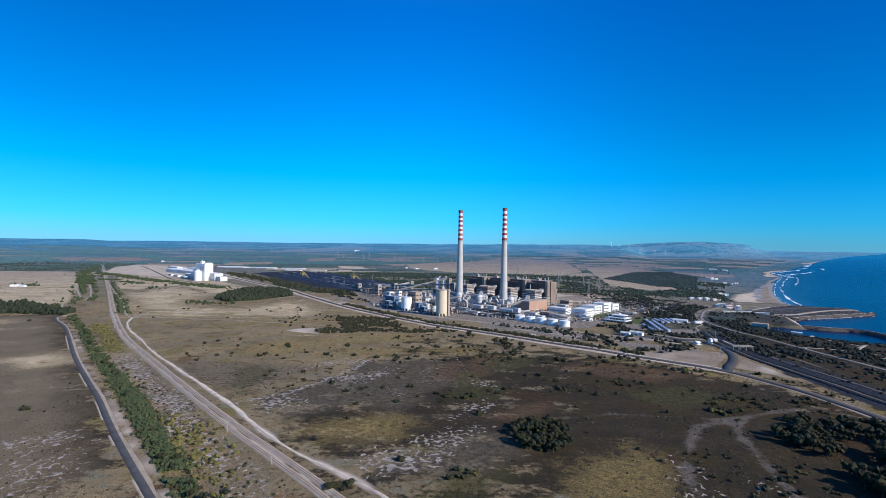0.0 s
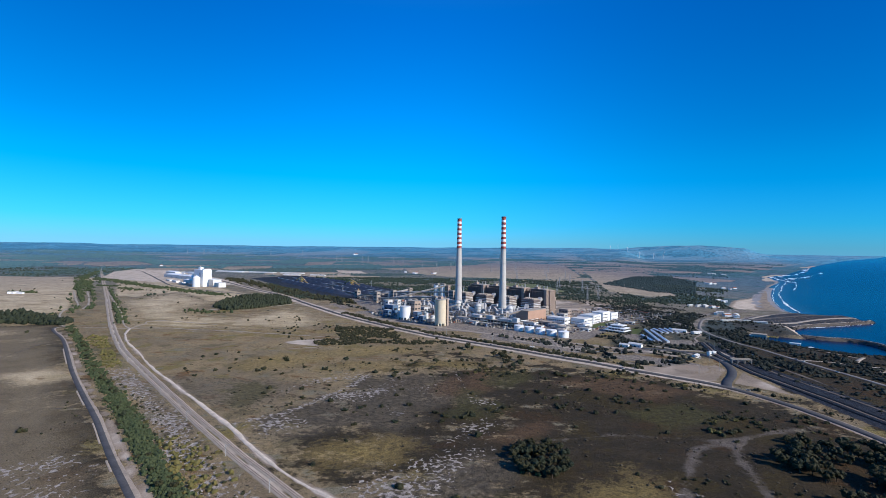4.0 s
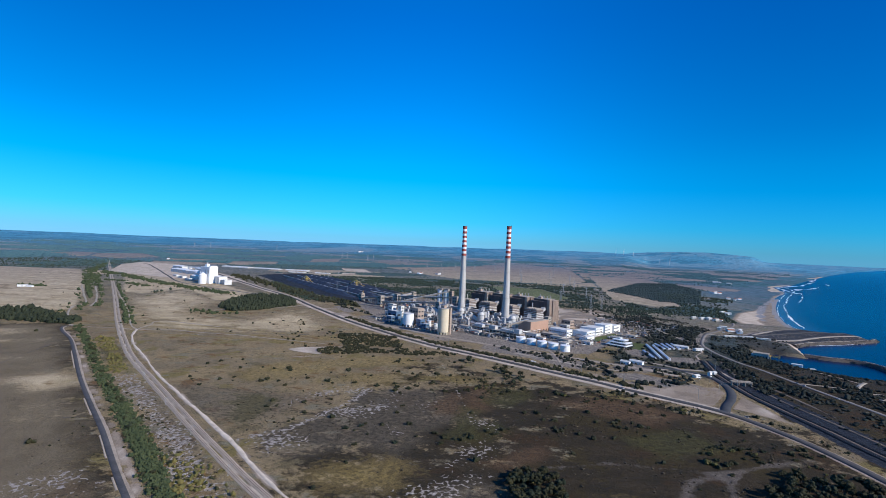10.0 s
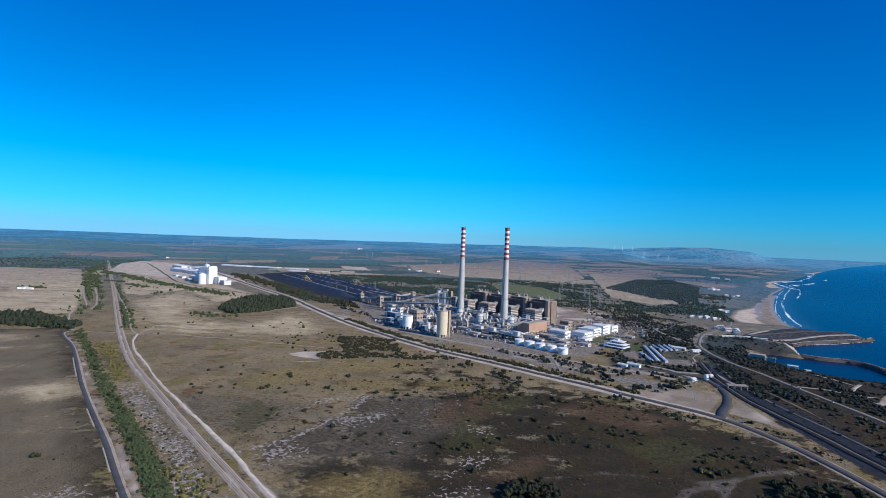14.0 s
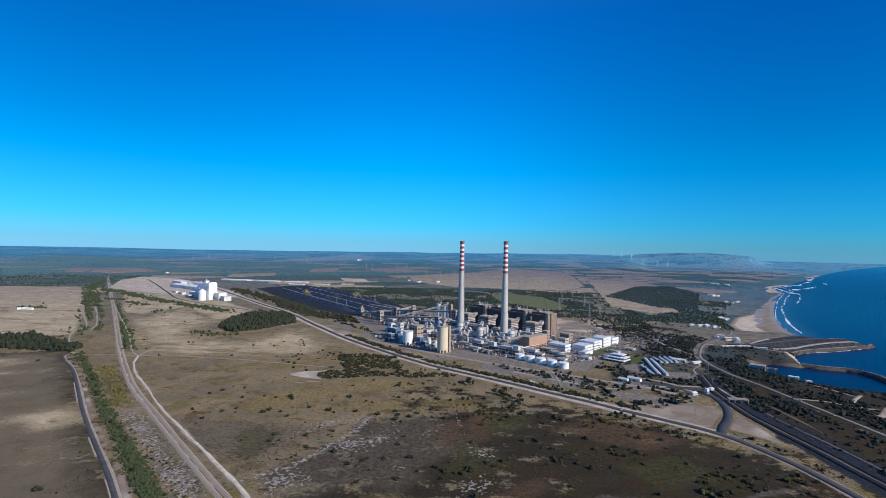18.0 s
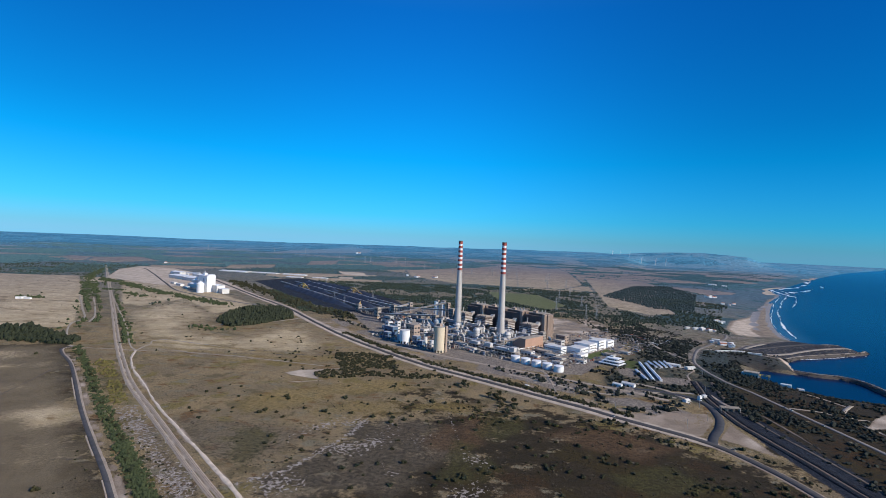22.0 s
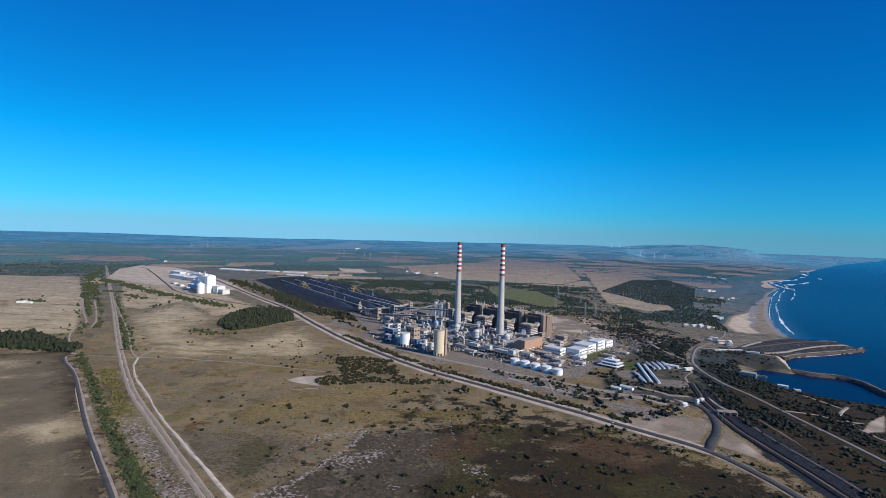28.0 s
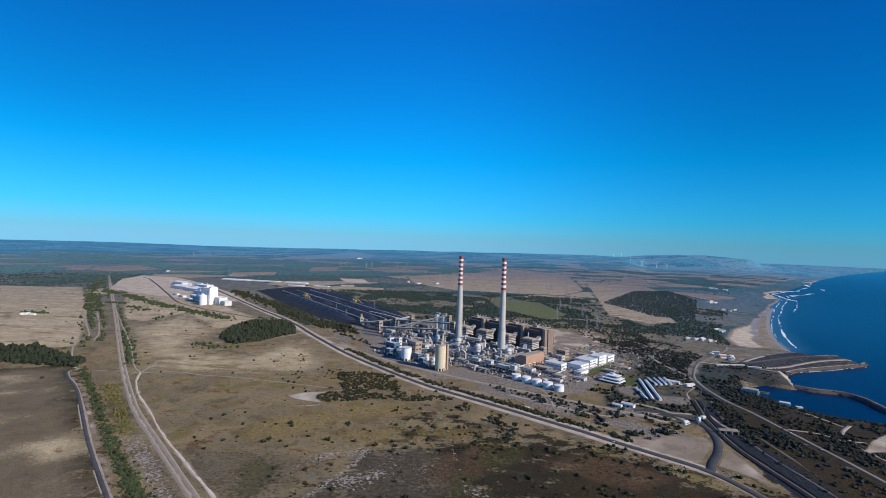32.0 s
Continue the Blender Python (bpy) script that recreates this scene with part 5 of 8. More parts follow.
for k in range(20):
    a = k * math.tau / 20
    beam(bm, (10.6 * math.cos(a), 10.6 * math.sin(a), 51), (10.6 * math.cos(a), 10.6 * math.sin(a), 52.3), 0.12)
ring(bm, 52.2, 0.15, 10.6, 10.6)
part("railing", bm, steel_m, silo)

wsilo = on_site("white_silo", -36, -198, "squat white silo with dark doorways at its foot", "silo")
bm = bmesh.new()
cyl(bm, 0, 0, -1, 11, 28, 40)
part("shell", bm, white_m, wsilo)
bm = bmesh.new()
cyl(bm, 0, 0, 27, 11.3, 0.9, 40)
part("roof", bm, offwhite_m, wsilo)
for a in (-1.9, -1.3, -0.7):
    bm = bmesh.new()
    box(bm, 10.7 * math.cos(a), 10.7 * math.sin(a), 0, 3.0, 3.0, 5)
    part("doorway", bm, glass_m, wsilo)
block("hopper_house", -38, -172, 24, 18, 37, tan_m, roof_m, "brown-tan hopper house behind the white silo", "hopper house", windows=3, storeys=4)

# blue sheds and small tanks near the road
for u, v, w, d, h, g in ((-112, -172, 30, 16, 22, 0), (-95, -196, 16, 12, 14, 0), (-12, -186, 14, 12, 17, 0), (8, -190, 12, 10, 11, 0), (-135, -150, 18, 14, 12, 0)):
    block("blue_shed", u, v, w, d, h, blue_m, pale_grey_m, "blue metal-clad process shed, partly blue for shade, with a pale roof", "shed", "blue sheds", windows=2, storeys=2)
for u, v, r, h in ((-62, -190, 5, 14), (-70, -176, 4, 12), (-2, -170, 4.5, 15), (20, -172, 4, 12), (30, -182, 3.5, 9)):
    flat_tank("process_tank", u, v, r, h, offwhite_m, "small pale process tank", "process tanks")
for u, v, w, d, h in ((-128, -166, 12, 12, 30), (-104, -160, 10, 9, 33)):
    block("white_tower", u, v, w, d, h, offwhite_m, roof_m, "pale process tower among the blue sheds", "tower", windows=1, storeys=5)

# twin white silos with a sloping conveyor
tw = on_site("twin_silo", -250, 112, "slender white silo beside the sloping conveyor", "silo", "twin white silos")
bm = bmesh.new()
cyl(bm, 0, 0, -1, 6.6, 47, 30)
cyl(bm, 0, 0, 46, 6.9, 1.0, 30)
part("shell", bm, white_m, tw)
bm = bmesh.new()
box(bm, 3, 0, 47, 13, 7, 4.5, 0.2)
part("headhouse", bm, dull_concrete_m, tw)
copy_thing(tw, pose(*site(-230, 118), PZ, 0, 0, PLANT_TURN))
block("silo_lift_tower", -212, 122, 8, 9, 46, tan_m, roof_m, "tan concrete lift tower beside the silos", "tower", windows=1, storeys=8)


def conveyor(u0, v0, z0, u1, v1, z1, w=5.0, group="coal conveyors", legs=None):
    """A covered conveyor gallery on trestles."""
    x0, y0 = site(u0, v0)
    x1, y1 = site(u1, v1)
    c = thing("conveyor", (x0, y0, PZ), 0, "covered coal conveyor gallery on steel trestles", "conveyor", group)
    d = Vector((x1 - x0, y1 - y0, 0))
    bm = bmesh.new()
    beam(bm, (0, 0, z0), (d.x, d.y, z1), w, 3.4)
    part("gallery", bm, dull_concrete_m, c)
    bm = bmesh.new()
    beam(bm, (0, 0, z0 + 1.9), (d.x, d.y, z1 + 1.9), w + 0.9, 0.5)
    part("roof", bm, pale_grey_m, c)
    n = legs or max(2, int(d.length / 32))
    nx, ny = -d.y / d.length, d.x / d.length
    for k in range(n):
        t = (k + 0.6) / n
        zt = z0 + (z1 - z0) * t
        if zt < 3:
            continue
        bm = bmesh.new()
        p = Vector((d.x * t, d.y * t, 0))
        for s in (-1, 1):
            beam(bm, (p.x + nx * s * (w * 0.5 + zt * 0.06), p.y + ny * s * (w * 0.5 + zt * 0.06), -1), (p.x + nx * s * w * 0.4, p.y + ny * s * w * 0.4, zt - 1), 0.7)
        beam(bm, (p.x + nx * w * 0.5, p.y + ny * w * 0.5, zt * 0.5), (p.x - nx * w * 0.5, p.y - ny * w * 0.5, zt * 0.5), 0.4)
        part("trestle", bm, steel_m, c)
    return c


conveyor(-330, 10, 6, -214, 112, 46)
conveyor(-451, -13, 6, -366, 53, 20)
conveyor(-366, 53, 20, -160, 84, 34, legs=7)
conveyor(-342, -28, 22, -451, -13, 8)
conveyor(-342, -28, 10, -160, 20, 24, legs=6)
conveyor(-363, 113, 26, -366, 53, 18)
conveyor(-363, 113, 10, -620, 150, 6)
conveyor(-60, -90, 6, -16, -60, 22)
conveyor(100, -90, 4, 150, -30, 26)
for u, v, w, d, h in ((-451, -13, 14, 12, 22), (-342, -28, 15, 13, 27), (-366, 53, 13, 13, 26), (-363, 113, 14, 12, 30), (-229, 34, 12, 12, 16), (-160, 84, 16, 14, 38), (-316, 38, 12, 10, 12), (-160, 18, 14, 12, 26)):
    block("transfer_tower", u, v, w, d, h, dull_concrete_m, roof_m, "grey-brown coal transfer tower", "transfer tower", "coal transfer towers", windows=2, storeys=max(2, int(h / 7)))


# long pipe racks before the chimneys
def pipe_rack(u, v, length, turn=0.0, h=9.0):
    r = on_site("pipe_rack", u, v, "steel pipe rack carrying rows of pale pipes", "pipe rack", "pipe racks", turn)
    n = int(length / 9)
    for k in range(n + 1):
        bm = bmesh.new()
        x = -length / 2 + k * length / n
        for y in (-2.6, 2.6):
            beam(bm, (x, y, -1), (x, y, h), 0.55)
        beam(bm, (x, -3, h), (x, 3, h), 0.5)
        beam(bm, (x, -3, h * 0.6), (x, 3, h * 0.6), 0.45)
        part("frame", bm, steel_m, r)
    for y, z, rad in ((-1.8, h + 0.6, 0.5), (-0.4, h + 0.5, 0.4), (1.0, h + 0.7, 0.6), (2.1, h * 0.6 + 0.5, 0.45), (-1.5, h * 0.6 + 0.5, 0.4)):
        bm = bmesh.new()
        bmesh.ops.create_cone(bm, cap_ends=True, segments=8, radius1=rad, radius2=rad, depth=length, matrix=Matrix.Translation((0, y, z)) @ Matrix.Rotation(PI / 2, 4, "Y"))
        part("pipe", bm, offwhite_m, r)
    return r


pipe_rack(105, -94, 150, h=13)
pipe_rack(-45, -96, 110, h=11)
pipe_rack(0, -78, 140, h=8)
pipe_rack(172, -60, 80, 90, h=8)
pipe_rack(-120, -70, 90, 90, h=9)
pipe_rack(70, 30, 120, h=16)
pipe_rack(-60, 24, 110, h=16)

def process_frame(u, v, turn=0.0):
    """An open steel structure of three floors with vessels, a bent duct and a stair inside it."""
    f = on_site("process_plant", u, v, "open grey steel structure packed with vessels and ducts", "process structure", "steel process structures before the boilers", turn)
    W, D, H = 17.0, 12.0, 19.0
    for x in (-W / 2, 0, W / 2):
        for y in (-D / 2, D / 2):
            bm = bmesh.new()
            beam(bm, (x, y, -1), (x, y, H), 0.75)
            part("column", bm, steel_m, f)
    for k, z in enumerate((6.0, 12.0, 18.0)):
        bm = bmesh.new()
        box(bm, 0, 0, z, W + 1.5, D + 1.5, 0.5)
        deck = part("deck", bm, dull_concrete_m, f)
        bm = bmesh.new()
        for y in (-D / 2 - 0.7, D / 2 + 0.7):
            beam(bm, (-W / 2 - 0.7, y, z + 1.5), (W / 2 + 0.7, y, z + 1.5), 0.22)
        part("railing", bm, steel_m, deck)
    for x, y, z, r, h in ((-5, -1.5, 6.4, 2.6, 5.2), (3.5, 1.5, 0, 3.2, 5.6), (5.0, -2, 12.4, 2.2, 5.0), (-3, 2, 18.5, 2.0, 6.0)):
        bm = bmesh.new()
        cyl(bm, x, y, z, r, h * 0.8, 16)
        cyl(bm, x, y, z + h * 0.8, r, h * 0.2, 16, r * 0.35)
        part("vessel", bm, pale_grey_m, f)
    bm = bmesh.new()
    path = [(W / 2 - 3, 0, 20), (W / 2 + 4, 0, 21.5), (W / 2 + 8, 0, 17), (W / 2 + 8.5, 0, 3)]
    for a, b in zip(path, path[1:]):
        beam(bm, a, b, 4.2, 4.2)
    part("bent_duct", bm, grey_m, f, "bulky grey flue duct")
    bm = bmesh.new()
    beam(bm, (-W / 2 - 1.5, -D / 2, 0), (-W / 2 - 1.5, D / 2, 6), 1.4, 0.3)
    beam(bm, (-W / 2 - 1.5, D / 2, 6), (-W / 2 - 1.5, -D / 2, 12), 1.4, 0.3)
    beam(bm, (-W / 2 - 1.5, -D / 2, 12), (-W / 2 - 1.5, D / 2, 18), 1.4, 0.3)
    part("stair", bm, rim_m, f)
    bm = bmesh.new()
    box(bm, -4.5, 0, 0, 7, 9, 5.6)
    part("switch_room", bm, offwhite_m, f)
    return f


first = process_frame(-118, -62)
for k, (u, v, t) in enumerate(((-84, -92, 90), (-18, -34, 0), (16, -72, 90), (62, -36, 0), (84, -72, 180), (126, -74, 90), (122, -18, 0), (-58, -58, 180), (-146, -98, 0), (-64, -148, 90),
                               (-104, -138, 0), (34, -106, 0), (104, -44, 90), (-14, 22, 0), (92, 24, 180), (-128, 20, 90), (40, 18, 0), (-170, -60, 180), (-30, -120, 0))):
    copy_thing(first, pose(*site(u, v), PZ, 0, 0, PLANT_TURN + t))

bays = on_site("bay_building", 132, -114, "long grey open-fronted building with dark bays between columns", "building")
bm = bmesh.new()
box(bm, 0, 2, -1, 124, 9, 11)
# wall coloured dark to paint the shade inside the bays
part("back_wall", bm, rim_m, bays, "back wall coloured dark for shade in the bays")
bm = bmesh.new()
box(bm, 0, 0, 10, 127, 15, 1.1, 0.15)
part("roof", bm, roof_m, bays)
for k in range(16):
    bm = bmesh.new()
    box(bm, -62 + k * 124 / 15, -5.6, -1, 1.2, 1.2, 11)
    part("column", bm, concrete_m, bays)
for x, w, h in ((-44, 22, 5), (-8, 16, 7), (26, 26, 4), (52, 12, 8)):
    bm = bmesh.new()
    box(bm, x, 0.5, 11.1, w, 9, h, 0.2)
    part("roof_house", bm, pale_grey_m, bays)

# offices: stepped white blocks
for u, v, w, d, h, n, s, t in ((212, -4, 40, 22, 14, 9, 2, "white hall with a long glazed front"), (243, 34, 30, 34, 12, 5, 2, "stepped white office block"),
                               (245, 72, 26, 34, 16, 5, 3, "stepped white office block"), (247, 112, 24, 34, 19, 5, 3, "stepped white office block"), (248, 150, 24, 32, 14, 5, 2, "stepped white office block"),
                               (222, 96, 20, 44, 11, 4, 2, "low white laboratory block"), (266, 4, 16, 30, 6, 4, 1, "low white annexe")):
    block("office_block", u, v, w, d, h, white_m, offwhite_m, t + " with dark window bands", "office", "white offices of the power station", windows=n, storeys=s, side="side" if u > 215 else "both")
canteen = on_site("canteen", 335, -4, "white building with broad overhanging floor slabs and dark glazing", "building")
for k, (x, y, w, d) in enumerate(((0, 0, 40, 30), (1, 3, 34, 25), (0, 6, 24, 18))):
    bm = bmesh.new()
    box(bm, x, y, -1 + k * 4.2, w - 4, d - 4, 4.2 if k else 4.6)
    part("glazing", bm, glass_m, canteen, "dark glazing set back under the slab")
    bm = bmesh.new()
    box(bm, x, y, 2.9 + k * 4.2, w, d, 1.3, 0.12)
    part("floor_slab", bm, white_m, canteen)
    for c in range(6):
        bm = bmesh.new()
        box(bm, x - w / 2 + 3 + c * (w - 6) / 5, y - d / 2 + 1.2, -1 + k * 4.2, 0.7, 0.7, 4.0)
        part("column", bm, white_m, canteen)
bm = bmesh.new()
box(bm, -4, 9, 12.6, 7, 6, 2.4, 0.2)
part("roof_room", bm, offwhite_m, canteen)
for (u0, v0), (u1, v1) in (((385, -15), (425, -66)), ((365, 49), (432, -58)), ((376, 52), (442, -50)), ((373, 72), (402, 38)), ((381, 81), (408, 46)), ((387, 91), (414, 54)), ((393, 100), (420, 62))):
    L = math.hypot(u1 - u0, v1 - v0)
    g = on_site("long_shed", (u0 + u1) / 2, (v0 + v1) / 2, "long narrow white-roofed shed", "shed", "long white-roofed sheds", turn=math.degrees(math.atan2(v1 - v0, u1 - u0)))
    bm = bmesh.new()
    box(bm, 0, 0, -1, L, 4.2, 3.6)
    part("wall", bm, dull_concrete_m, g)
    bm = bmesh.new()
    prof = [(-2.7, 2.6), (0, 3.9), (2.7, 2.6), (2.7, 2.9), (0, 4.3), (-2.7, 2.9)]
    lo = [bm.verts.new((-L / 2 - 0.4, y, z)) for y, z in prof]
    hi = [bm.verts.new((L / 2 + 0.4, y, z)) for y, z in prof]
    bm.faces.new(lo)
    bm.faces.new(hi[::-1])
    for k in range(6):
        bm.faces.new((lo[k], hi[k], hi[(k + 1) % 6], lo[(k + 1) % 6]))
    bmesh.ops.recalc_face_normals(bm, faces=bm.faces)
    part("roof", bm, white_m, g)
    bm = bmesh.new()
    box(bm, L / 2 + 0.3, 0, -1, 0.4, 4.4, 4.2)
    part("end_wall", bm, white_m, g)

# plain service buildings of the yard
SERVICE = [(172, 92, 22, 16, 19, 3), (190, 150, 24, 14, 6, 5), (180, 66, 18, 14, 12, 0), (175, 34, 16, 20, 9, 5), (200, -30, 30, 18, 6, 2), (230, -44, 26, 16, 6, 0),
           (190, -70, 24, 14, 8, 1), (160, -80, 20, 12, 7, 5), (215, -82, 18, 10, 5, 1), (255, -60, 20, 16, 6, 5), (268, -88, 16, 10, 5, 1), (120, -70, 14, 12, 12, 0), (80, -84, 18, 12, 14, 2),
           (60, -120, 34, 12, 8, 0), (20, -130, 30, 12, 7, 5), (95, -134, 26, 10, 6, 1), (130, -140, 22, 9, 6, 2), (-20, -110, 26, 16, 13, 2), (-55, -125, 22, 14, 10, 1), (-75, -105, 20, 18, 16, 0),
           (-100, -110, 26, 16, 12, 5), (-130, -100, 22, 20, 18, 2), (-150, -60, 26, 18, 14, 0), (-170, -20, 24, 20, 16, 2), (-190, 30, 22, 16, 10, 0), (-140, 30, 20, 20, 22, 2), (-150, 130, 20, 24, 24, 3),
           (-190, 80, 18, 14, 12, 0), (-220, -10, 22, 14, 8, 5), (-260, 40, 20, 14, 9, 2), (-290, -30, 24, 14, 10, 0), (-250, -70, 26, 12, 8, 5), (-200, -90, 24, 12, 9, 2), (-180, -130, 18, 12, 10, 1),
           (-30, 20, 14, 10, 14, 2), (6, 30, 16, 12, 12, 0), (80, 20, 14, 12, 12, 0), (95, -8, 12, 12, 20, 2), (20, -20, 14, 10, 16, 0), (-10, -70, 16, 10, 9, 1), (140, 60, 12, 14, 24, 2),
           (290, -40, 18, 12, 5, 1), (300, 60, 22, 12, 5, 5), (310, 110, 18, 14, 5, 0), (-400, 20, 16, 12, 8, 2), (-420, 90, 18, 12, 10, 0), (-300, 110, 24, 12, 7, 2)]
SERVICE_LOOK = {0: (pale_grey_m, "pale grey service building"), 1: (offwhite_m, "small white service building"), 2: (dull_concrete_m, "stained concrete service building"),
                3: (tan_m, "tan concrete service building"), 5: (concrete_m, "low concrete service building")}
for u, v, w, d, h, k in SERVICE:
    block("service_building", u, v, w, d, h, SERVICE_LOOK[k][0], roof_m, SERVICE_LOOK[k][1] + " with a dusty flat roof", "building", "service buildings", windows=3 if w > 18 else 2, storeys=max(1, int(h / 6)))
for u, v, r, h in ((150, -60, 4, 8), (160, -64, 4, 8), (140, 90, 3, 10), (-120, -20, 4, 9), (-132, -14, 4, 9), (-60, -60, 3.4, 10), (62, -60, 4, 12), (8, -48, 4.2, 14), (-70, -30, 4, 13), (250, -104, 5, 5), (200, 180, 6, 9), (220, 186, 6, 9),
                   (-210, 60, 5, 12), (-180, 50, 4, 14), (98, -56, 4.4, 14), (84, -40, 3.6, 18), (-46, -20, 3.6, 17), (10, 10, 3, 20)):
    flat_tank("process_tank", u, v, r, h, offwhite_m, "small pale process tank", "process tanks")
for u, v, w, d, h, t in ((-40, 28, 40, 7, 7, 0), (36, 26, 40, 7, 7, 0), (-68, 18, 8, 34, 9, 0), (68, 18, 8, 34, 9, 0), (110, 26, 36, 7, 7, 0), (-110, 26, 36, 7, 7, 0), (84, -14, 30, 6, 6, 20), (-48, -16, 30, 6, 6, 20)):
    d_ = on_site("flue_duct", u, v, "big grey flue duct leading to the chimneys", "flue duct", "flue ducts", t)
    bm = bmesh.new()
    box(bm, 0, 0, 14, w, d, h, 0.4)
    part("duct", bm, grey_m, d_)
    for s in (-0.4, 0.0, 0.4):
        bm = bmesh.new()
        box(bm, s * w, s * d * 0.2, 13.6, 1.0 if w > d else w + 0.8, d + 0.8 if w > d else 1.0, h + 0.8)
        part("flange", bm, pale_grey_m, d_)
        bm = bmesh.new()
        beam(bm, (s * w, s * d, -1), (s * w, s * d, 14), 1.2)
        part("support", bm, steel_m, d_)

# lawns beside the offices
lawn_m = material("lawn_grass", (0.085, 0.105, 0.035), 0.9, 0, 0.3, 0.1, 0.03)
for u, v, w, d in ((276, 60, 22, 120), (352, 40, 26, 40), (368, 10, 20, 30)):
    x, y = site(u, v)
    g = thing("lawn", (x, y, PZ), PLANT_TURN, "green watered lawn beside the white offices", "lawn", "lawns")
    bm = bmesh.new()
    box(bm, 0, 0, -1.5, w, d, 1.9, 0.15)
    part("turf", bm, lawn_m, g)

# ---- coal yard ----
def heap(x0, y0, x1, y1, w, h, seed):
    """A long ridge of coal with a slumped, uneven crest."""
    rng = np.random.RandomState(seed)
    L = math.hypot(x1 - x0, y1 - y0)
    n = int(L / 9)
    d = np.array([(x1 - x0) / L, (y1 - y0) / L])
    nr = np.array([d[1], -d[0]])
    prof = [(-1.0, -0.05), (-0.55, 0.5), (-0.12, 0.97), (0.12, 1.0), (0.55, 0.52), (1.0, -0.05)]
    v = []
    for i in range(n + 1):
        t = i / n
        c = np.array([x0, y0]) + d * L * t
        e = min(1.0, 6 * t, 6 * (1 - t)) * (0.86 + 0.14 * math.sin(i * 0.9 + seed)) + 0.02
        for s, z in prof:
            q = c + nr * s * w * (0.6 + 0.4 * e) * (1 + rng.uniform(-0.08, 0.08))
            v.append((q[0], q[1], 5.0 + z * h * e * (1 + rng.uniform(-0.06, 0.06))))
    v = np.array(v)
    k = len(prof)
    q = np.arange(n)[:, None] * k + np.arange(k - 1)[None, :]
    ob = sheet("coal_bank", v, np.stack([q, q + 1, q + k + 1, q + k], -1).reshape(-1, 4), coal_m)
    ob.data.polygons.foreach_set("use_smooth", np.zeros(len(ob.data.polygons), bool))
    return tagged(ob, "long black ridge of stored coal", "coal heap", "coal heaps in the yard")


YA, YB = np.array([-0.578, 0.816]), np.array([0.816, 0.578])       # along the yard, away from the station, and across it


def yard(a, b):
    p = np.array([-262.0, 1530.0]) + YA * a + YB * b
    return float(p[0]), float(p[1])


for k, (a0, a1, b, w, h) in enumerate(((20, 760, -48, 26, 13), (10, 330, 22, 24, 13), (380, 820, 20, 24, 14), (30, 420, 88, 24, 12), (470, 900, 86, 24, 13), (240, 900, 150, 22, 10))):
    heap(*yard(a0, b), *yard(a1, b), w, h, 60 + k)
for b in (-12, 54, 120):
    t = thing("yard_conveyor", (*yard(0, b), 5), 0, "pale ground conveyor on a raised bank between coal heaps", "conveyor", "coal yard conveyors")
    x1, y1 = yard(930, b)
    x0, y0 = yard(0, b)
    bm = bmesh.new()
    beam(bm, (0, 0, 1.4), (x1 - x0, y1 - y0, 1.4), 7, 3.4)
    part("bank", bm, dull_concrete_m, t)
    bm = bmesh.new()
    beam(bm, (0, 0, 4.0), (x1 - x0, y1 - y0, 4.0), 2.6, 1.2)
    part("belt_housing", bm, pale_grey_m, t)
    for s in (-2.8, 2.8):
        bm = bmesh.new()
        o = YB * s
        beam(bm, (o[0], o[1], 3.3), (x1 - x0 + o[0], y1 - y0 + o[1], 3.3), 0.4, 0.5)
        part("running_rail", bm, rail_m, t)


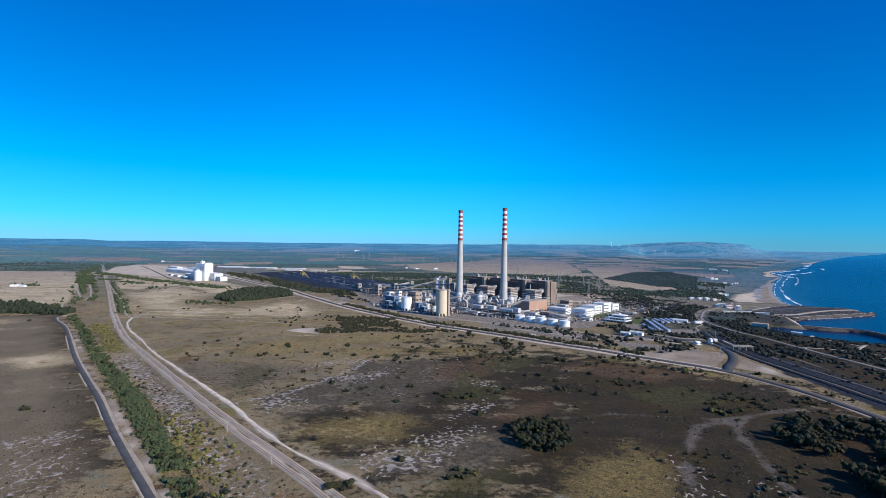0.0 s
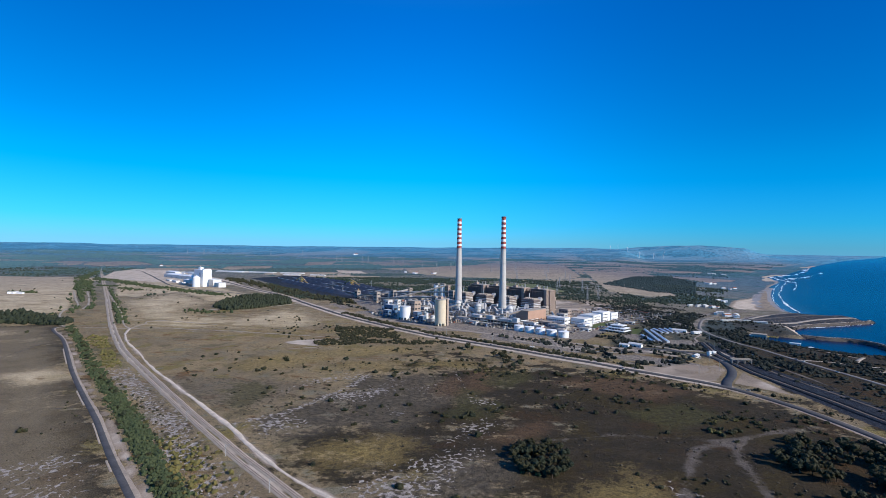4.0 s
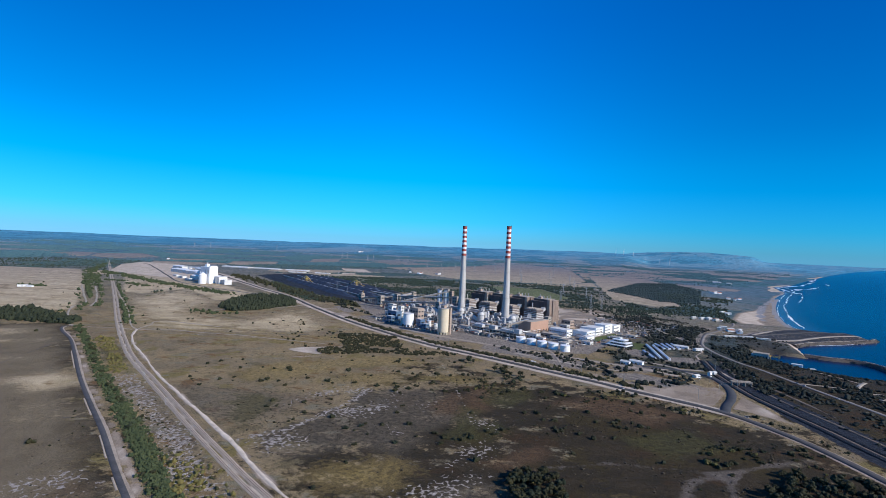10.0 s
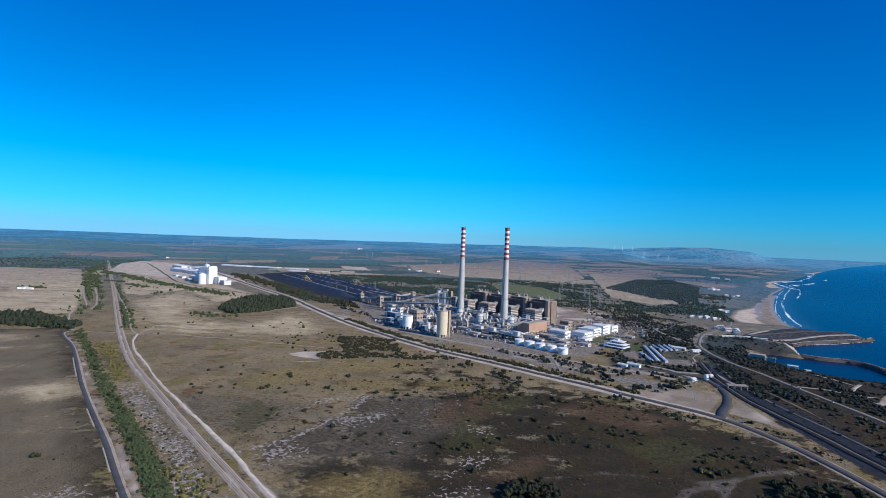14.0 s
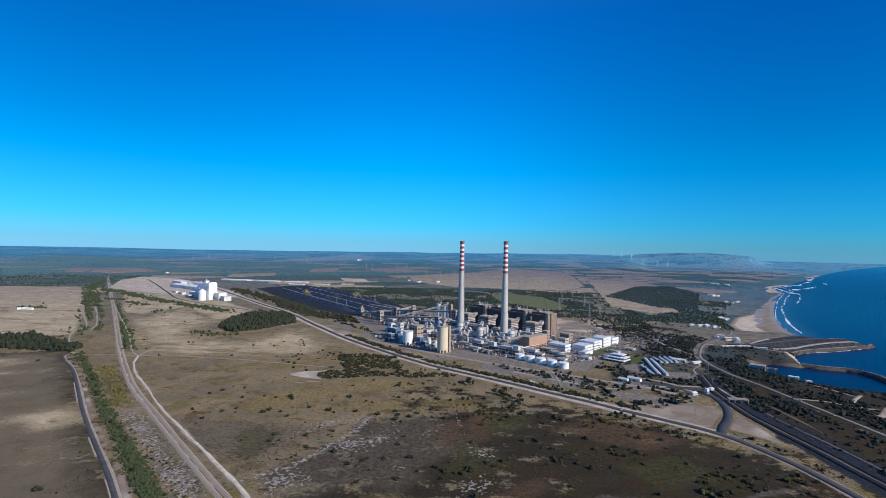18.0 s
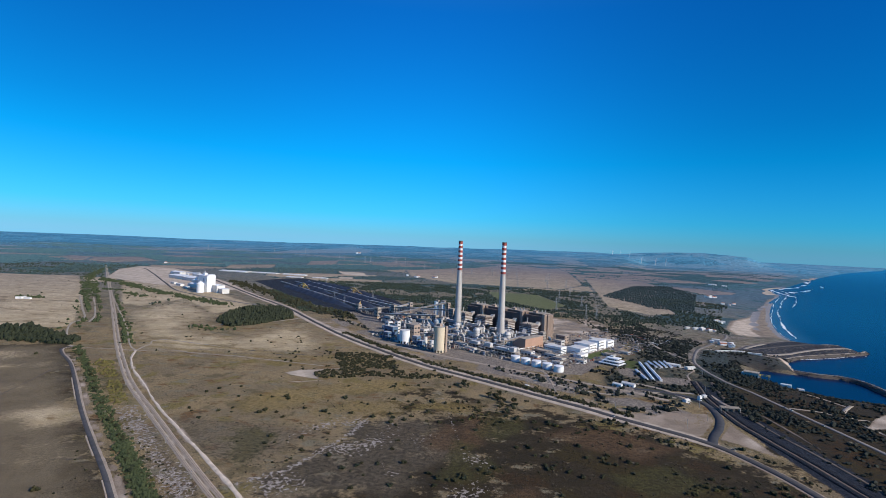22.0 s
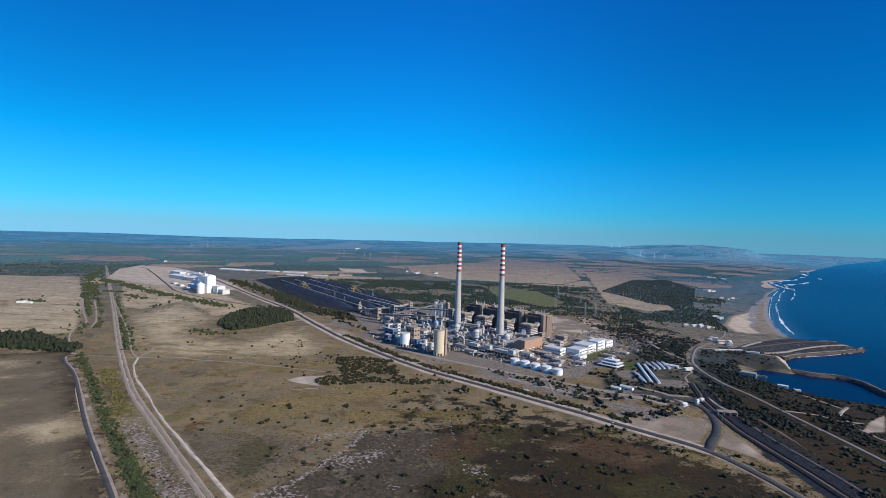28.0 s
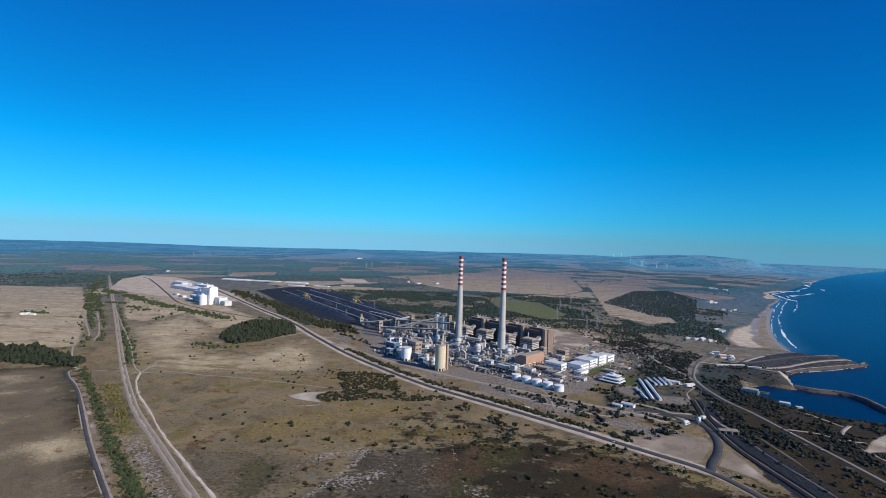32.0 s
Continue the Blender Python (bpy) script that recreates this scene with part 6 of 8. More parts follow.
def stacker(a, b, turn, size=1.0):
    x, y = yard(a, b)
    s = thing("stacker_reclaimer", (x, y, 8.2), turn, "yellow stacker-reclaimer with raised booms beside the coal heaps", "stacker", "coal stackers", size=size)
    for px, py in ((-5, -4), (5, -4), (-5, 4), (5, 4)):
        bm = bmesh.new()
        beam(bm, (px, py, -0.3), (px * 0.6, py * 0.6, 9), 1.2)
        part("portal_leg", bm, yellow_m, s)
        bm = bmesh.new()
        box(bm, px, py, -0.9, 4.5, 1.4, 1.3, 0.1)
        part("bogie", bm, rim_m, s)
    bm = bmesh.new()
    box(bm, 0, 0, 8.5, 9, 8, 3.6, 0.3)
    part("turntable", bm, yellow_m, s)
    bm = bmesh.new()
    beam(bm, (0, 0, 19), (30, 0, 7), 2.4, 2.4)
    part("boom", bm, yellow_m, s)
    bm = bmesh.new()
    beam(bm, (0, 0, 19), (-22, 0, 9), 2.4, 2.4)
    part("counter_boom", bm, yellow_m, s)
    bm = bmesh.new()
    box(bm, -22, 0, 6.4, 5, 4.5, 4, 0.3)
    part("counterweight", bm, dull_concrete_m, s)
    bm = bmesh.new()
    beam(bm, (0, 0, 12), (0, 0, 20.5), 1.8)
    part("mast", bm, yellow_m, s)
    for tip in ((20, 0, 11.2), (10, 0, 15.4), (-14, 0, 13)):
        bm = bmesh.new()
        beam(bm, (0, 0, 20.4), tip, 0.4)
        part("stay", bm, steel_m, s)
    bm = bmesh.new()
    bmesh.ops.create_cone(bm, cap_ends=True, segments=18, radius1=4, radius2=4, depth=2.4, matrix=Matrix.Translation((31, 0, 6.2)) @ Matrix.Rotation(PI / 2, 4, "X"))
    part("bucket_wheel", bm, rim_m, s)
    bm = bmesh.new()
    box(bm, 6, 3.4, 10, 3, 2.4, 3.0, 0.1)
    part("cab", bm, white_m, s)
    bm = bmesh.new()
    beam(bm, (-8, 0, 9), (-40, 0, 0.6), 2.2, 1.6)
    part("tripper", bm, yellow_m, s)
    return s


stacker(600, -12, 140, 1.15)
stacker(395, 120, 150, 1.1)
stacker(40, -12, 100, 0.8)

# ---- white works beyond the fields ----
def far_thing(name, x, y, turn, label, category, group="", size=1.0):
    px, py, pz, k = ground_at(x, y)
    return thing(name, (px, py, pz), turn, label, category, group, size=size * k)


def works_shed(x, y, turn, L, w, h, mat=None, pitch=0.22, label="long white industrial shed with a shallow gable roof"):
    s = far_thing("works_shed", x, y, turn, label, "shed", "white works sheds")
    bm = bmesh.new()
    box(bm, 0, 0, -2, L, w, h + 2)
    side = part("wall", bm, mat or offwhite_m, s)
    bm = bmesh.new()
    r = h + w * 0.5 * pitch
    prof = [(-w / 2 - 0.6, h - 0.1), (0, r), (w / 2 + 0.6, h - 0.1), (w / 2 + 0.6, h + 0.4), (0, r + 0.5), (-w / 2 - 0.6, h + 0.4)]
    lo = [bm.verts.new((-L / 2 - 0.6, q, z)) for q, z in prof]
    hi = [bm.verts.new((L / 2 + 0.6, q, z)) for q, z in prof]
    bm.faces.new(lo)
    bm.faces.new(hi[::-1])
    for k in range(6):
        bm.faces.new((lo[k], hi[k], hi[(k + 1) % 6], lo[(k + 1) % 6]))
    bmesh.ops.recalc_face_normals(bm, faces=bm.faces)
    part("roof", bm, white_m if L > 35 else offwhite_m, s)
    for k in range(3):
        bm = bmesh.new()
        box(bm, -L / 3 + k * L / 3, -w / 2 - 0.1, 0, 5 if L > 35 else 2, 0.4, min(6, h * 0.6))
        part("door", bm, grey_m, side)
    return s


tower = far_thing("works_tower", -902, 1772, -27, "tall white process tower block of the works, seen over the fields", "tower")
for x, y, w, d, h in ((0, 0, 50, 34, 60), (-17, 4, 18, 26, 50), (-8, -2, 12, 12, 68), (16, 2, 16, 24, 63)):
    bm = bmesh.new()
    box(bm, x, y, -2, w, d, h + 2, 0.4)
    part("tower_block", bm, white_m, tower)
for k in range(3):
    bm = bmesh.new()
    box(bm, 4 + k * 8, -17.1, 36, 3, 0.4, 14)
    part("window_band", bm, grey_m, tower)
dome = far_thing("works_silo", -908, 1738, 0, "squat white domed silo beside the works tower", "silo")
bm = bmesh.new()
cyl(bm, 0, 0, -2, 13, 34, 40)
cyl(bm, 0, 0, 32, 13, 6, 40, 6)
cyl(bm, 0, 0, 38, 6, 2, 40, 1.5)
part("shell", bm, white_m, dome)
bm = bmesh.new()
box(bm, 0, 0, 39, 4, 4, 3, 0.2)
part("headhouse", bm, offwhite_m, dome)
for x, y, t, L, w, h in ((-858, 1768, -40, 46, 30, 26), (-828, 1748, -40, 36, 26, 16), (-1000, 1880, -35, 70, 30, 15), (-1140, 2150, -30, 110, 56, 13), (-1250, 2230, -30, 120, 60, 14), (-1330, 2350, -35, 90, 46, 20), (-1190, 2290, -30, 90, 40, 16),
                         (-1060, 2040, -30, 80, 36, 14), (-1090, 1930, -35, 34, 16, 7), (-1150, 1990, -35, 30, 14, 6), (-1020, 1850, -35, 26, 14, 7), (-1400, 2420, -35, 40, 20, 9)):
    works_shed(x, y, t, L, w, h, pitch=0.12)
for x, y, t, L, w in ((-1250, 2780, -12, 170, 60), (-1060, 2740, -10, 150, 40), (-880, 2700, -8, 130, 36), (-830, 2540, -10, 90, 22), (-700, 2560, -10, 80, 20)):
    works_shed(x, y, t, L, w, 4, pitch=0.08, label="low white-roofed store on the far side of the works")


def works_conveyor(x0, y0, z0, x1, y1, z1):
    g = ground_at(x0, y0)[2]
    c = thing("works_conveyor", (x0, y0, g), 0, "sloping white conveyor gallery of the works on trestles", "conveyor", "white works conveyors")
    bm = bmesh.new()
    beam(bm, (0, 0, z0), (x1 - x0, y1 - y0, z1), 5.0, 5.0)
    part("gallery", bm, white_m, c)
    for f in (0.15, 0.4, 0.65, 0.9):
        bm = bmesh.new()
        px, py, pz = (x1 - x0) * f, (y1 - y0) * f, z0 + (z1 - z0) * f
        beam(bm, (px - 2, py, -3), (px, py, pz - 2), 0.9)
        beam(bm, (px + 2, py, -3), (px, py, pz - 2), 0.9)
        part("trestle", bm, grey_m, c)


for x, y, t, L, w, h in ((447, 920, 20, 18, 8, 4), (384, 742, 30, 7, 5, 3.5), (652, 1192, 10, 18, 10, 5), (668, 1184, 40, 14, 9, 6), (655, 1228, -20, 16, 9, 5), (636, 1210, 60, 12, 8, 4),
                         (606, 1104, 5, 30, 5, 2.5), (640, 1106, -5, 28, 5, 2.5), (672, 1096, -20, 26, 5, 2.5), (712, 1448, 20, 16, 9, 5), (730, 1442, 20, 14, 9, 6), (748, 1438, 20, 14, 8, 5), (690, 1452, 10, 12, 8, 5)):
    works_shed(x, y, t, L, w, h, mat=offwhite_m, label="small white shed among the coastal scrub")
works_conveyor(-1140, 2150, 14, -930, 1800, 46)
works_conveyor(-1330, 2350, 16, -1200, 2290, 22)
ws = far_thing("works_stack", -930, 1810, 0, "slim grey steel stack of the white works", "chimney")
bm = bmesh.new()
cyl(bm, 0, 0, -2, 2.6, 74, 16, 2.0)
part("shaft", bm, pale_grey_m, ws)
bm = bmesh.new()
cyl(bm, 0, 0, 70, 2.5, 2.2, 16)
part("rim", bm, grey_m, ws)

# ---- pylons and wind turbines ----
def pylon_proto():
    p = thing("pylon", (0, 0, -600), 0, "grey lattice electricity pylon with three pairs of arms", "pylon", "electricity pylons")
    bm = bmesh.new()
    for sx in (-1, 1):
        for sy in (-1, 1):
            beam(bm, (sx * 3.6, sy * 3.6, -1), (sx * 0.9, sy * 0.9, 30), 0.42)
            beam(bm, (sx * 0.9, sy * 0.9, 30), (sx * 0.3, sy * 0.3, 46), 0.34)
    part("leg_frame", bm, steel_m, p)
    bm = bmesh.new()
    for k in range(8):
        z0, z1 = k * 4.2, k * 4.2 + 4.2
        a, b = 3.6 - 2.7 * z0 / 34, 3.6 - 2.7 * z1 / 34
        for sx, sy, ex, ey in ((-1, -1, 1, -1), (1, -1, 1, 1), (1, 1, -1, 1), (-1, 1, -1, -1)):
            beam(bm, (sx * a, sy * a, z0), (ex * b, ey * b, z1), 0.2)
    part("bracing", bm, steel_m, p)
    for z, w in ((30, 9), (36, 7.5), (42, 6)):
        bm = bmesh.new()
        beam(bm, (-w, 0, z), (w, 0, z), 0.45)
        beam(bm, (-w, 0, z), (0, 0, z + 2.6), 0.25)
        beam(bm, (w, 0, z), (0, 0, z + 2.6), 0.25)
        part("cross_arm", bm, steel_m, p)
    return p


pyl = pylon_proto()
first_pylon = True
for x, y, s, t in ((412, 1518, 1.0, 20), (446, 1524, 1.0, 20), (354, 1681, 1.0, 20), (470, 1800, 1.0, 20), (420, 1950, 1, 20), (520, 2200, 1, 20), (475, 2500, 1.0, 10), (605, 2658, 1.0, 10), (334, 2566, 1.0, 10), (560, 3000, 1, 10), (640, 3300, 1, 10),
                   (258, 3322, 1.1, 10), (-11, 3471, 1.1, 10), (-109, 3425, 1.1, 10), (-224, 3677, 1.1, 10), (120, 3400, 1.1, 10), (420, 3300, 1.1, 0), (-1182, 5019, 1.4, 0), (-1130, 5019, 1.4, 0), (-846, 4623, 1.3, 0), (-798, 4657, 1.3, 0), (-574, 4814, 1.3, 0), (-480, 4780, 1.3, 0),
                   (-300, 1830, 0.6, 0), (-420, 1730, 0.6, 0), (-360, 1620, 0.55, 0), (-585, 2240, 0.7, 0), (-560, 2320, 0.7, 0), (-2300, 6200, 1.5, 0), (-1900, 6200, 1.5, 0), (-3000, 5900, 1.5, 0), (-3200, 5900, 1.5, 0)):
    px, py, pz, k = ground_at(x, y)
    m = pose(px, py, pz, 0, 0, t)
    if first_pylon:
        pyl.matrix_basis, first_pylon, ob = m, False, pyl
    else:
        ob = copy_thing(pyl, m)
    ob.scale = (s * k,) * 3
wt = thing("wind_turbine", (0, 0, -600), 0, "white three-bladed wind turbine on the far ridge", "wind turbine", "wind turbines on the ridge")
bm = bmesh.new()
cyl(bm, 0, 0, -4, 2.4, 84, 14, 1.3)
part("tower", bm, white_m, wt)
bm = bmesh.new()
box(bm, 0, 1.5, 78.5, 3.6, 9, 3.6, 0.4)
part("nacelle", bm, white_m, wt)
for k in range(3):
    a = 0.4 + k * math.tau / 3
    bm = bmesh.new()
    beam(bm, (0, -3.6, 80.4), (40 * math.sin(a), -3.6, 80.4 + 40 * math.cos(a)), 2.0, 0.5)
    part("blade", bm, white_m, wt)
for n, (turn, r) in enumerate(((20.6, 9400), (22.0, 9500), (23.0, 9600), (19.4, 10600), (18.4, 10800), (17.6, 10900))):
    x, y = r * math.sin(radians(turn)), r * math.cos(radians(turn))
    px, py, pz, k = ground_at(x, y)
    m = pose(px, py, pz, 0, 0, 15)
    if n == 0:
        wt.matrix_basis, ob = m, wt
    else:
        ob = copy_thing(wt, m)
    ob.scale = (k * 1.1,) * 3


# ---- scattered houses ----
def house(x, y, turn, L, w, h, roof=None, group="scattered houses", label="white rendered house with a tiled gable roof"):
    s = far_thing("house", x, y, turn, label, "house", group)
    bm = bmesh.new()
    box(bm, 0, 0, -1.5, L, w, h + 1.5)
    part("wall", bm, white_m, s)
    bm = bmesh.new()
    r = h + w * 0.24
    prof = [(-w / 2 - 0.5, h - 0.1), (0, r), (w / 2 + 0.5, h - 0.1), (w / 2 + 0.5, h + 0.25), (0, r + 0.4), (-w / 2 - 0.5, h + 0.25)]
    lo = [bm.verts.new((-L / 2 - 0.4, q, z)) for q, z in prof]
    hi = [bm.verts.new((L / 2 + 0.4, q, z)) for q, z in prof]
    bm.faces.new(lo)
    bm.faces.new(hi[::-1])
    for k in range(6):
        bm.faces.new((lo[k], hi[k], hi[(k + 1) % 6], lo[(k + 1) % 6]))
    bmesh.ops.recalc_face_normals(bm, faces=bm.faces)
    part("roof", bm, roof or tile_m, s)
    for k in range(3):
        bm = bmesh.new()
        box(bm, -L / 3 + k * L / 3, -w / 2 - 0.05, 1, 1.4, 0.2, 1.4)
        part("window", bm, glass_m, s)
    return s


hr = random.Random(9)
for x, y, n, sp, big in ((1320, 2520, 6, 45, 1.2), (1250, 2240, 5, 40, 1.1), (735, 1460, 4, 24, 0.9), (650, 1185, 4, 24, 0.9), (1900, 3500, 5, 80, 1.4), (-1340, 7000, 2, 60, 2.4), (-1960, 3300, 1, 10, 1.6), (880, 1650, 4, 30, 1.0), (-1262, 1424, 3, 20, 0.9), (-120, 2975, 5, 30, 1.4), (-230, 2985, 4, 60, 1.4)):
    for k in range(n):
        house(x + hr.uniform(-sp, sp), y + hr.uniform(-sp, sp), hr.uniform(0, 180), 14 * big * hr.uniform(0.8, 1.4), 8 * big, 4.5 * big, None if hr.random() < 0.5 else offwhite_m)
for x, y, t, L, w, h in ((268, 781, -40, 14, 7, 4), (287, 786, -42, 20, 8, 4), (346, 716, 30, 9, 6, 3), (371, 728, 30, 5, 4, 6), (424, 938, -35, 24, 8, 3.5), (120, 752, -42, 6, 4, 3)):
    house(x, y, t, L, w, h, offwhite_m, "site huts", "small white flat-gabled hut near the station gate")


def lamp_post_proto():
    p = thing("lamp_post", (0, 0, -600), 0, "tall grey road lamp post with one arm", "lamp post", "lamp posts along the roads")
    bm = bmesh.new()
    beam(bm, (0, 0, -0.5), (0, 0, 12), 0.3)
    part("post", bm, steel_m, p)
    bm = bmesh.new()
    beam(bm, (0, 0, 11.8), (2.6, 0, 12.4), 0.18)
    part("arm", bm, steel_m, p)
    bm = bmesh.new()
    box(bm, 2.9, 0, 12.2, 1.2, 0.5, 0.3, 0.05)
    part("lantern", bm, offwhite_m, p)
    return p


lp = lamp_post_proto()
for n, (x, y) in enumerate(((336, 636), (352, 690), (372, 660), (296, 606), (262, 636), (226, 662), (180, 702), (120, 748), (64, 794), (-10, 862), (-80, 926), (395, 760), (440, 860))):
    m = pose(x, y, ground_at(x, y)[2], 0, 0, 37 * n)
    if n == 0:
        lp.matrix_basis = m
    else:
        copy_thing(lp, m)


over = thing("overpass", (391, 684, 4), -5, "weathered concrete overpass over the dark railway sidings", "overpass")
bm = bmesh.new()
box(bm, 0, 0, 5.2, 26, 6, 1.0, 0.1)
part("deck", bm, dull_concrete_m, over)
for x in (-12.4, -4, 4, 12.4):
    bm = bmesh.new()
    box(bm, x, 0, -1.5, 1.0, 5, 6.75, 0.1)
    part("pier", bm, dull_concrete_m, over)
for y in (-2.8, 2.8):
    bm = bmesh.new()
    box(bm, 0, y, 6.15, 26, 0.3, 0.9, 0.05)
    part("parapet", bm, dull_concrete_m, over)


# ---- cars on the roads and yards ----
def car_proto(paint, name_label):
    c = thing("car", (0, 0, -700), 0, name_label, "car", "parked cars")
    bm = bmesh.new()
    box(bm, 0, 0, 0.35, 4.3, 1.75, 0.65, 0.12)
    part("body", bm, paint, c)
    bm = bmesh.new()
    box(bm, -0.2, 0, 0.95, 2.3, 1.55, 0.55, 0.18)
    part("cabin", bm, glass_m, c)
    for x in (-1.35, 1.35):
        for y in (-0.85, 0.85):
            bm = bmesh.new()
            bmesh.ops.create_cone(bm, cap_ends=True, segments=12, radius1=0.33, radius2=0.33, depth=0.22, matrix=Matrix.Translation((x, y, 0.33)) @ Matrix.Rotation(PI / 2, 4, "X"))
            part("wheel", bm, rim_m, c)
    return c


cars = [car_proto(white_m, "white car parked beside the road"), car_proto(grey_m, "grey car parked beside the road"), car_proto(blue_m, "blue car parked beside the road")]
cused = set()
for n, (x, y, t) in enumerate(((486, 700, 85), (484, 712, 85), (440, 740, 80), (486, 640, 88), (318, 545, 120), (60, 770, -40), (215, 635, -40), (370, 900, 30), (374, 903, 30), (380, 908, 30), (388, 912, 30), (330, 1000, 10), (338, 1004, 10), (346, 1008, 10), (640, 1170, 0), (660, 1160, 20), (320, 960, 45), (324, 956, 45), (620, 1160, 30), (345, 705, 10))):
    c = cars[n % 3]
    m = pose(x, y, ground_at(x, y)[2] + (0.5 if n in (4, 5, 6) else 0.34 if n in (0, 1, 3) else 0.02), 0, 0, t)
    if c.name in cused:
        copy_thing(c, m)
    else:
        cused.add(c.name)
        c.matrix_basis = m


# ---- harbour ----
def mound(name, pts, w, top, label, seed, cap=None):
    """A rock breakwater: a core with loose boulders over its slopes."""
    t = thing(name, (0, 0, 0), 0, label, "breakwater")
    line = smooth_line(pts, 7)
    nr = normals_of(line)
    rng = np.random.RandomState(seed)
    prof = [(-1.0, SEA - 4), (-0.35, top - 0.6), (0.35, top - 0.6), (1.0, SEA - 4)]
    v = []
    for (x, y), (a, b) in zip(line, nr):
        for s, z in prof:
            v.append((x + a * s * w, y + b * s * w, z + rng.uniform(-0.3, 0.3)))
    k = 4
    q = np.arange(len(line) - 1)[:, None] * k + np.arange(k - 1)[None, :]
    ob = sheet("core", np.array(v), np.stack([q, q + 1, q + k + 1, q + k], -1).reshape(-1, 4), rock_m)
    ob.parent = t
    n = len(line) * 14
    i = rng.randint(0, len(line), n)
    s = rng.uniform(-0.95, 0.95, n)
    z = np.where(np.abs(s) < 0.35, top - 0.5, top - 0.6 - (np.abs(s) - 0.35) / 0.65 * (top - SEA + 3))
    V, Fc = ICO_ROCK
    r = rng.uniform(0.6, 1.5, n)
    p = V[None] * (r[:, None] * (1 + rng.uniform(-0.3, 0.3, (n, len(V)))))[..., None]
    p += np.stack([line[i, 0] + nr[i, 0] * s * w + rng.uniform(-3, 3, n), line[i, 1] + nr[i, 1] * s * w + rng.uniform(-3, 3, n), z], -1)[:, None, :]
    ob = sheet("rock_armour", p.reshape(-1, 3), (Fc[None] + (np.arange(n) * len(V))[:, None, None]).reshape(-1, 3), rock_m)
    ob.data.polygons.foreach_set("use_smooth", np.zeros(len(ob.data.polygons), bool))
    ob.parent = t
    tagged(ob, "loose rock armour", kind="stuff")
    if cap:
        ob = ribbon_flat("crest_road", line, nr, cap, top)
        ob.parent = t
    return t


def ribbon_flat(name, line, nr, w, z):
    v = []
    for (x, y), (a, b) in zip(line, nr):
        for s, dz in ((-1, -0.8), (-1, 0.25), (1, 0.25), (1, -0.8)):
            v.append((x + a * s * w / 2, y + b * s * w / 2, z + dz))
    q = np.arange(len(line) - 1)[:, None] * 4 + np.arange(3)[None, :]
    return sheet(name, np.array(v), np.stack([q, q + 1, q + 5, q + 4], -1).reshape(-1, 4), dull_concrete_m)


_bm = bmesh.new()
bmesh.ops.create_icosphere(_bm, subdivisions=1, radius=1.0)
ICO_ROCK = (np.array([q.co[:] for q in _bm.verts]), np.array([[q.index for q in f.verts] for f in _bm.faces]))
_bm.free()
mound("breakwater", [(745, 1108), (800, 1144), (861, 1170), (939, 1200), (1012, 1230), (1034, 1248)], 11, -6.0, "low rock breakwater with a pale crest running into the sea", 71, 3.5)
mound("breakwater", [(900, 1290), (950, 1306), (1000, 1322), (1022, 1318)], 10, -6.5, "rock breakwater beside the beach", 72, 3)
for k, (pts, w) in enumerate((([(640, 1118), (741, 1178), (854, 1236), (933, 1262), (1000, 1280)], 9), ([(700, 1108), (760, 1140), (850, 1190), (930, 1226), (1000, 1248)], 6))):
    tagged(ribbon("road_%d" % (k + 5), pts, w, dull_concrete_m if k else old_asphalt_m, 0.5, ragged=0.3, seed=70 + k), "worn paved strip along the harbour mole", "road", kind="structure")
mound("breakwater", [(695, 1000), (726, 978), (762, 966), (776, 930), (770, 890), (764, 855), (772, 800), (795, 745)], 13, -6.0, "curved rock breakwater closing the harbour basin", 73, 2.5)
ph = far_thing("pump_house", 548, 900, -35, "pale intake pump house with a yellow gantry at the basin", "pump house", size=0.7)
bm = bmesh.new()
box(bm, 0, 0, -8, 34, 20, 22, 0.3)
part("wall", bm, concrete_m, ph)
bm = bmesh.new()
box(bm, -14, 8, -8, 16, 18, 17, 0.3)
part("annexe", bm, pale_grey_m, ph)
bm = bmesh.new()
box(bm, 0, 0, 14, 35, 21, 0.8, 0.2)
part("roof", bm, roof_m, ph)
bm = bmesh.new()
for x in (20, 38):
    for y in (-8, 8):
        beam(bm, (x, y, -8), (x, y, 9), 0.9)
    beam(bm, (x, -9, 9), (x, 9, 9), 1.2)
beam(bm, (16, -8, 9.8), (42, -8, 9.8), 1.1)
beam(bm, (16, 8, 9.8), (42, 8, 9.8), 1.1)
part("gantry", bm, yellow_m, ph, "yellow steel gantry")
for k in range(5):
    bm = bmesh.new()
    box(bm, -12 + k * 6, -10.1, 2, 3, 0.4, 6)
    part("window", bm, glass_m, ph)
for x, y, t, L, w, h in ((572, 842, -35, 15, 8, 4.5), (594, 838, -20, 9, 7, 4)):
    b = far_thing("quay_shed", x, y, t, "white quay shed beside the harbour basin", "shed", "quay sheds")
    bm = bmesh.new()
    box(bm, 0, 0, -6, L, w, h + 6, 0.2)
    part("wall", bm, white_m, b)
    bm = bmesh.new()
    box(bm, 0, 0, h, L + 0.8, w + 0.8, 0.6, 0.1)
    part("roof", bm, offwhite_m, b)
quay = far_thing("quay", 560, 862, -58, "pale concrete quay along the harbour basin", "quay")
bm = bmesh.new()
box(bm, 0, 0, -22, 120, 9, 19, 0.3)
part("deck", bm, concrete_m, quay)

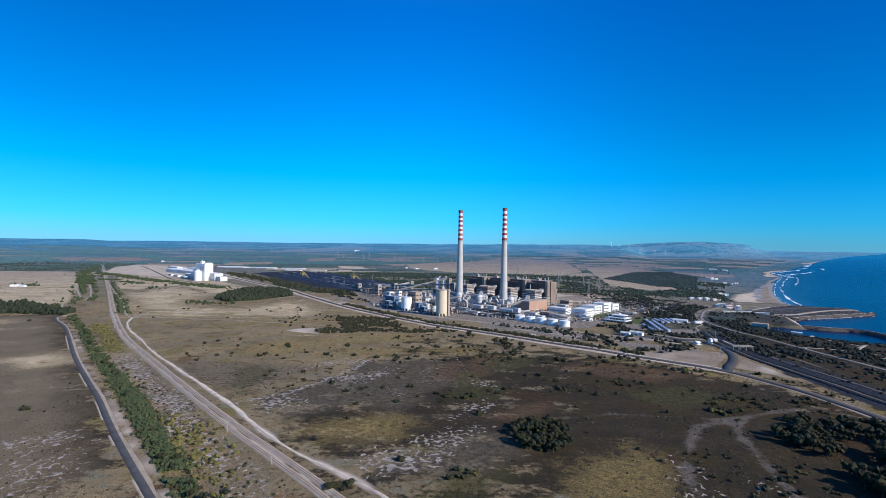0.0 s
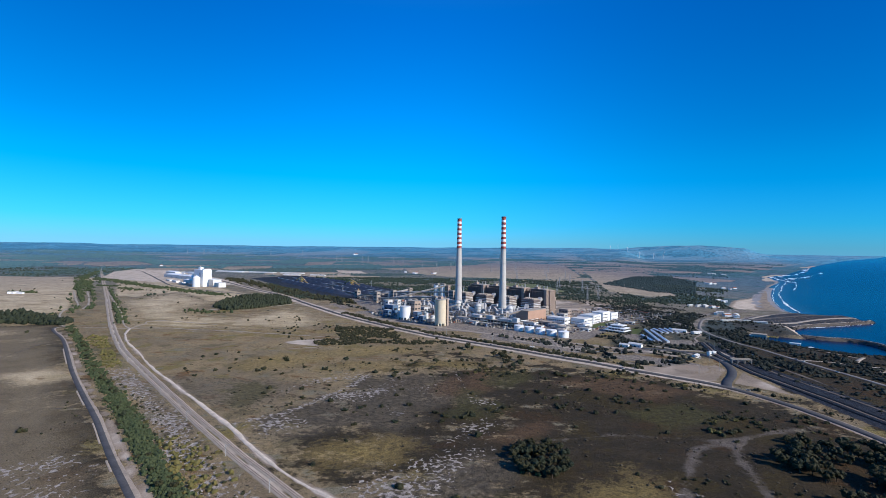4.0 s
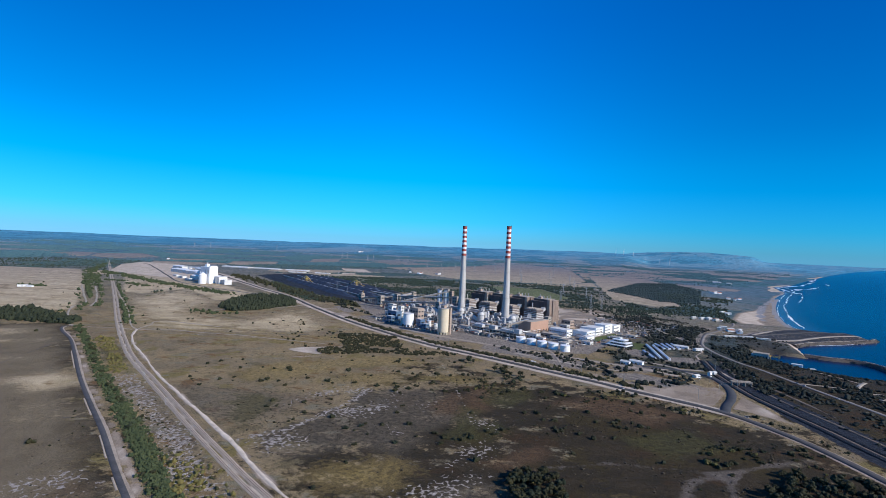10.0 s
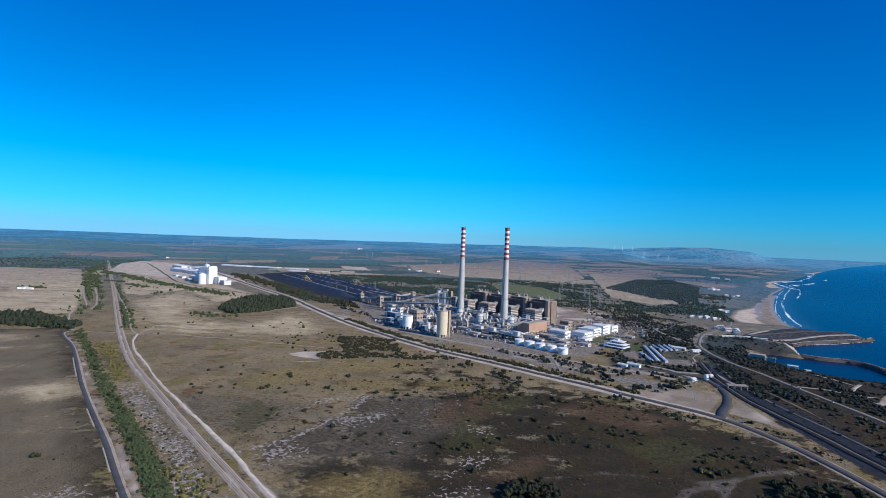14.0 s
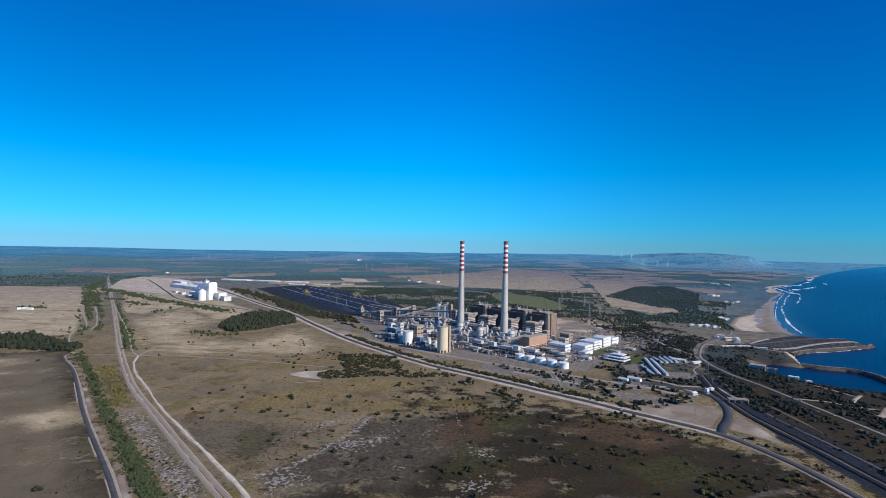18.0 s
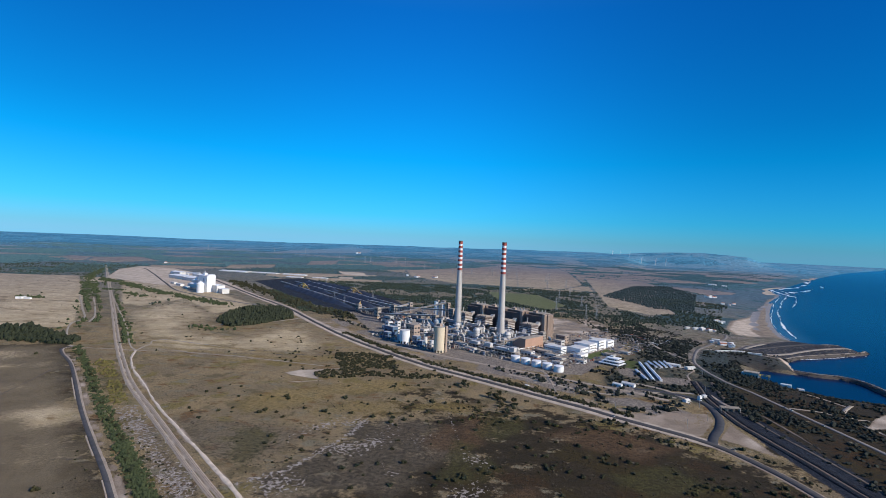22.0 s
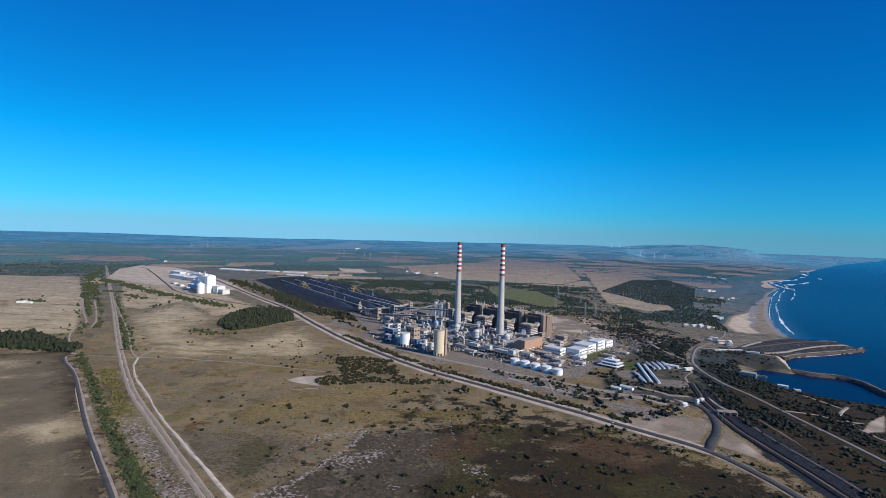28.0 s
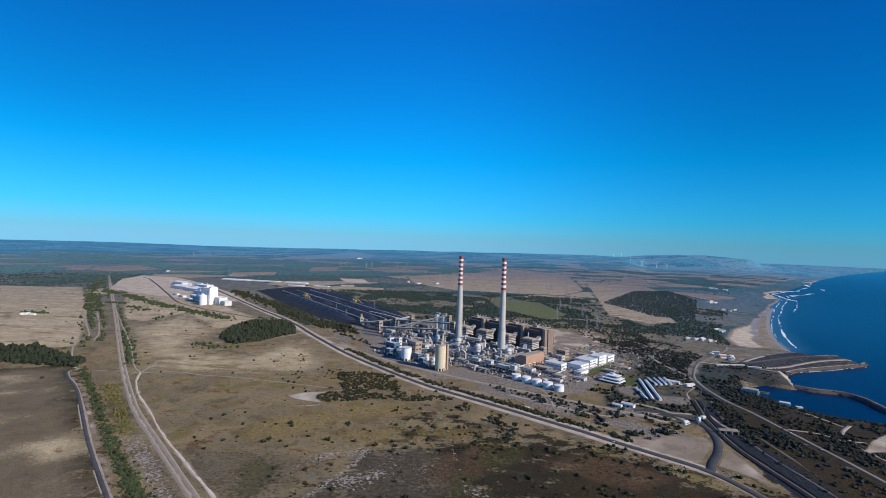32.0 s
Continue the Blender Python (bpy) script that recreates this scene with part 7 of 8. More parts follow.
# surf along the beach and the rocks, and the wet sand of the tidal flat
def surf(name, pts, w, shift, seed, gap=7, calm=0.15):
    """A broken, winding line of foam; the water between its pieces stays open."""
    line = smooth_line(pts, gap)
    nr = normals_of(line)
    rng = np.random.RandomState(seed)
    soft = lambda n: np.convolve(rng.randn(len(line) + n - 1), np.ones(n) / n, "valid") * math.sqrt(n)
    width = w * (soft(5) * 0.42 + soft(17) * 0.50 + 0.42 - calm)
    c = shift + soft(13) * w * 0.45 + soft(41) * w * 0.6
    v, f = [], []
    for i, ((x, y), (a, b)) in enumerate(zip(line, nr)):
        k = max(0.0, width[i]) + 0.02
        for s, z in ((-0.5, 0.15), (0.1, 0.45), (0.5, 0.15)):
            v.append((x + a * (c[i] + s * k), y + b * (c[i] + s * k), SEA + z))
        if i and width[i] + width[i - 1] > 0:
            f += [(3 * i - 3, 3 * i - 2, 3 * i + 1, 3 * i), (3 * i - 2, 3 * i - 1, 3 * i + 2, 3 * i + 1)]
    v = np.array(v)
    x, y, z, _ = far(v[:, 0], v[:, 1], v[:, 2])
    ob = sheet(name, np.stack([x, y, z], -1), np.array(f), foam_m)
    return tagged(ob, "broken line of white surf off the beach", "surf", kind="structure")


SHORE = COAST[22:33]
surf("surf_1", SHORE, 2.2, 5, 1, calm=0.15)
surf("surf_2", SHORE[1:], 4.2, 32, 2, calm=-0.35)
surf("surf_3", SHORE[6:], 6, 80, 4, 12, calm=0.35)
surf("surf_4", COAST[30:36], 22, 40, 5, 22, calm=0.0)
surf("surf_5", COAST[31:35], 26, 150, 6, 26, calm=0.35)
surf("surf_6", [(1012, 1210), (939, 1186), (880, 1162), (800, 1128)], 3, 4, 7, 5, calm=0.1)
surf("surf_7", [(800, 735), (772, 800), (764, 855), (772, 900)], 3, 14, 8, 5, calm=0.1)

# ---- trees and scrub ----
def blob_mesh(bm, x, y, z, r, squash, rng, sub=1, jag=0.28):
    g = bmesh.ops.create_icosphere(bm, subdivisions=sub, radius=1.0)
    for v in g["verts"]:
        k = r * (1 + rng.uniform(-jag, jag))
        v.co = Vector((x + v.co.x * k, y + v.co.y * k, z + v.co.z * k * squash))


def crown(name, rng, r, h, z0, mat, parent, blobs=11, leaves=260):
    """A ragged crown: lumps of foliage with loose leaf clumps standing off them."""
    bm = bmesh.new()
    spots = []
    for k in range(blobs):
        a, d = rng.uniform(0, math.tau), r * 0.62 * math.sqrt(rng.random())
        zz = z0 + h * (0.30 + 0.55 * rng.random() * (1 - 0.5 * d / r))
        rr = r * rng.uniform(0.26, 0.46)
        blob_mesh(bm, d * math.cos(a), d * math.sin(a), zz, rr, min(1.0, 0.75 * h / r), rng, 1)
        spots.append((d * math.cos(a), d * math.sin(a), zz, rr))
    for k in range(leaves):
        x, y, z, rr = rng.choice(spots)
        n = Vector((rng.gauss(0, 1), rng.gauss(0, 1), rng.gauss(0.2, 0.8))).normalized()
        c = Vector((x, y, z)) + n * rr * rng.uniform(0.85, 1.25)
        s = r * rng.uniform(0.05, 0.12)
        a = n.orthogonal().normalized()
        b = n.cross(a)
        t = Vector((rng.gauss(0, 0.5), rng.gauss(0, 0.5), rng.gauss(0, 0.5)))
        bm.faces.new([bm.verts.new(c + a * s + t * s), bm.verts.new(c + b * s * 1.2), bm.verts.new(c - a * s - t * s), bm.verts.new(c - b * s)])
    for v in bm.verts:
        v.co.z = max(v.co.z, z0 - 0.1)
    return part(name, bm, mat, parent)


def make_tree(seed, r, h, trunk, mat, name, label, category, group):
    rng = random.Random(seed)
    t = thing(name, (0, 0, -400), 0, label, category, group)
    bm = bmesh.new()
    cyl(bm, 0, 0, -0.5, 0.09 * r, trunk + h * 0.5, 8, 0.05 * r)
    for k in range(4):
        a = k * math.tau / 4 + rng.random()
        beam(bm, (0, 0, trunk * 0.8), (r * 0.5 * math.cos(a), r * 0.5 * math.sin(a), trunk + h * rng.uniform(0.35, 0.6)), 0.05 * r)
    part("trunk", bm, bark_m, t)
    crown("crown", rng, r, h, trunk, mat, t)
    return t


def make_bush(seed, r, h, mat, name, label, category, group):
    rng = random.Random(seed)
    t = thing(name, (0, 0, -400), 0, label, category, group)
    crown("foliage", rng, r, h, -0.3, mat, t, blobs=8, leaves=130)
    bm = bmesh.new()
    for k in range(3):
        a = k * 2.1 + rng.random()
        beam(bm, (0, 0, -0.4), (r * 0.35 * math.cos(a), r * 0.35 * math.sin(a), h * 0.5), 0.12)
    part("stems", bm, bark_m, t)
    return t


TREES = [make_tree(10 + k, 4.2, 5.2, 2.2, (scrub_m, pine_m, scrub_m)[k], "tree", ("dark green round-crowned tree on the heath", "dark pine with a dense crown", "tall grey-green shrubby tree")[k], "tree", "trees on the heath") for k in range(3)]
BUSHES = [make_bush(30 + k, 2.4, 2.2, (scrub_m, scrub_m, pine_m, broom_m)[k], "bush", ("low dark green bush on dry heath", "ragged olive-green bush on dry heath", "dense dark bush on dry heath", "yellowing green shrub by the railway")[k], "bush", "bushes on the heath") for k in range(4)]
used = set()


def put(proto, x, y, size, turn, tall=1.0):
    px, py, pz, k = ground_at(x, y)
    m = pose(px, py, pz, 0, 0, turn)
    if proto.name not in used:
        used.add(proto.name)
        ob = proto
        ob.matrix_basis = m
    else:
        ob = copy_thing(proto, m)
    ob.scale = (size * k, size * k, size * k * tall)
    return ob


prng = random.Random(77)


def cluster(kind, x, y, rx, ry, n, lo, hi, tall=1.0):
    for _ in range(n):
        a, d = prng.uniform(0, math.tau), math.sqrt(prng.random())
        put(prng.choice(kind), x + rx * d * math.cos(a), y + ry * d * math.sin(a), prng.uniform(lo, hi), prng.uniform(0, 360), tall)


cluster(TREES, 62, 358, 21, 27, 62, 0.6, 1.2, 0.9)          # the big thicket on the heath
cluster(BUSHES, 62, 350, 18, 26, 16, 0.8, 1.5)
cluster(TREES, 242, 352, 17, 20, 22, 0.9, 1.4)
cluster(TREES, 272, 385, 17, 26, 22, 0.6, 1.1)
cluster(TREES, 246, 292, 16, 20, 20, 1.0, 1.6)
cluster(TREES, 284, 315, 18, 30, 26, 1.0, 1.6)
cluster(TREES, 262, 262, 26, 22, 30, 1.2, 1.9)
cluster(TREES, 304, 352, 16, 42, 34, 0.8, 1.5)
cluster(BUSHES, 222, 420, 14, 6, 9, 1.0, 1.9)
cluster(BUSHES, 250, 440, 40, 16, 22, 0.7, 1.5)
cluster(BUSHES, 310, 420, 18, 40, 16, 0.7, 1.6)
cluster(BUSHES[:3], 165, 300, 22, 45, 22, 0.5, 0.9)
cluster(BUSHES, 200, 290, 20, 40, 18, 0.5, 1.1)
cluster(BUSHES, 262, 560, 12, 5, 5, 1.0, 1.8)
cluster(BUSHES, 130, 592, 14, 8, 6, 0.9, 1.7)
cluster(BUSHES, 6, 296, 10, 8, 8, 0.6, 1.3)
cluster(BUSHES + TREES, 24, 744, 14, 16, 9, 0.6, 1.2)       # clumps between the heath and the main road
cluster(BUSHES + TREES, 66, 695, 12, 22, 14, 0.6, 1.2)
cluster(BUSHES + TREES, 80, 655, 14, 30, 16, 0.6, 1.1)
cluster(BUSHES, 38, 605, 14, 16, 10, 0.7, 1.3)
cluster(BUSHES, -70, 720, 30, 14, 14, 0.5, 1.0)
cluster(BUSHES, -60, 277, 9, 6, 8, 0.8, 1.5)
cluster(BUSHES, 30, 258, 40, 10, 8, 0.6, 1.2)
put(BUSHES[0], -334, 387, 1.7, 40)
for x, y, s in ((-229, 587, 1.6), (-216, 649, 2.0), (-67, 574, 1.8), (-84, 460, 1.2), (-96, 452, 1.4), (-120, 600, 1.5), (-180, 610, 1.3), (-40, 470, 1.5), (-52, 585, 1.6), (10, 440, 1.6), (16, 452, 1.4), (120, 470, 1.2), (90, 520, 1.5), (-290, 560, 1.3),
                (-212, 641, 1.5), (-140, 657, 1.8), (-225, 595, 1.7), (-209, 590, 1.2), (-197, 576, 1.2), (-153, 602, 1.9), (-131, 533, 0.9), (-114, 640, 0.9), (-105, 635, 1.0), (-91, 591, 1.6), (-71, 604, 1.4), (-66, 591, 1.6),
                (-60, 567, 1.0), (-53, 627, 1.4), (-81, 466, 0.9), (-55, 501, 1.1), (-48, 426, 1.3), (-81, 416, 1.2), (-14, 451, 1.2), (-6, 443, 1.5), (-8, 429, 1.2), (33, 563, 1.3), (18, 446, 1.4), (34, 464, 1.3)):
    put(prng.choice(BUSHES[:3]), x, y, s, prng.uniform(0, 360))
HEDGE = [(-680, 873), (-530, 706), (-410, 570), (-326, 479), (-266, 413), (-215, 353), (-175, 309), (-142, 274), (-105, 236)]
for x, y in smooth_line(HEDGE, 9.5):
    put(prng.choice(TREES + BUSHES), x + prng.uniform(-3, 3), y + prng.uniform(-4, 4), prng.uniform(0.45, 0.8), prng.uniform(0, 360), 0.9)
for x, y in smooth_line(HEDGE[2:], 13):
    put(prng.choice(BUSHES), x + prng.uniform(4, 16), y + prng.uniform(-4, 4), prng.uniform(0.5, 1.3), prng.uniform(0, 360))


# scrub past counting: joined sheets of small ragged clumps
def ico(sub):
    bm = bmesh.new()
    bmesh.ops.create_icosphere(bm, subdivisions=sub, radius=1.0)
    v = np.array([q.co[:] for q in bm.verts])
    f = np.array([[q.index for q in p.verts] for p in bm.faces])
    bm.free()
    return v, f


ICO1, ICO2 = ico(1), ico(2)


def stuff(name, xy, r, squash, mat, label, category, seed, fine=False, jag=0.35, lumps=2):
    """One object of many ragged clumps, each of a few lumps, standing on the ground at xy with radii r."""
    rng = np.random.RandomState(seed)
    V, Fc = ICO2 if fine else ICO1
    n = len(xy)
    if n == 0:
        return None
    allv, allf = [], []
    zg = height(xy[:, 0], xy[:, 1])
    for L in range(lumps):
        off = rng.randn(n, 2) * r[:, None] * (0.0 if L == 0 else 0.6)
        rr = r * (rng.uniform(0.75, 1.1, n) if L == 0 else rng.uniform(0.4, 0.8, n))
        sq = squash * rng.uniform(0.75, 1.3, n)
        k = 1 + rng.uniform(-jag, jag, (n, len(V)))
        p = V[None] * (rr[:, None] * k)[..., None]
        p[..., 2] *= sq[:, None]
        p[..., 0] += (xy[:, 0] + off[:, 0])[:, None]
        p[..., 1] += (xy[:, 1] + off[:, 1])[:, None]
        p[..., 2] += (zg + rr * sq * 0.55)[:, None]
        x, y, z, _ = far(p[..., 0], p[..., 1], p[..., 2])
        allf.append((Fc[None] + (np.arange(n) * len(V))[:, None, None] + L * n * len(V)).reshape(-1, 3))
        allv.append(np.stack([x, y, z], -1).reshape(-1, 3))
    ob = sheet(name, np.concatenate(allv), np.concatenate(allf), mat)
    ob.data.polygons.foreach_set("use_smooth", np.full(len(ob.data.polygons), lumps == 1))
    return tagged(ob, label, category, kind="stuff")


srng = np.random.RandomState(5)


def sow(n, box4, keep):
    x0, y0, x1, y1 = box4
    p = np.stack([srng.uniform(x0, x1, n), srng.uniform(y0, y1, n)], 1)
    return p[keep(p[:, 0], p[:, 1]) > srng.rand(n)]


def road_free(x, y, lines, gap):
    ok = np.ones(len(x), bool)
    for pts in lines:
        ok &= line_distance(x, y, pts) > gap
    return ok


WAYS = [HIGHWAY, LEFT_ROAD, SAND_TRACK, RAILWAY, JUNCTION]
YARDS = lambda x, y: inside(x, y, PLANT_YARD) | inside(x, y, COAL_YARD)
SANDY = lambda x, y: sum(inside(x, y, p) for p in SAND).astype(bool)

# small heath bushes, thicker towards the main road
p = sow(13000, (-330, 250, 360, 800), lambda x, y: (0.25 + 0.75 * np.clip((x * 0.75 + y * 0.66 - 250) / 260, 0, 1)) * np.clip(0.03 + 0.20 * (waves(x * 0.6 + y * 0.3, y * 1.5, 60, 21) > 0.3) + 0.30 * (y > 440) * (waves(x * 0.6, y * 1.6, 80, 22) > 0.15), 0, 1))
p = p[road_free(p[:, 0], p[:, 1], WAYS, 13) & ~SANDY(p[:, 0], p[:, 1])]
p = p[(p[:, 0] * 0.75 + p[:, 1] * 0.66) < 612]
stuff("heath_scrub", p, 0.5 + 2.3 * srng.rand(len(p)) ** 2.4, 0.8, scrub_m, "countless small dark bushes dotted over the dry heath", "scrub", 1, fine=True)
p = sow(9000, (-330, 240, 360, 640), lambda x, y: 0.25 + 0.6 * (waves(x, y, 45, 23) > 0.1))
p = p[road_free(p[:, 0], p[:, 1], WAYS, 10) & ~SANDY(p[:, 0], p[:, 1])]
stuff("dry_heather", p, 0.3 + 0.8 * srng.rand(len(p)) ** 2, 0.6, dry_m, "low brown heather tufts over the heath", "heather", 2, lumps=1)
# thickets along the far end of the heath, before the road
THICKET = [(-221, 918), (-169, 929), (-102, 905), (-93, 837), (-68, 792), (-14, 800), (8, 780), (-49, 765), (-120, 772), (-178, 747), (-209, 746), (-216, 771), (-186, 817)]
p = sow(5200, (-330, 690, 20, 940), lambda x, y: np.where(inside(x, y, THICKET), 0.9 * (waves(x, y, 26, 24) > -0.45), 0.02))
p = p[road_free(p[:, 0], p[:, 1], WAYS, 14) & ~SANDY(p[:, 0], p[:, 1])]
p = p[((p[:, 0] * 0.75 + p[:, 1] * 0.66) < 606) & ((p[:, 0] * 0.75 + p[:, 1] * 0.66) > 330)]
stuff("roadside_thicket", p, srng.uniform(0.9, 2.4, len(p)), 0.85, scrub_m, "dark green thicket beside the main road", "scrub", 3, fine=True)
# scrub between the road and the power station, and round the offices
def belt(x, y):
    s = x * 0.75 + y * 0.66
    return np.where((s > 622) & (s < 690), 0.75, 0) * (waves(x, y, 50, 25) > -0.35) + np.where((s >= 690) & (x > 230), 0.85, 0) * (waves(x, y, 60, 26) > -0.25)


p = sow(15000, (-480, 640, 560, 1500), belt)
ok = road_free(p[:, 0], p[:, 1], WAYS + [COAL_LINE, COAST_ROAD], 12) & road_free(p[:, 0], p[:, 1], SHORE_TRACKS, 5) & ~SANDY(p[:, 0], p[:, 1]) & ~inside(p[:, 0], p[:, 1], PLANT_YARD) & (inland(p[:, 0], p[:, 1]) > 25)
uu, vv = (p[:, 0] - 62) * 0.737 - (p[:, 1] - 1159) * 0.676, (p[:, 0] - 62) * 0.676 + (p[:, 1] - 1159) * 0.737
ok &= ~((uu > 300) & (uu < 450) & (vv > -60) & (vv < 120) & (srng.rand(len(p)) < 0.85))
ok &= ~inside(p[:, 0], p[:, 1], REAR_YARD) | (srng.rand(len(p)) < 0.12)
p = p[ok]
stuff("station_scrub", p, srng.uniform(1.6, 3.6, len(p)), 0.9, shade_m, "dark scrub and small trees round the power station", "scrub", 4)
# scrub on the seaward side
p = sow(30000, (395, 250, 780, 1400), lambda x, y: np.where(waves(x, y, 42, 27) + 0.4 * waves(x, y, 15, 28) > 0.0, 0.98, 0.10))
p = p[road_free(p[:, 0], p[:, 1], [COAL_LINE, COAST_ROAD, JUNCTION], 14) & road_free(p[:, 0], p[:, 1], SHORE_TRACKS, 5) & (inland(p[:, 0], p[:, 1]) > 18) & ~SANDY(p[:, 0], p[:, 1])]
p = p[(p[:, 1] < 1130) | (p[:, 0] < 600)]
stuff("coastal_scrub", p, 0.6 + 2.3 * srng.rand(len(p)) ** 1.6, 0.7, shade_m, "dark coastal scrub between the road and the harbour", "scrub", 5)
# pine woods
WOODS = [[(-576, 1185), (-610, 1303), (-600, 1426), (-507, 1447), (-443, 1357), (-420, 1280), (-470, 1170), (-517, 1120)],
         [(-1100, 1050), (-961, 1012), (-897, 1024), (-783, 959), (-717, 925), (-695, 878), (-796, 887), (-900, 900), (-1100, 950)]]
for k, w in enumerate(WOODS):
    xs_, ys_ = [q[0] for q in w], [q[1] for q in w]
    p = sow(2400, (min(xs_), min(ys_), max(xs_), max(ys_)), lambda x, y: inside(x, y, w) * 0.9)
    stuff("pine_wood", p, srng.uniform(2.4, 4.6, len(p)), 1.35, pine_m, "dense dark pine wood at the edge of the fields", "wood", 6 + k)
# trees along the railway, field edges and farm tracks
def along(lines, n, spread, seed):
    rng = np.random.RandomState(seed)
    out = []
    for pts in lines:
        ln = smooth_line(pts, 6)
        out.append(ln[rng.randint(0, len(ln), n)] + rng.randn(n, 2) * spread)
    return np.concatenate(out)


p = along([[(-1900, 2640), (-1627, 2164), (-1212, 1585), (-960, 1251), (-867, 1114), (-811, 1018)]], 1000, 9, 31)
p = np.concatenate([p, along([[(-1480, 2000), (-1400, 1876), (-1020, 1381), (-814, 1089)]], 420, 6, 38)])
p = p[road_free(p[:, 0], p[:, 1], [RAILWAY] + [q[0] for q in SAND_LANES[1:4]], 8) & (waves(p[:, 0], p[:, 1], 40, 85) > -0.45)]
p2 = along([[(-1510, 2080), (-1137, 1607), (-879, 1270), (-732, 1076), (-612, 912)]], 800, 4.5, 32)
p2 = p2[road_free(p2[:, 0], p2[:, 1], [RAILWAY], 10) & road_free(p2[:, 0], p2[:, 1], [SAND_LANES[1][0]], 3) & (waves(p2[:, 0], p2[:, 1], 50, 86) > -0.5)]
ph_ = along([HEDGE, HEDGE[3:]], 1900, 3.6, 33)
ph_ = ph_[road_free(ph_[:, 0], ph_[:, 1], [RAILWAY, LEFT_ROAD, SAND_TRACK], 8.5) & (waves(ph_[:, 0], ph_[:, 1], 26, 43) > -0.75)]
stuff("hedge_thicket", ph_, srng.uniform(0.6, 1.6, len(ph_)), 1.0, green_m, "dense dark green hedge between the road and the railway", "hedge", 16, fine=True)
p4 = along([[(-1473, 2030), (-1328, 1934), (-1151, 1785), (-958, 1637), (-790, 1536), (-674, 1442)]], 1000, 12, 34)
p4 = p4[(waves(p4[:, 0], p4[:, 1], 45, 87) > -0.4) & road_free(p4[:, 0], p4[:, 1], [SAND_LANES[5][0]], 12)]
p5 = np.concatenate([along([[(-1300, 1432), (-1235, 1440)]], 60, 7, 35), along([[(-1120, 1630), (-990, 1560)], [(-1230, 1700), (-1160, 1690)]], 45, 9, 39), along([[(-600, 1110), (-500, 1082)]], 36, 9, 40)])
p = np.concatenate([p, p2, p4, p5])
stuff("hedgerow_trees", p, srng.uniform(1.4, 4.2, len(p)), 1.0, green_m, "green hedgerow trees along the railway and farm tracks", "trees", 8)
p = sow(4200, (-600, 520, -330, 800), lambda x, y: 0.9 * (line_distance(x, y, [(-560, 772), (-480, 705), (-408, 608)]) < 19) * (waves(x, y, 24, 84) > -0.5))
p = p[road_free(p[:, 0], p[:, 1], [RAILWAY, LEFT_ROAD], 12)]
p = np.concatenate([p, along([[(-222, 388), (-185, 350), (-150, 305)], [(-190, 340), (-150, 300), (-120, 262)]], 70, 8, 36)])
stuff("yellow_shrubs", p, srng.uniform(0.9, 2.1, len(p)), 0.8, broom_m, "yellowing shrubs between the road and the railway", "shrubs", 9)
p = sow(900, (-360, 240, -60, 520), lambda x, y: 0.9 * (line_distance(x, y, [(-330, 470), (-230, 370), (-110, 250)]) < 30))
p = p[road_free(p[:, 0], p[:, 1], [RAILWAY, LEFT_ROAD, SAND_TRACK], 9)]
stuff("railside_scrub", p, srng.uniform(0.5, 1.5, len(p)), 0.8, scrub_m, "low scrub on sandy ground beside the railway", "scrub", 10)
# belt round the coal yard and the broken scrubland behind the station
p = along([[(-1000, 2200), (-660, 1790), (-450, 1500), (-330, 1400), (-210, 1290), (-150, 1180)]], 900, 17, 41)
p = p[~YARDS(p[:, 0], p[:, 1]) & road_free(p[:, 0], p[:, 1], [HIGHWAY], 18)]
stuff("yard_edge_trees", p, srng.uniform(2.2, 4.6, len(p)), 1.1, scrub_m, "belt of dark trees along the coal yard", "trees", 11)
TAN = lambda x, y: sum(inside(x, y, q) for q in TAN_FIELDS).astype(bool)
GREEN = lambda x, y: inside(x, y, GREEN_SWARDS[0])


p = sow(52000, (-900, 1400, 1500, 2700), outback)
p = p[~inside(p[:, 0], p[:, 1], REAR_YARD)]
p = p[~YARDS(p[:, 0], p[:, 1]) & ~TAN(p[:, 0], p[:, 1]) & ~GREEN(p[:, 0], p[:, 1]) & (inland(p[:, 0], p[:, 1]) > 150) & road_free(p[:, 0], p[:, 1], [HIGHWAY], 20) & (np.hypot(p[:, 0], p[:, 1]) < 2500)]
p = p[~inside(p[:, 0], p[:, 1], [(-1900, 2900), (-1200, 2900), (-600, 1650), (-560, 1500), (-900, 1500)]) & ~SANDY(p[:, 0], p[:, 1])]
q = sow(9000, (-2700, 1850, -1150, 3100), lambda x, y: 0.9 * inside(x, y, [(-1817, 1916), (-1778, 2058), (-1726, 2179), (-1560, 2120), (-1500, 2080), (-1667, 2477), (-1900, 2960), (-2150, 3050), (-2500, 2800), (-2400, 2300)]) * (waves(x, y, 120, 97) > -0.45))
q = q[~TAN(q[:, 0], q[:, 1]) & ~SANDY(q[:, 0], q[:, 1]) & road_free(q[:, 0], q[:, 1], [RAILWAY], 14)]
p = np.concatenate([p, q])
stuff("scrubland_trees", p, 1.3 + 2.8 * srng.rand(len(p)) ** 1.6, 0.9, mid_wood_m, "broken scrub and small trees behind the power station", "trees", 12, lumps=1)
p = sow(14000, (650, 1700, 1350, 3100), lambda x, y: inside(x, y, [(691, 2286), (1091, 3000), (1332, 3088), (1262, 2582), (900, 1850), (770, 1900)]) * 0.95)
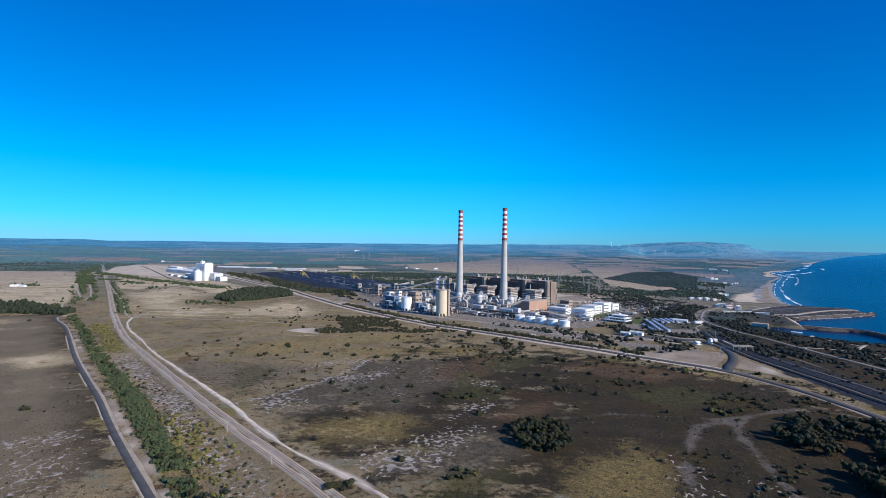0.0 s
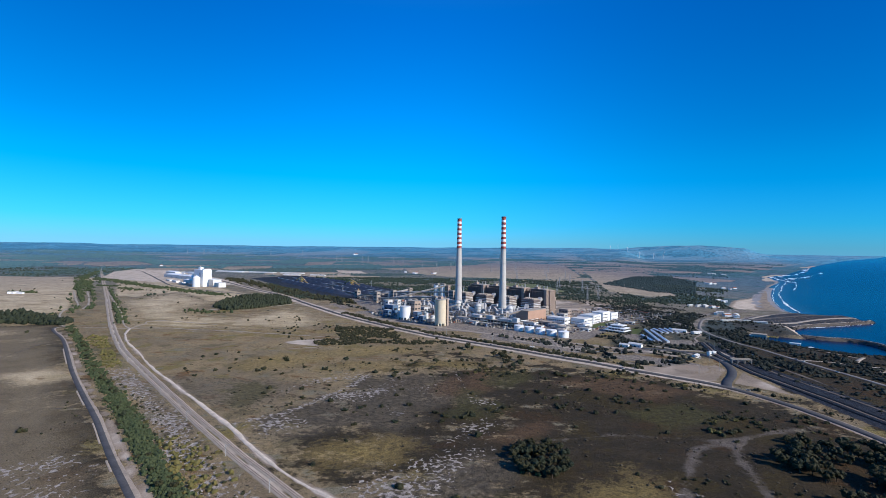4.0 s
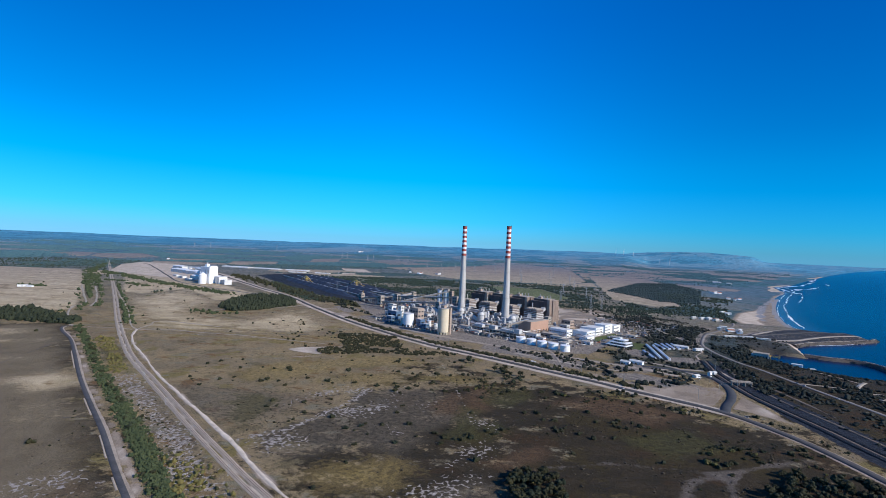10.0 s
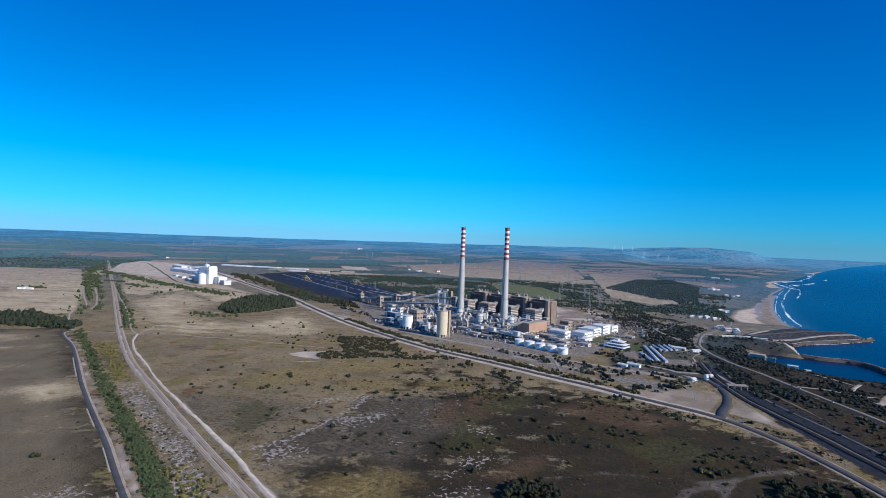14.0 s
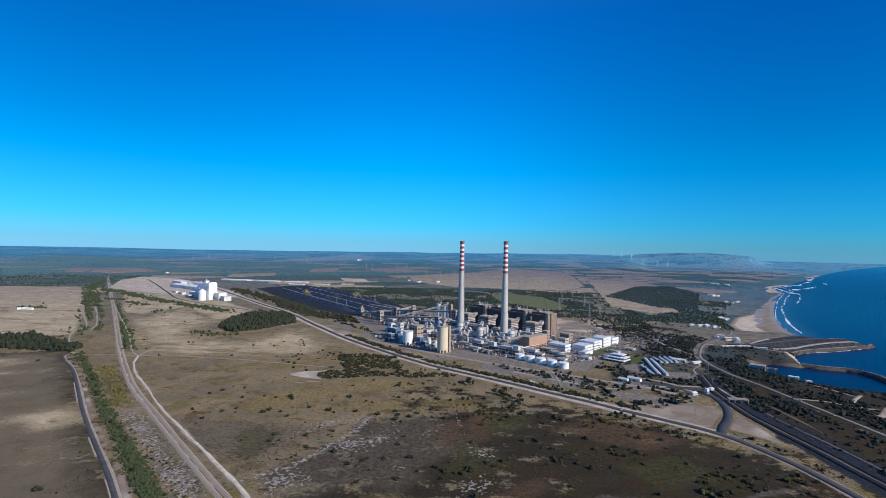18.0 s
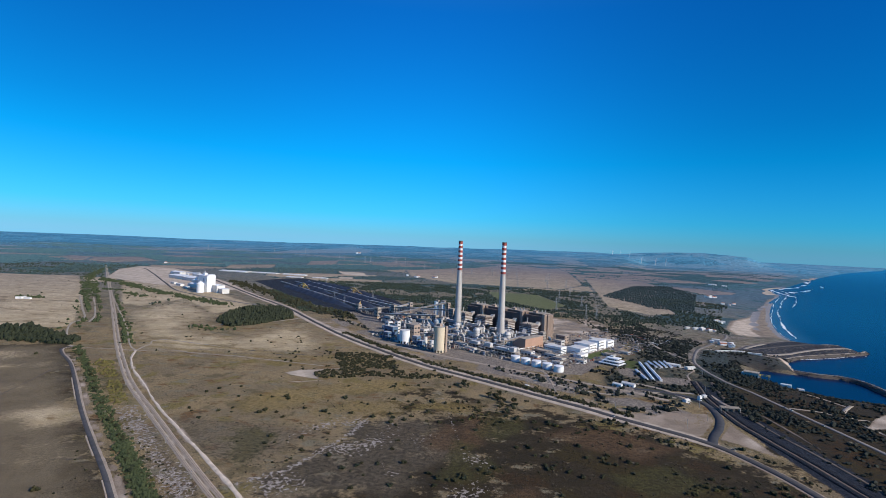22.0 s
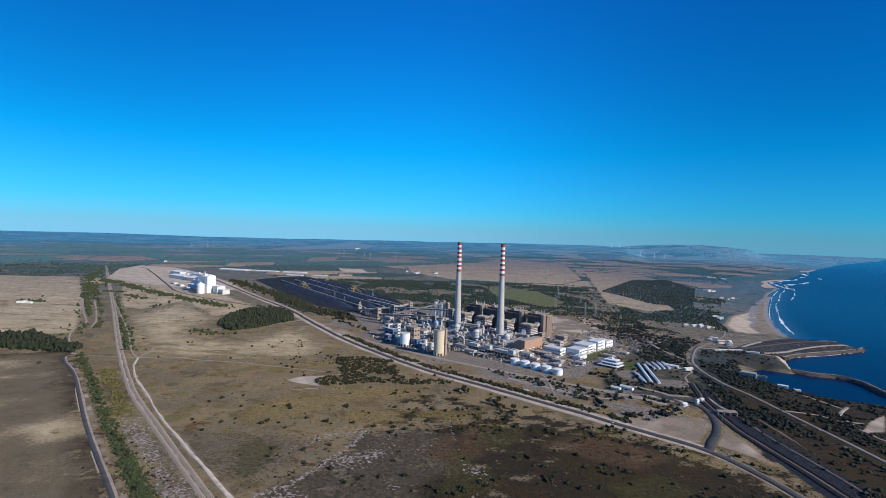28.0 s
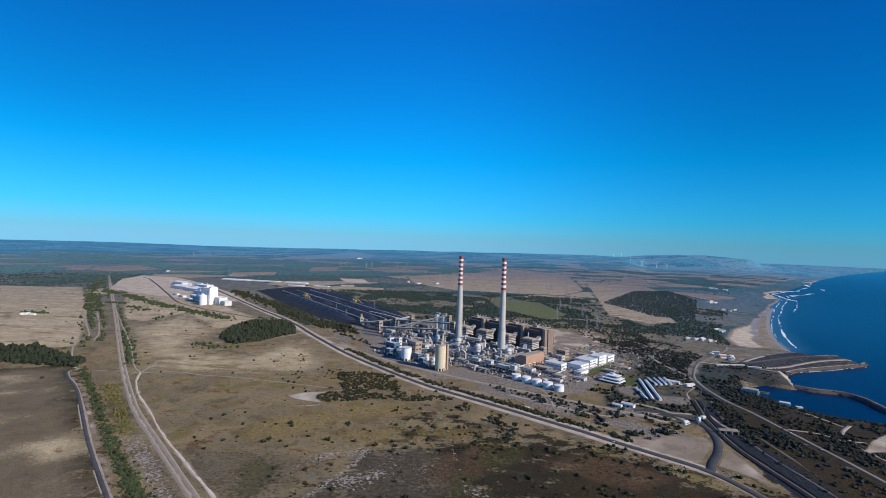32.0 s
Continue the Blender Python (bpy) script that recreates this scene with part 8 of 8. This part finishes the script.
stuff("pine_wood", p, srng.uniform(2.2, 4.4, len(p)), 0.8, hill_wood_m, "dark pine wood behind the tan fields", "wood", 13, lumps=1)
for k, (box4, count) in enumerate((((-5200, 1700, 900, 6200), 60000), ((700, 2300, 4400, 6200), 36000))):
    p = sow(count, box4, lambda x, y: np.where(far_cover(x, y) < 0, 0.95, np.where(far_cover(x, y) == 0, 0.12, 0.0)))
    r_ = np.hypot(p[:, 0], p[:, 1])
    p = p[~YARDS(p[:, 0], p[:, 1]) & ~TAN(p[:, 0], p[:, 1]) & ~SANDY(p[:, 0], p[:, 1]) & (r_ > 2450) & (np.abs(p[:, 0]) < p[:, 1] * 1.05) & (inland(p[:, 0], p[:, 1]) > 260)]
    p = p[~inside(p[:, 0], p[:, 1], [(-1900, 2900), (-1200, 2900), (-800, 2300), (-1300, 1900)])]
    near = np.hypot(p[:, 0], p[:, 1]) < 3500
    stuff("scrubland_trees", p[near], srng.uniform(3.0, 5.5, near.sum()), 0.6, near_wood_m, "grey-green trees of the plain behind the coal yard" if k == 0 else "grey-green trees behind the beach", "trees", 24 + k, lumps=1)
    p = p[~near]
    stuff("distant_wood", p, srng.uniform(3.5, 7.0, len(p)), 0.55, hazed_wood_m, "distant pine woods on the plain, coloured blue for haze" if k == 0 else "distant woods behind the coast, coloured blue for haze", "wood", 14 + k, lumps=1)
# lone bushes in the fields
p = sow(900, (-900, 800, -250, 1560), lambda x, y: 0.12 + 0.5 * (waves(x, y, 70, 81) > 0.45))
p = p[TAN(p[:, 0], p[:, 1]) & road_free(p[:, 0], p[:, 1], WAYS, 16) & ~SANDY(p[:, 0], p[:, 1])]
stuff("field_bushes", p, 0.7 + 2.0 * srng.rand(len(p)) ** 2, 0.8, scrub_m, "lone dark bushes scattered over the dry fields", "bushes", 17)
p = sow(500, (-2000, 1100, -820, 2000), lambda x, y: 0.06 + 0.6 * (waves(x, y, 110, 82) > 0.5))
p = p[TAN(p[:, 0], p[:, 1]) & road_free(p[:, 0], p[:, 1], WAYS, 16)]
stuff("field_bushes", p, 1.0 + 2.6 * srng.rand(len(p)) ** 2, 0.8, scrub_m, "dark bushes in small groups over the tan fields", "bushes", 18)
# a row of bushes along the far side of the main road
p = along([[(x + 13, y + 14) for x, y in HIGHWAY[4:12]]], 900, 4.0, 37)
p = p[(waves(p[:, 0], p[:, 1], 30, 83) > -0.35) & road_free(p[:, 0], p[:, 1], SHORE_TRACKS, 6) & road_free(p[:, 0], p[:, 1], [HIGHWAY], 11)]
stuff("roadside_bushes", p, 0.8 + 2.0 * srng.rand(len(p)) ** 1.5, 0.9, scrub_m, "row of dark bushes along the far side of the main road", "bushes", 19, fine=True)

# ---- pipes, crates, pumps and small plant strewn over the yards ----
def clutter_material():
    m = bpy.data.materials.new("mixed_plant_metal")
    m.use_nodes = True
    nt = m.node_tree
    geo, ramp = nt.nodes.new("ShaderNodeNewGeometry"), nt.nodes.new("ShaderNodeValToRGB")
    ramp.color_ramp.interpolation = "CONSTANT"
    shades = [(0.0, (0.36, 0.34, 0.31)), (0.22, (0.20, 0.185, 0.165)), (0.45, (0.48, 0.46, 0.43)), (0.58, (0.16, 0.13, 0.11)), (0.74, (0.40, 0.31, 0.22)), (0.88, (0.12, 0.16, 0.24)), (0.95, (0.33, 0.12, 0.07))]
    for k, (at_, rgb) in enumerate(shades):
        e = ramp.color_ramp.elements[k] if k < 2 else ramp.color_ramp.elements.new(at_)
        e.position, e.color = at_, (*rgb, 1)
    nt.links.new(geo.outputs["Random Per Island"], ramp.inputs["Fac"])
    bs = nt.nodes["Principled BSDF"]
    bs.inputs["Roughness"].default_value = 0.7
    nt.links.new(ramp.outputs[0], bs.inputs["Base Color"])
    return m


clutter_m = clutter_material()
CUBE = np.array([(x, y, z) for x in (-0.5, 0.5) for y in (-0.5, 0.5) for z in (0, 1)], float)
CUBE_F = np.array([(0, 1, 3, 2), (4, 6, 7, 5), (0, 4, 5, 1), (2, 3, 7, 6), (0, 2, 6, 4), (1, 5, 7, 3)])


def strew(name, n, area, size, seed, label):
    """Many small boxes and pipe runs on the station's own axes."""
    rng = np.random.RandomState(seed)
    u, v = rng.uniform(area[0], area[2], n), rng.uniform(area[1], area[3], n)
    w, d, h = rng.uniform(0.5, 1.4, n) * size, rng.uniform(0.4, 1.0, n) * size, rng.uniform(0.3, 1.4, n) * size
    run = rng.rand(n) < 0.3
    w = np.where(run, w * 4.5, w)
    d = np.where(run, 0.9, d)
    h = np.where(run, 0.9, h)
    z0 = np.where(run, rng.uniform(0, 9, n), -0.4)
    swap = rng.rand(n) < 0.4
    w, d = np.where(swap, d, w), np.where(swap, w, d)
    p = CUBE[None] * np.stack([w, d, h], -1)[:, None, :]
    uu, vv = p[..., 0] + u[:, None], p[..., 1] + v[:, None]
    x, y = 62 + uu * 0.737 + vv * 0.676, 1159 - uu * 0.676 + vv * 0.737
    z = p[..., 2] + PZ + z0[:, None]
    ob = sheet(name, np.stack([x, y, z], -1).reshape(-1, 3), (CUBE_F[None] + (np.arange(n) * 8)[:, None, None]).reshape(-1, 4), clutter_m)
    ob.data.polygons.foreach_set("use_smooth", np.zeros(len(ob.data.polygons), bool))
    return tagged(ob, label, "plant clutter", kind="stuff")


strew("yard_clutter", 1500, (-140, -150, 180, 60), 5.0, 1, "jumble of pipes, pumps and small plant before the boilers")
strew("yard_clutter", 500, (-340, -60, -130, 130), 4.5, 2, "jumble of pipes and small plant by the coal conveyors")
strew("yard_clutter", 260, (160, -110, 300, 30), 3.0, 3, "crates and small plant round the oil tanks")
strew("yard_clutter", 420, (130, 60, 330, 330), 3.2, 4, "switchgear and small plant behind the offices")
strew("yard_clutter", 300, (-150, -205, 60, -140), 4.0, 5, "pipes and small plant among the process sheds")
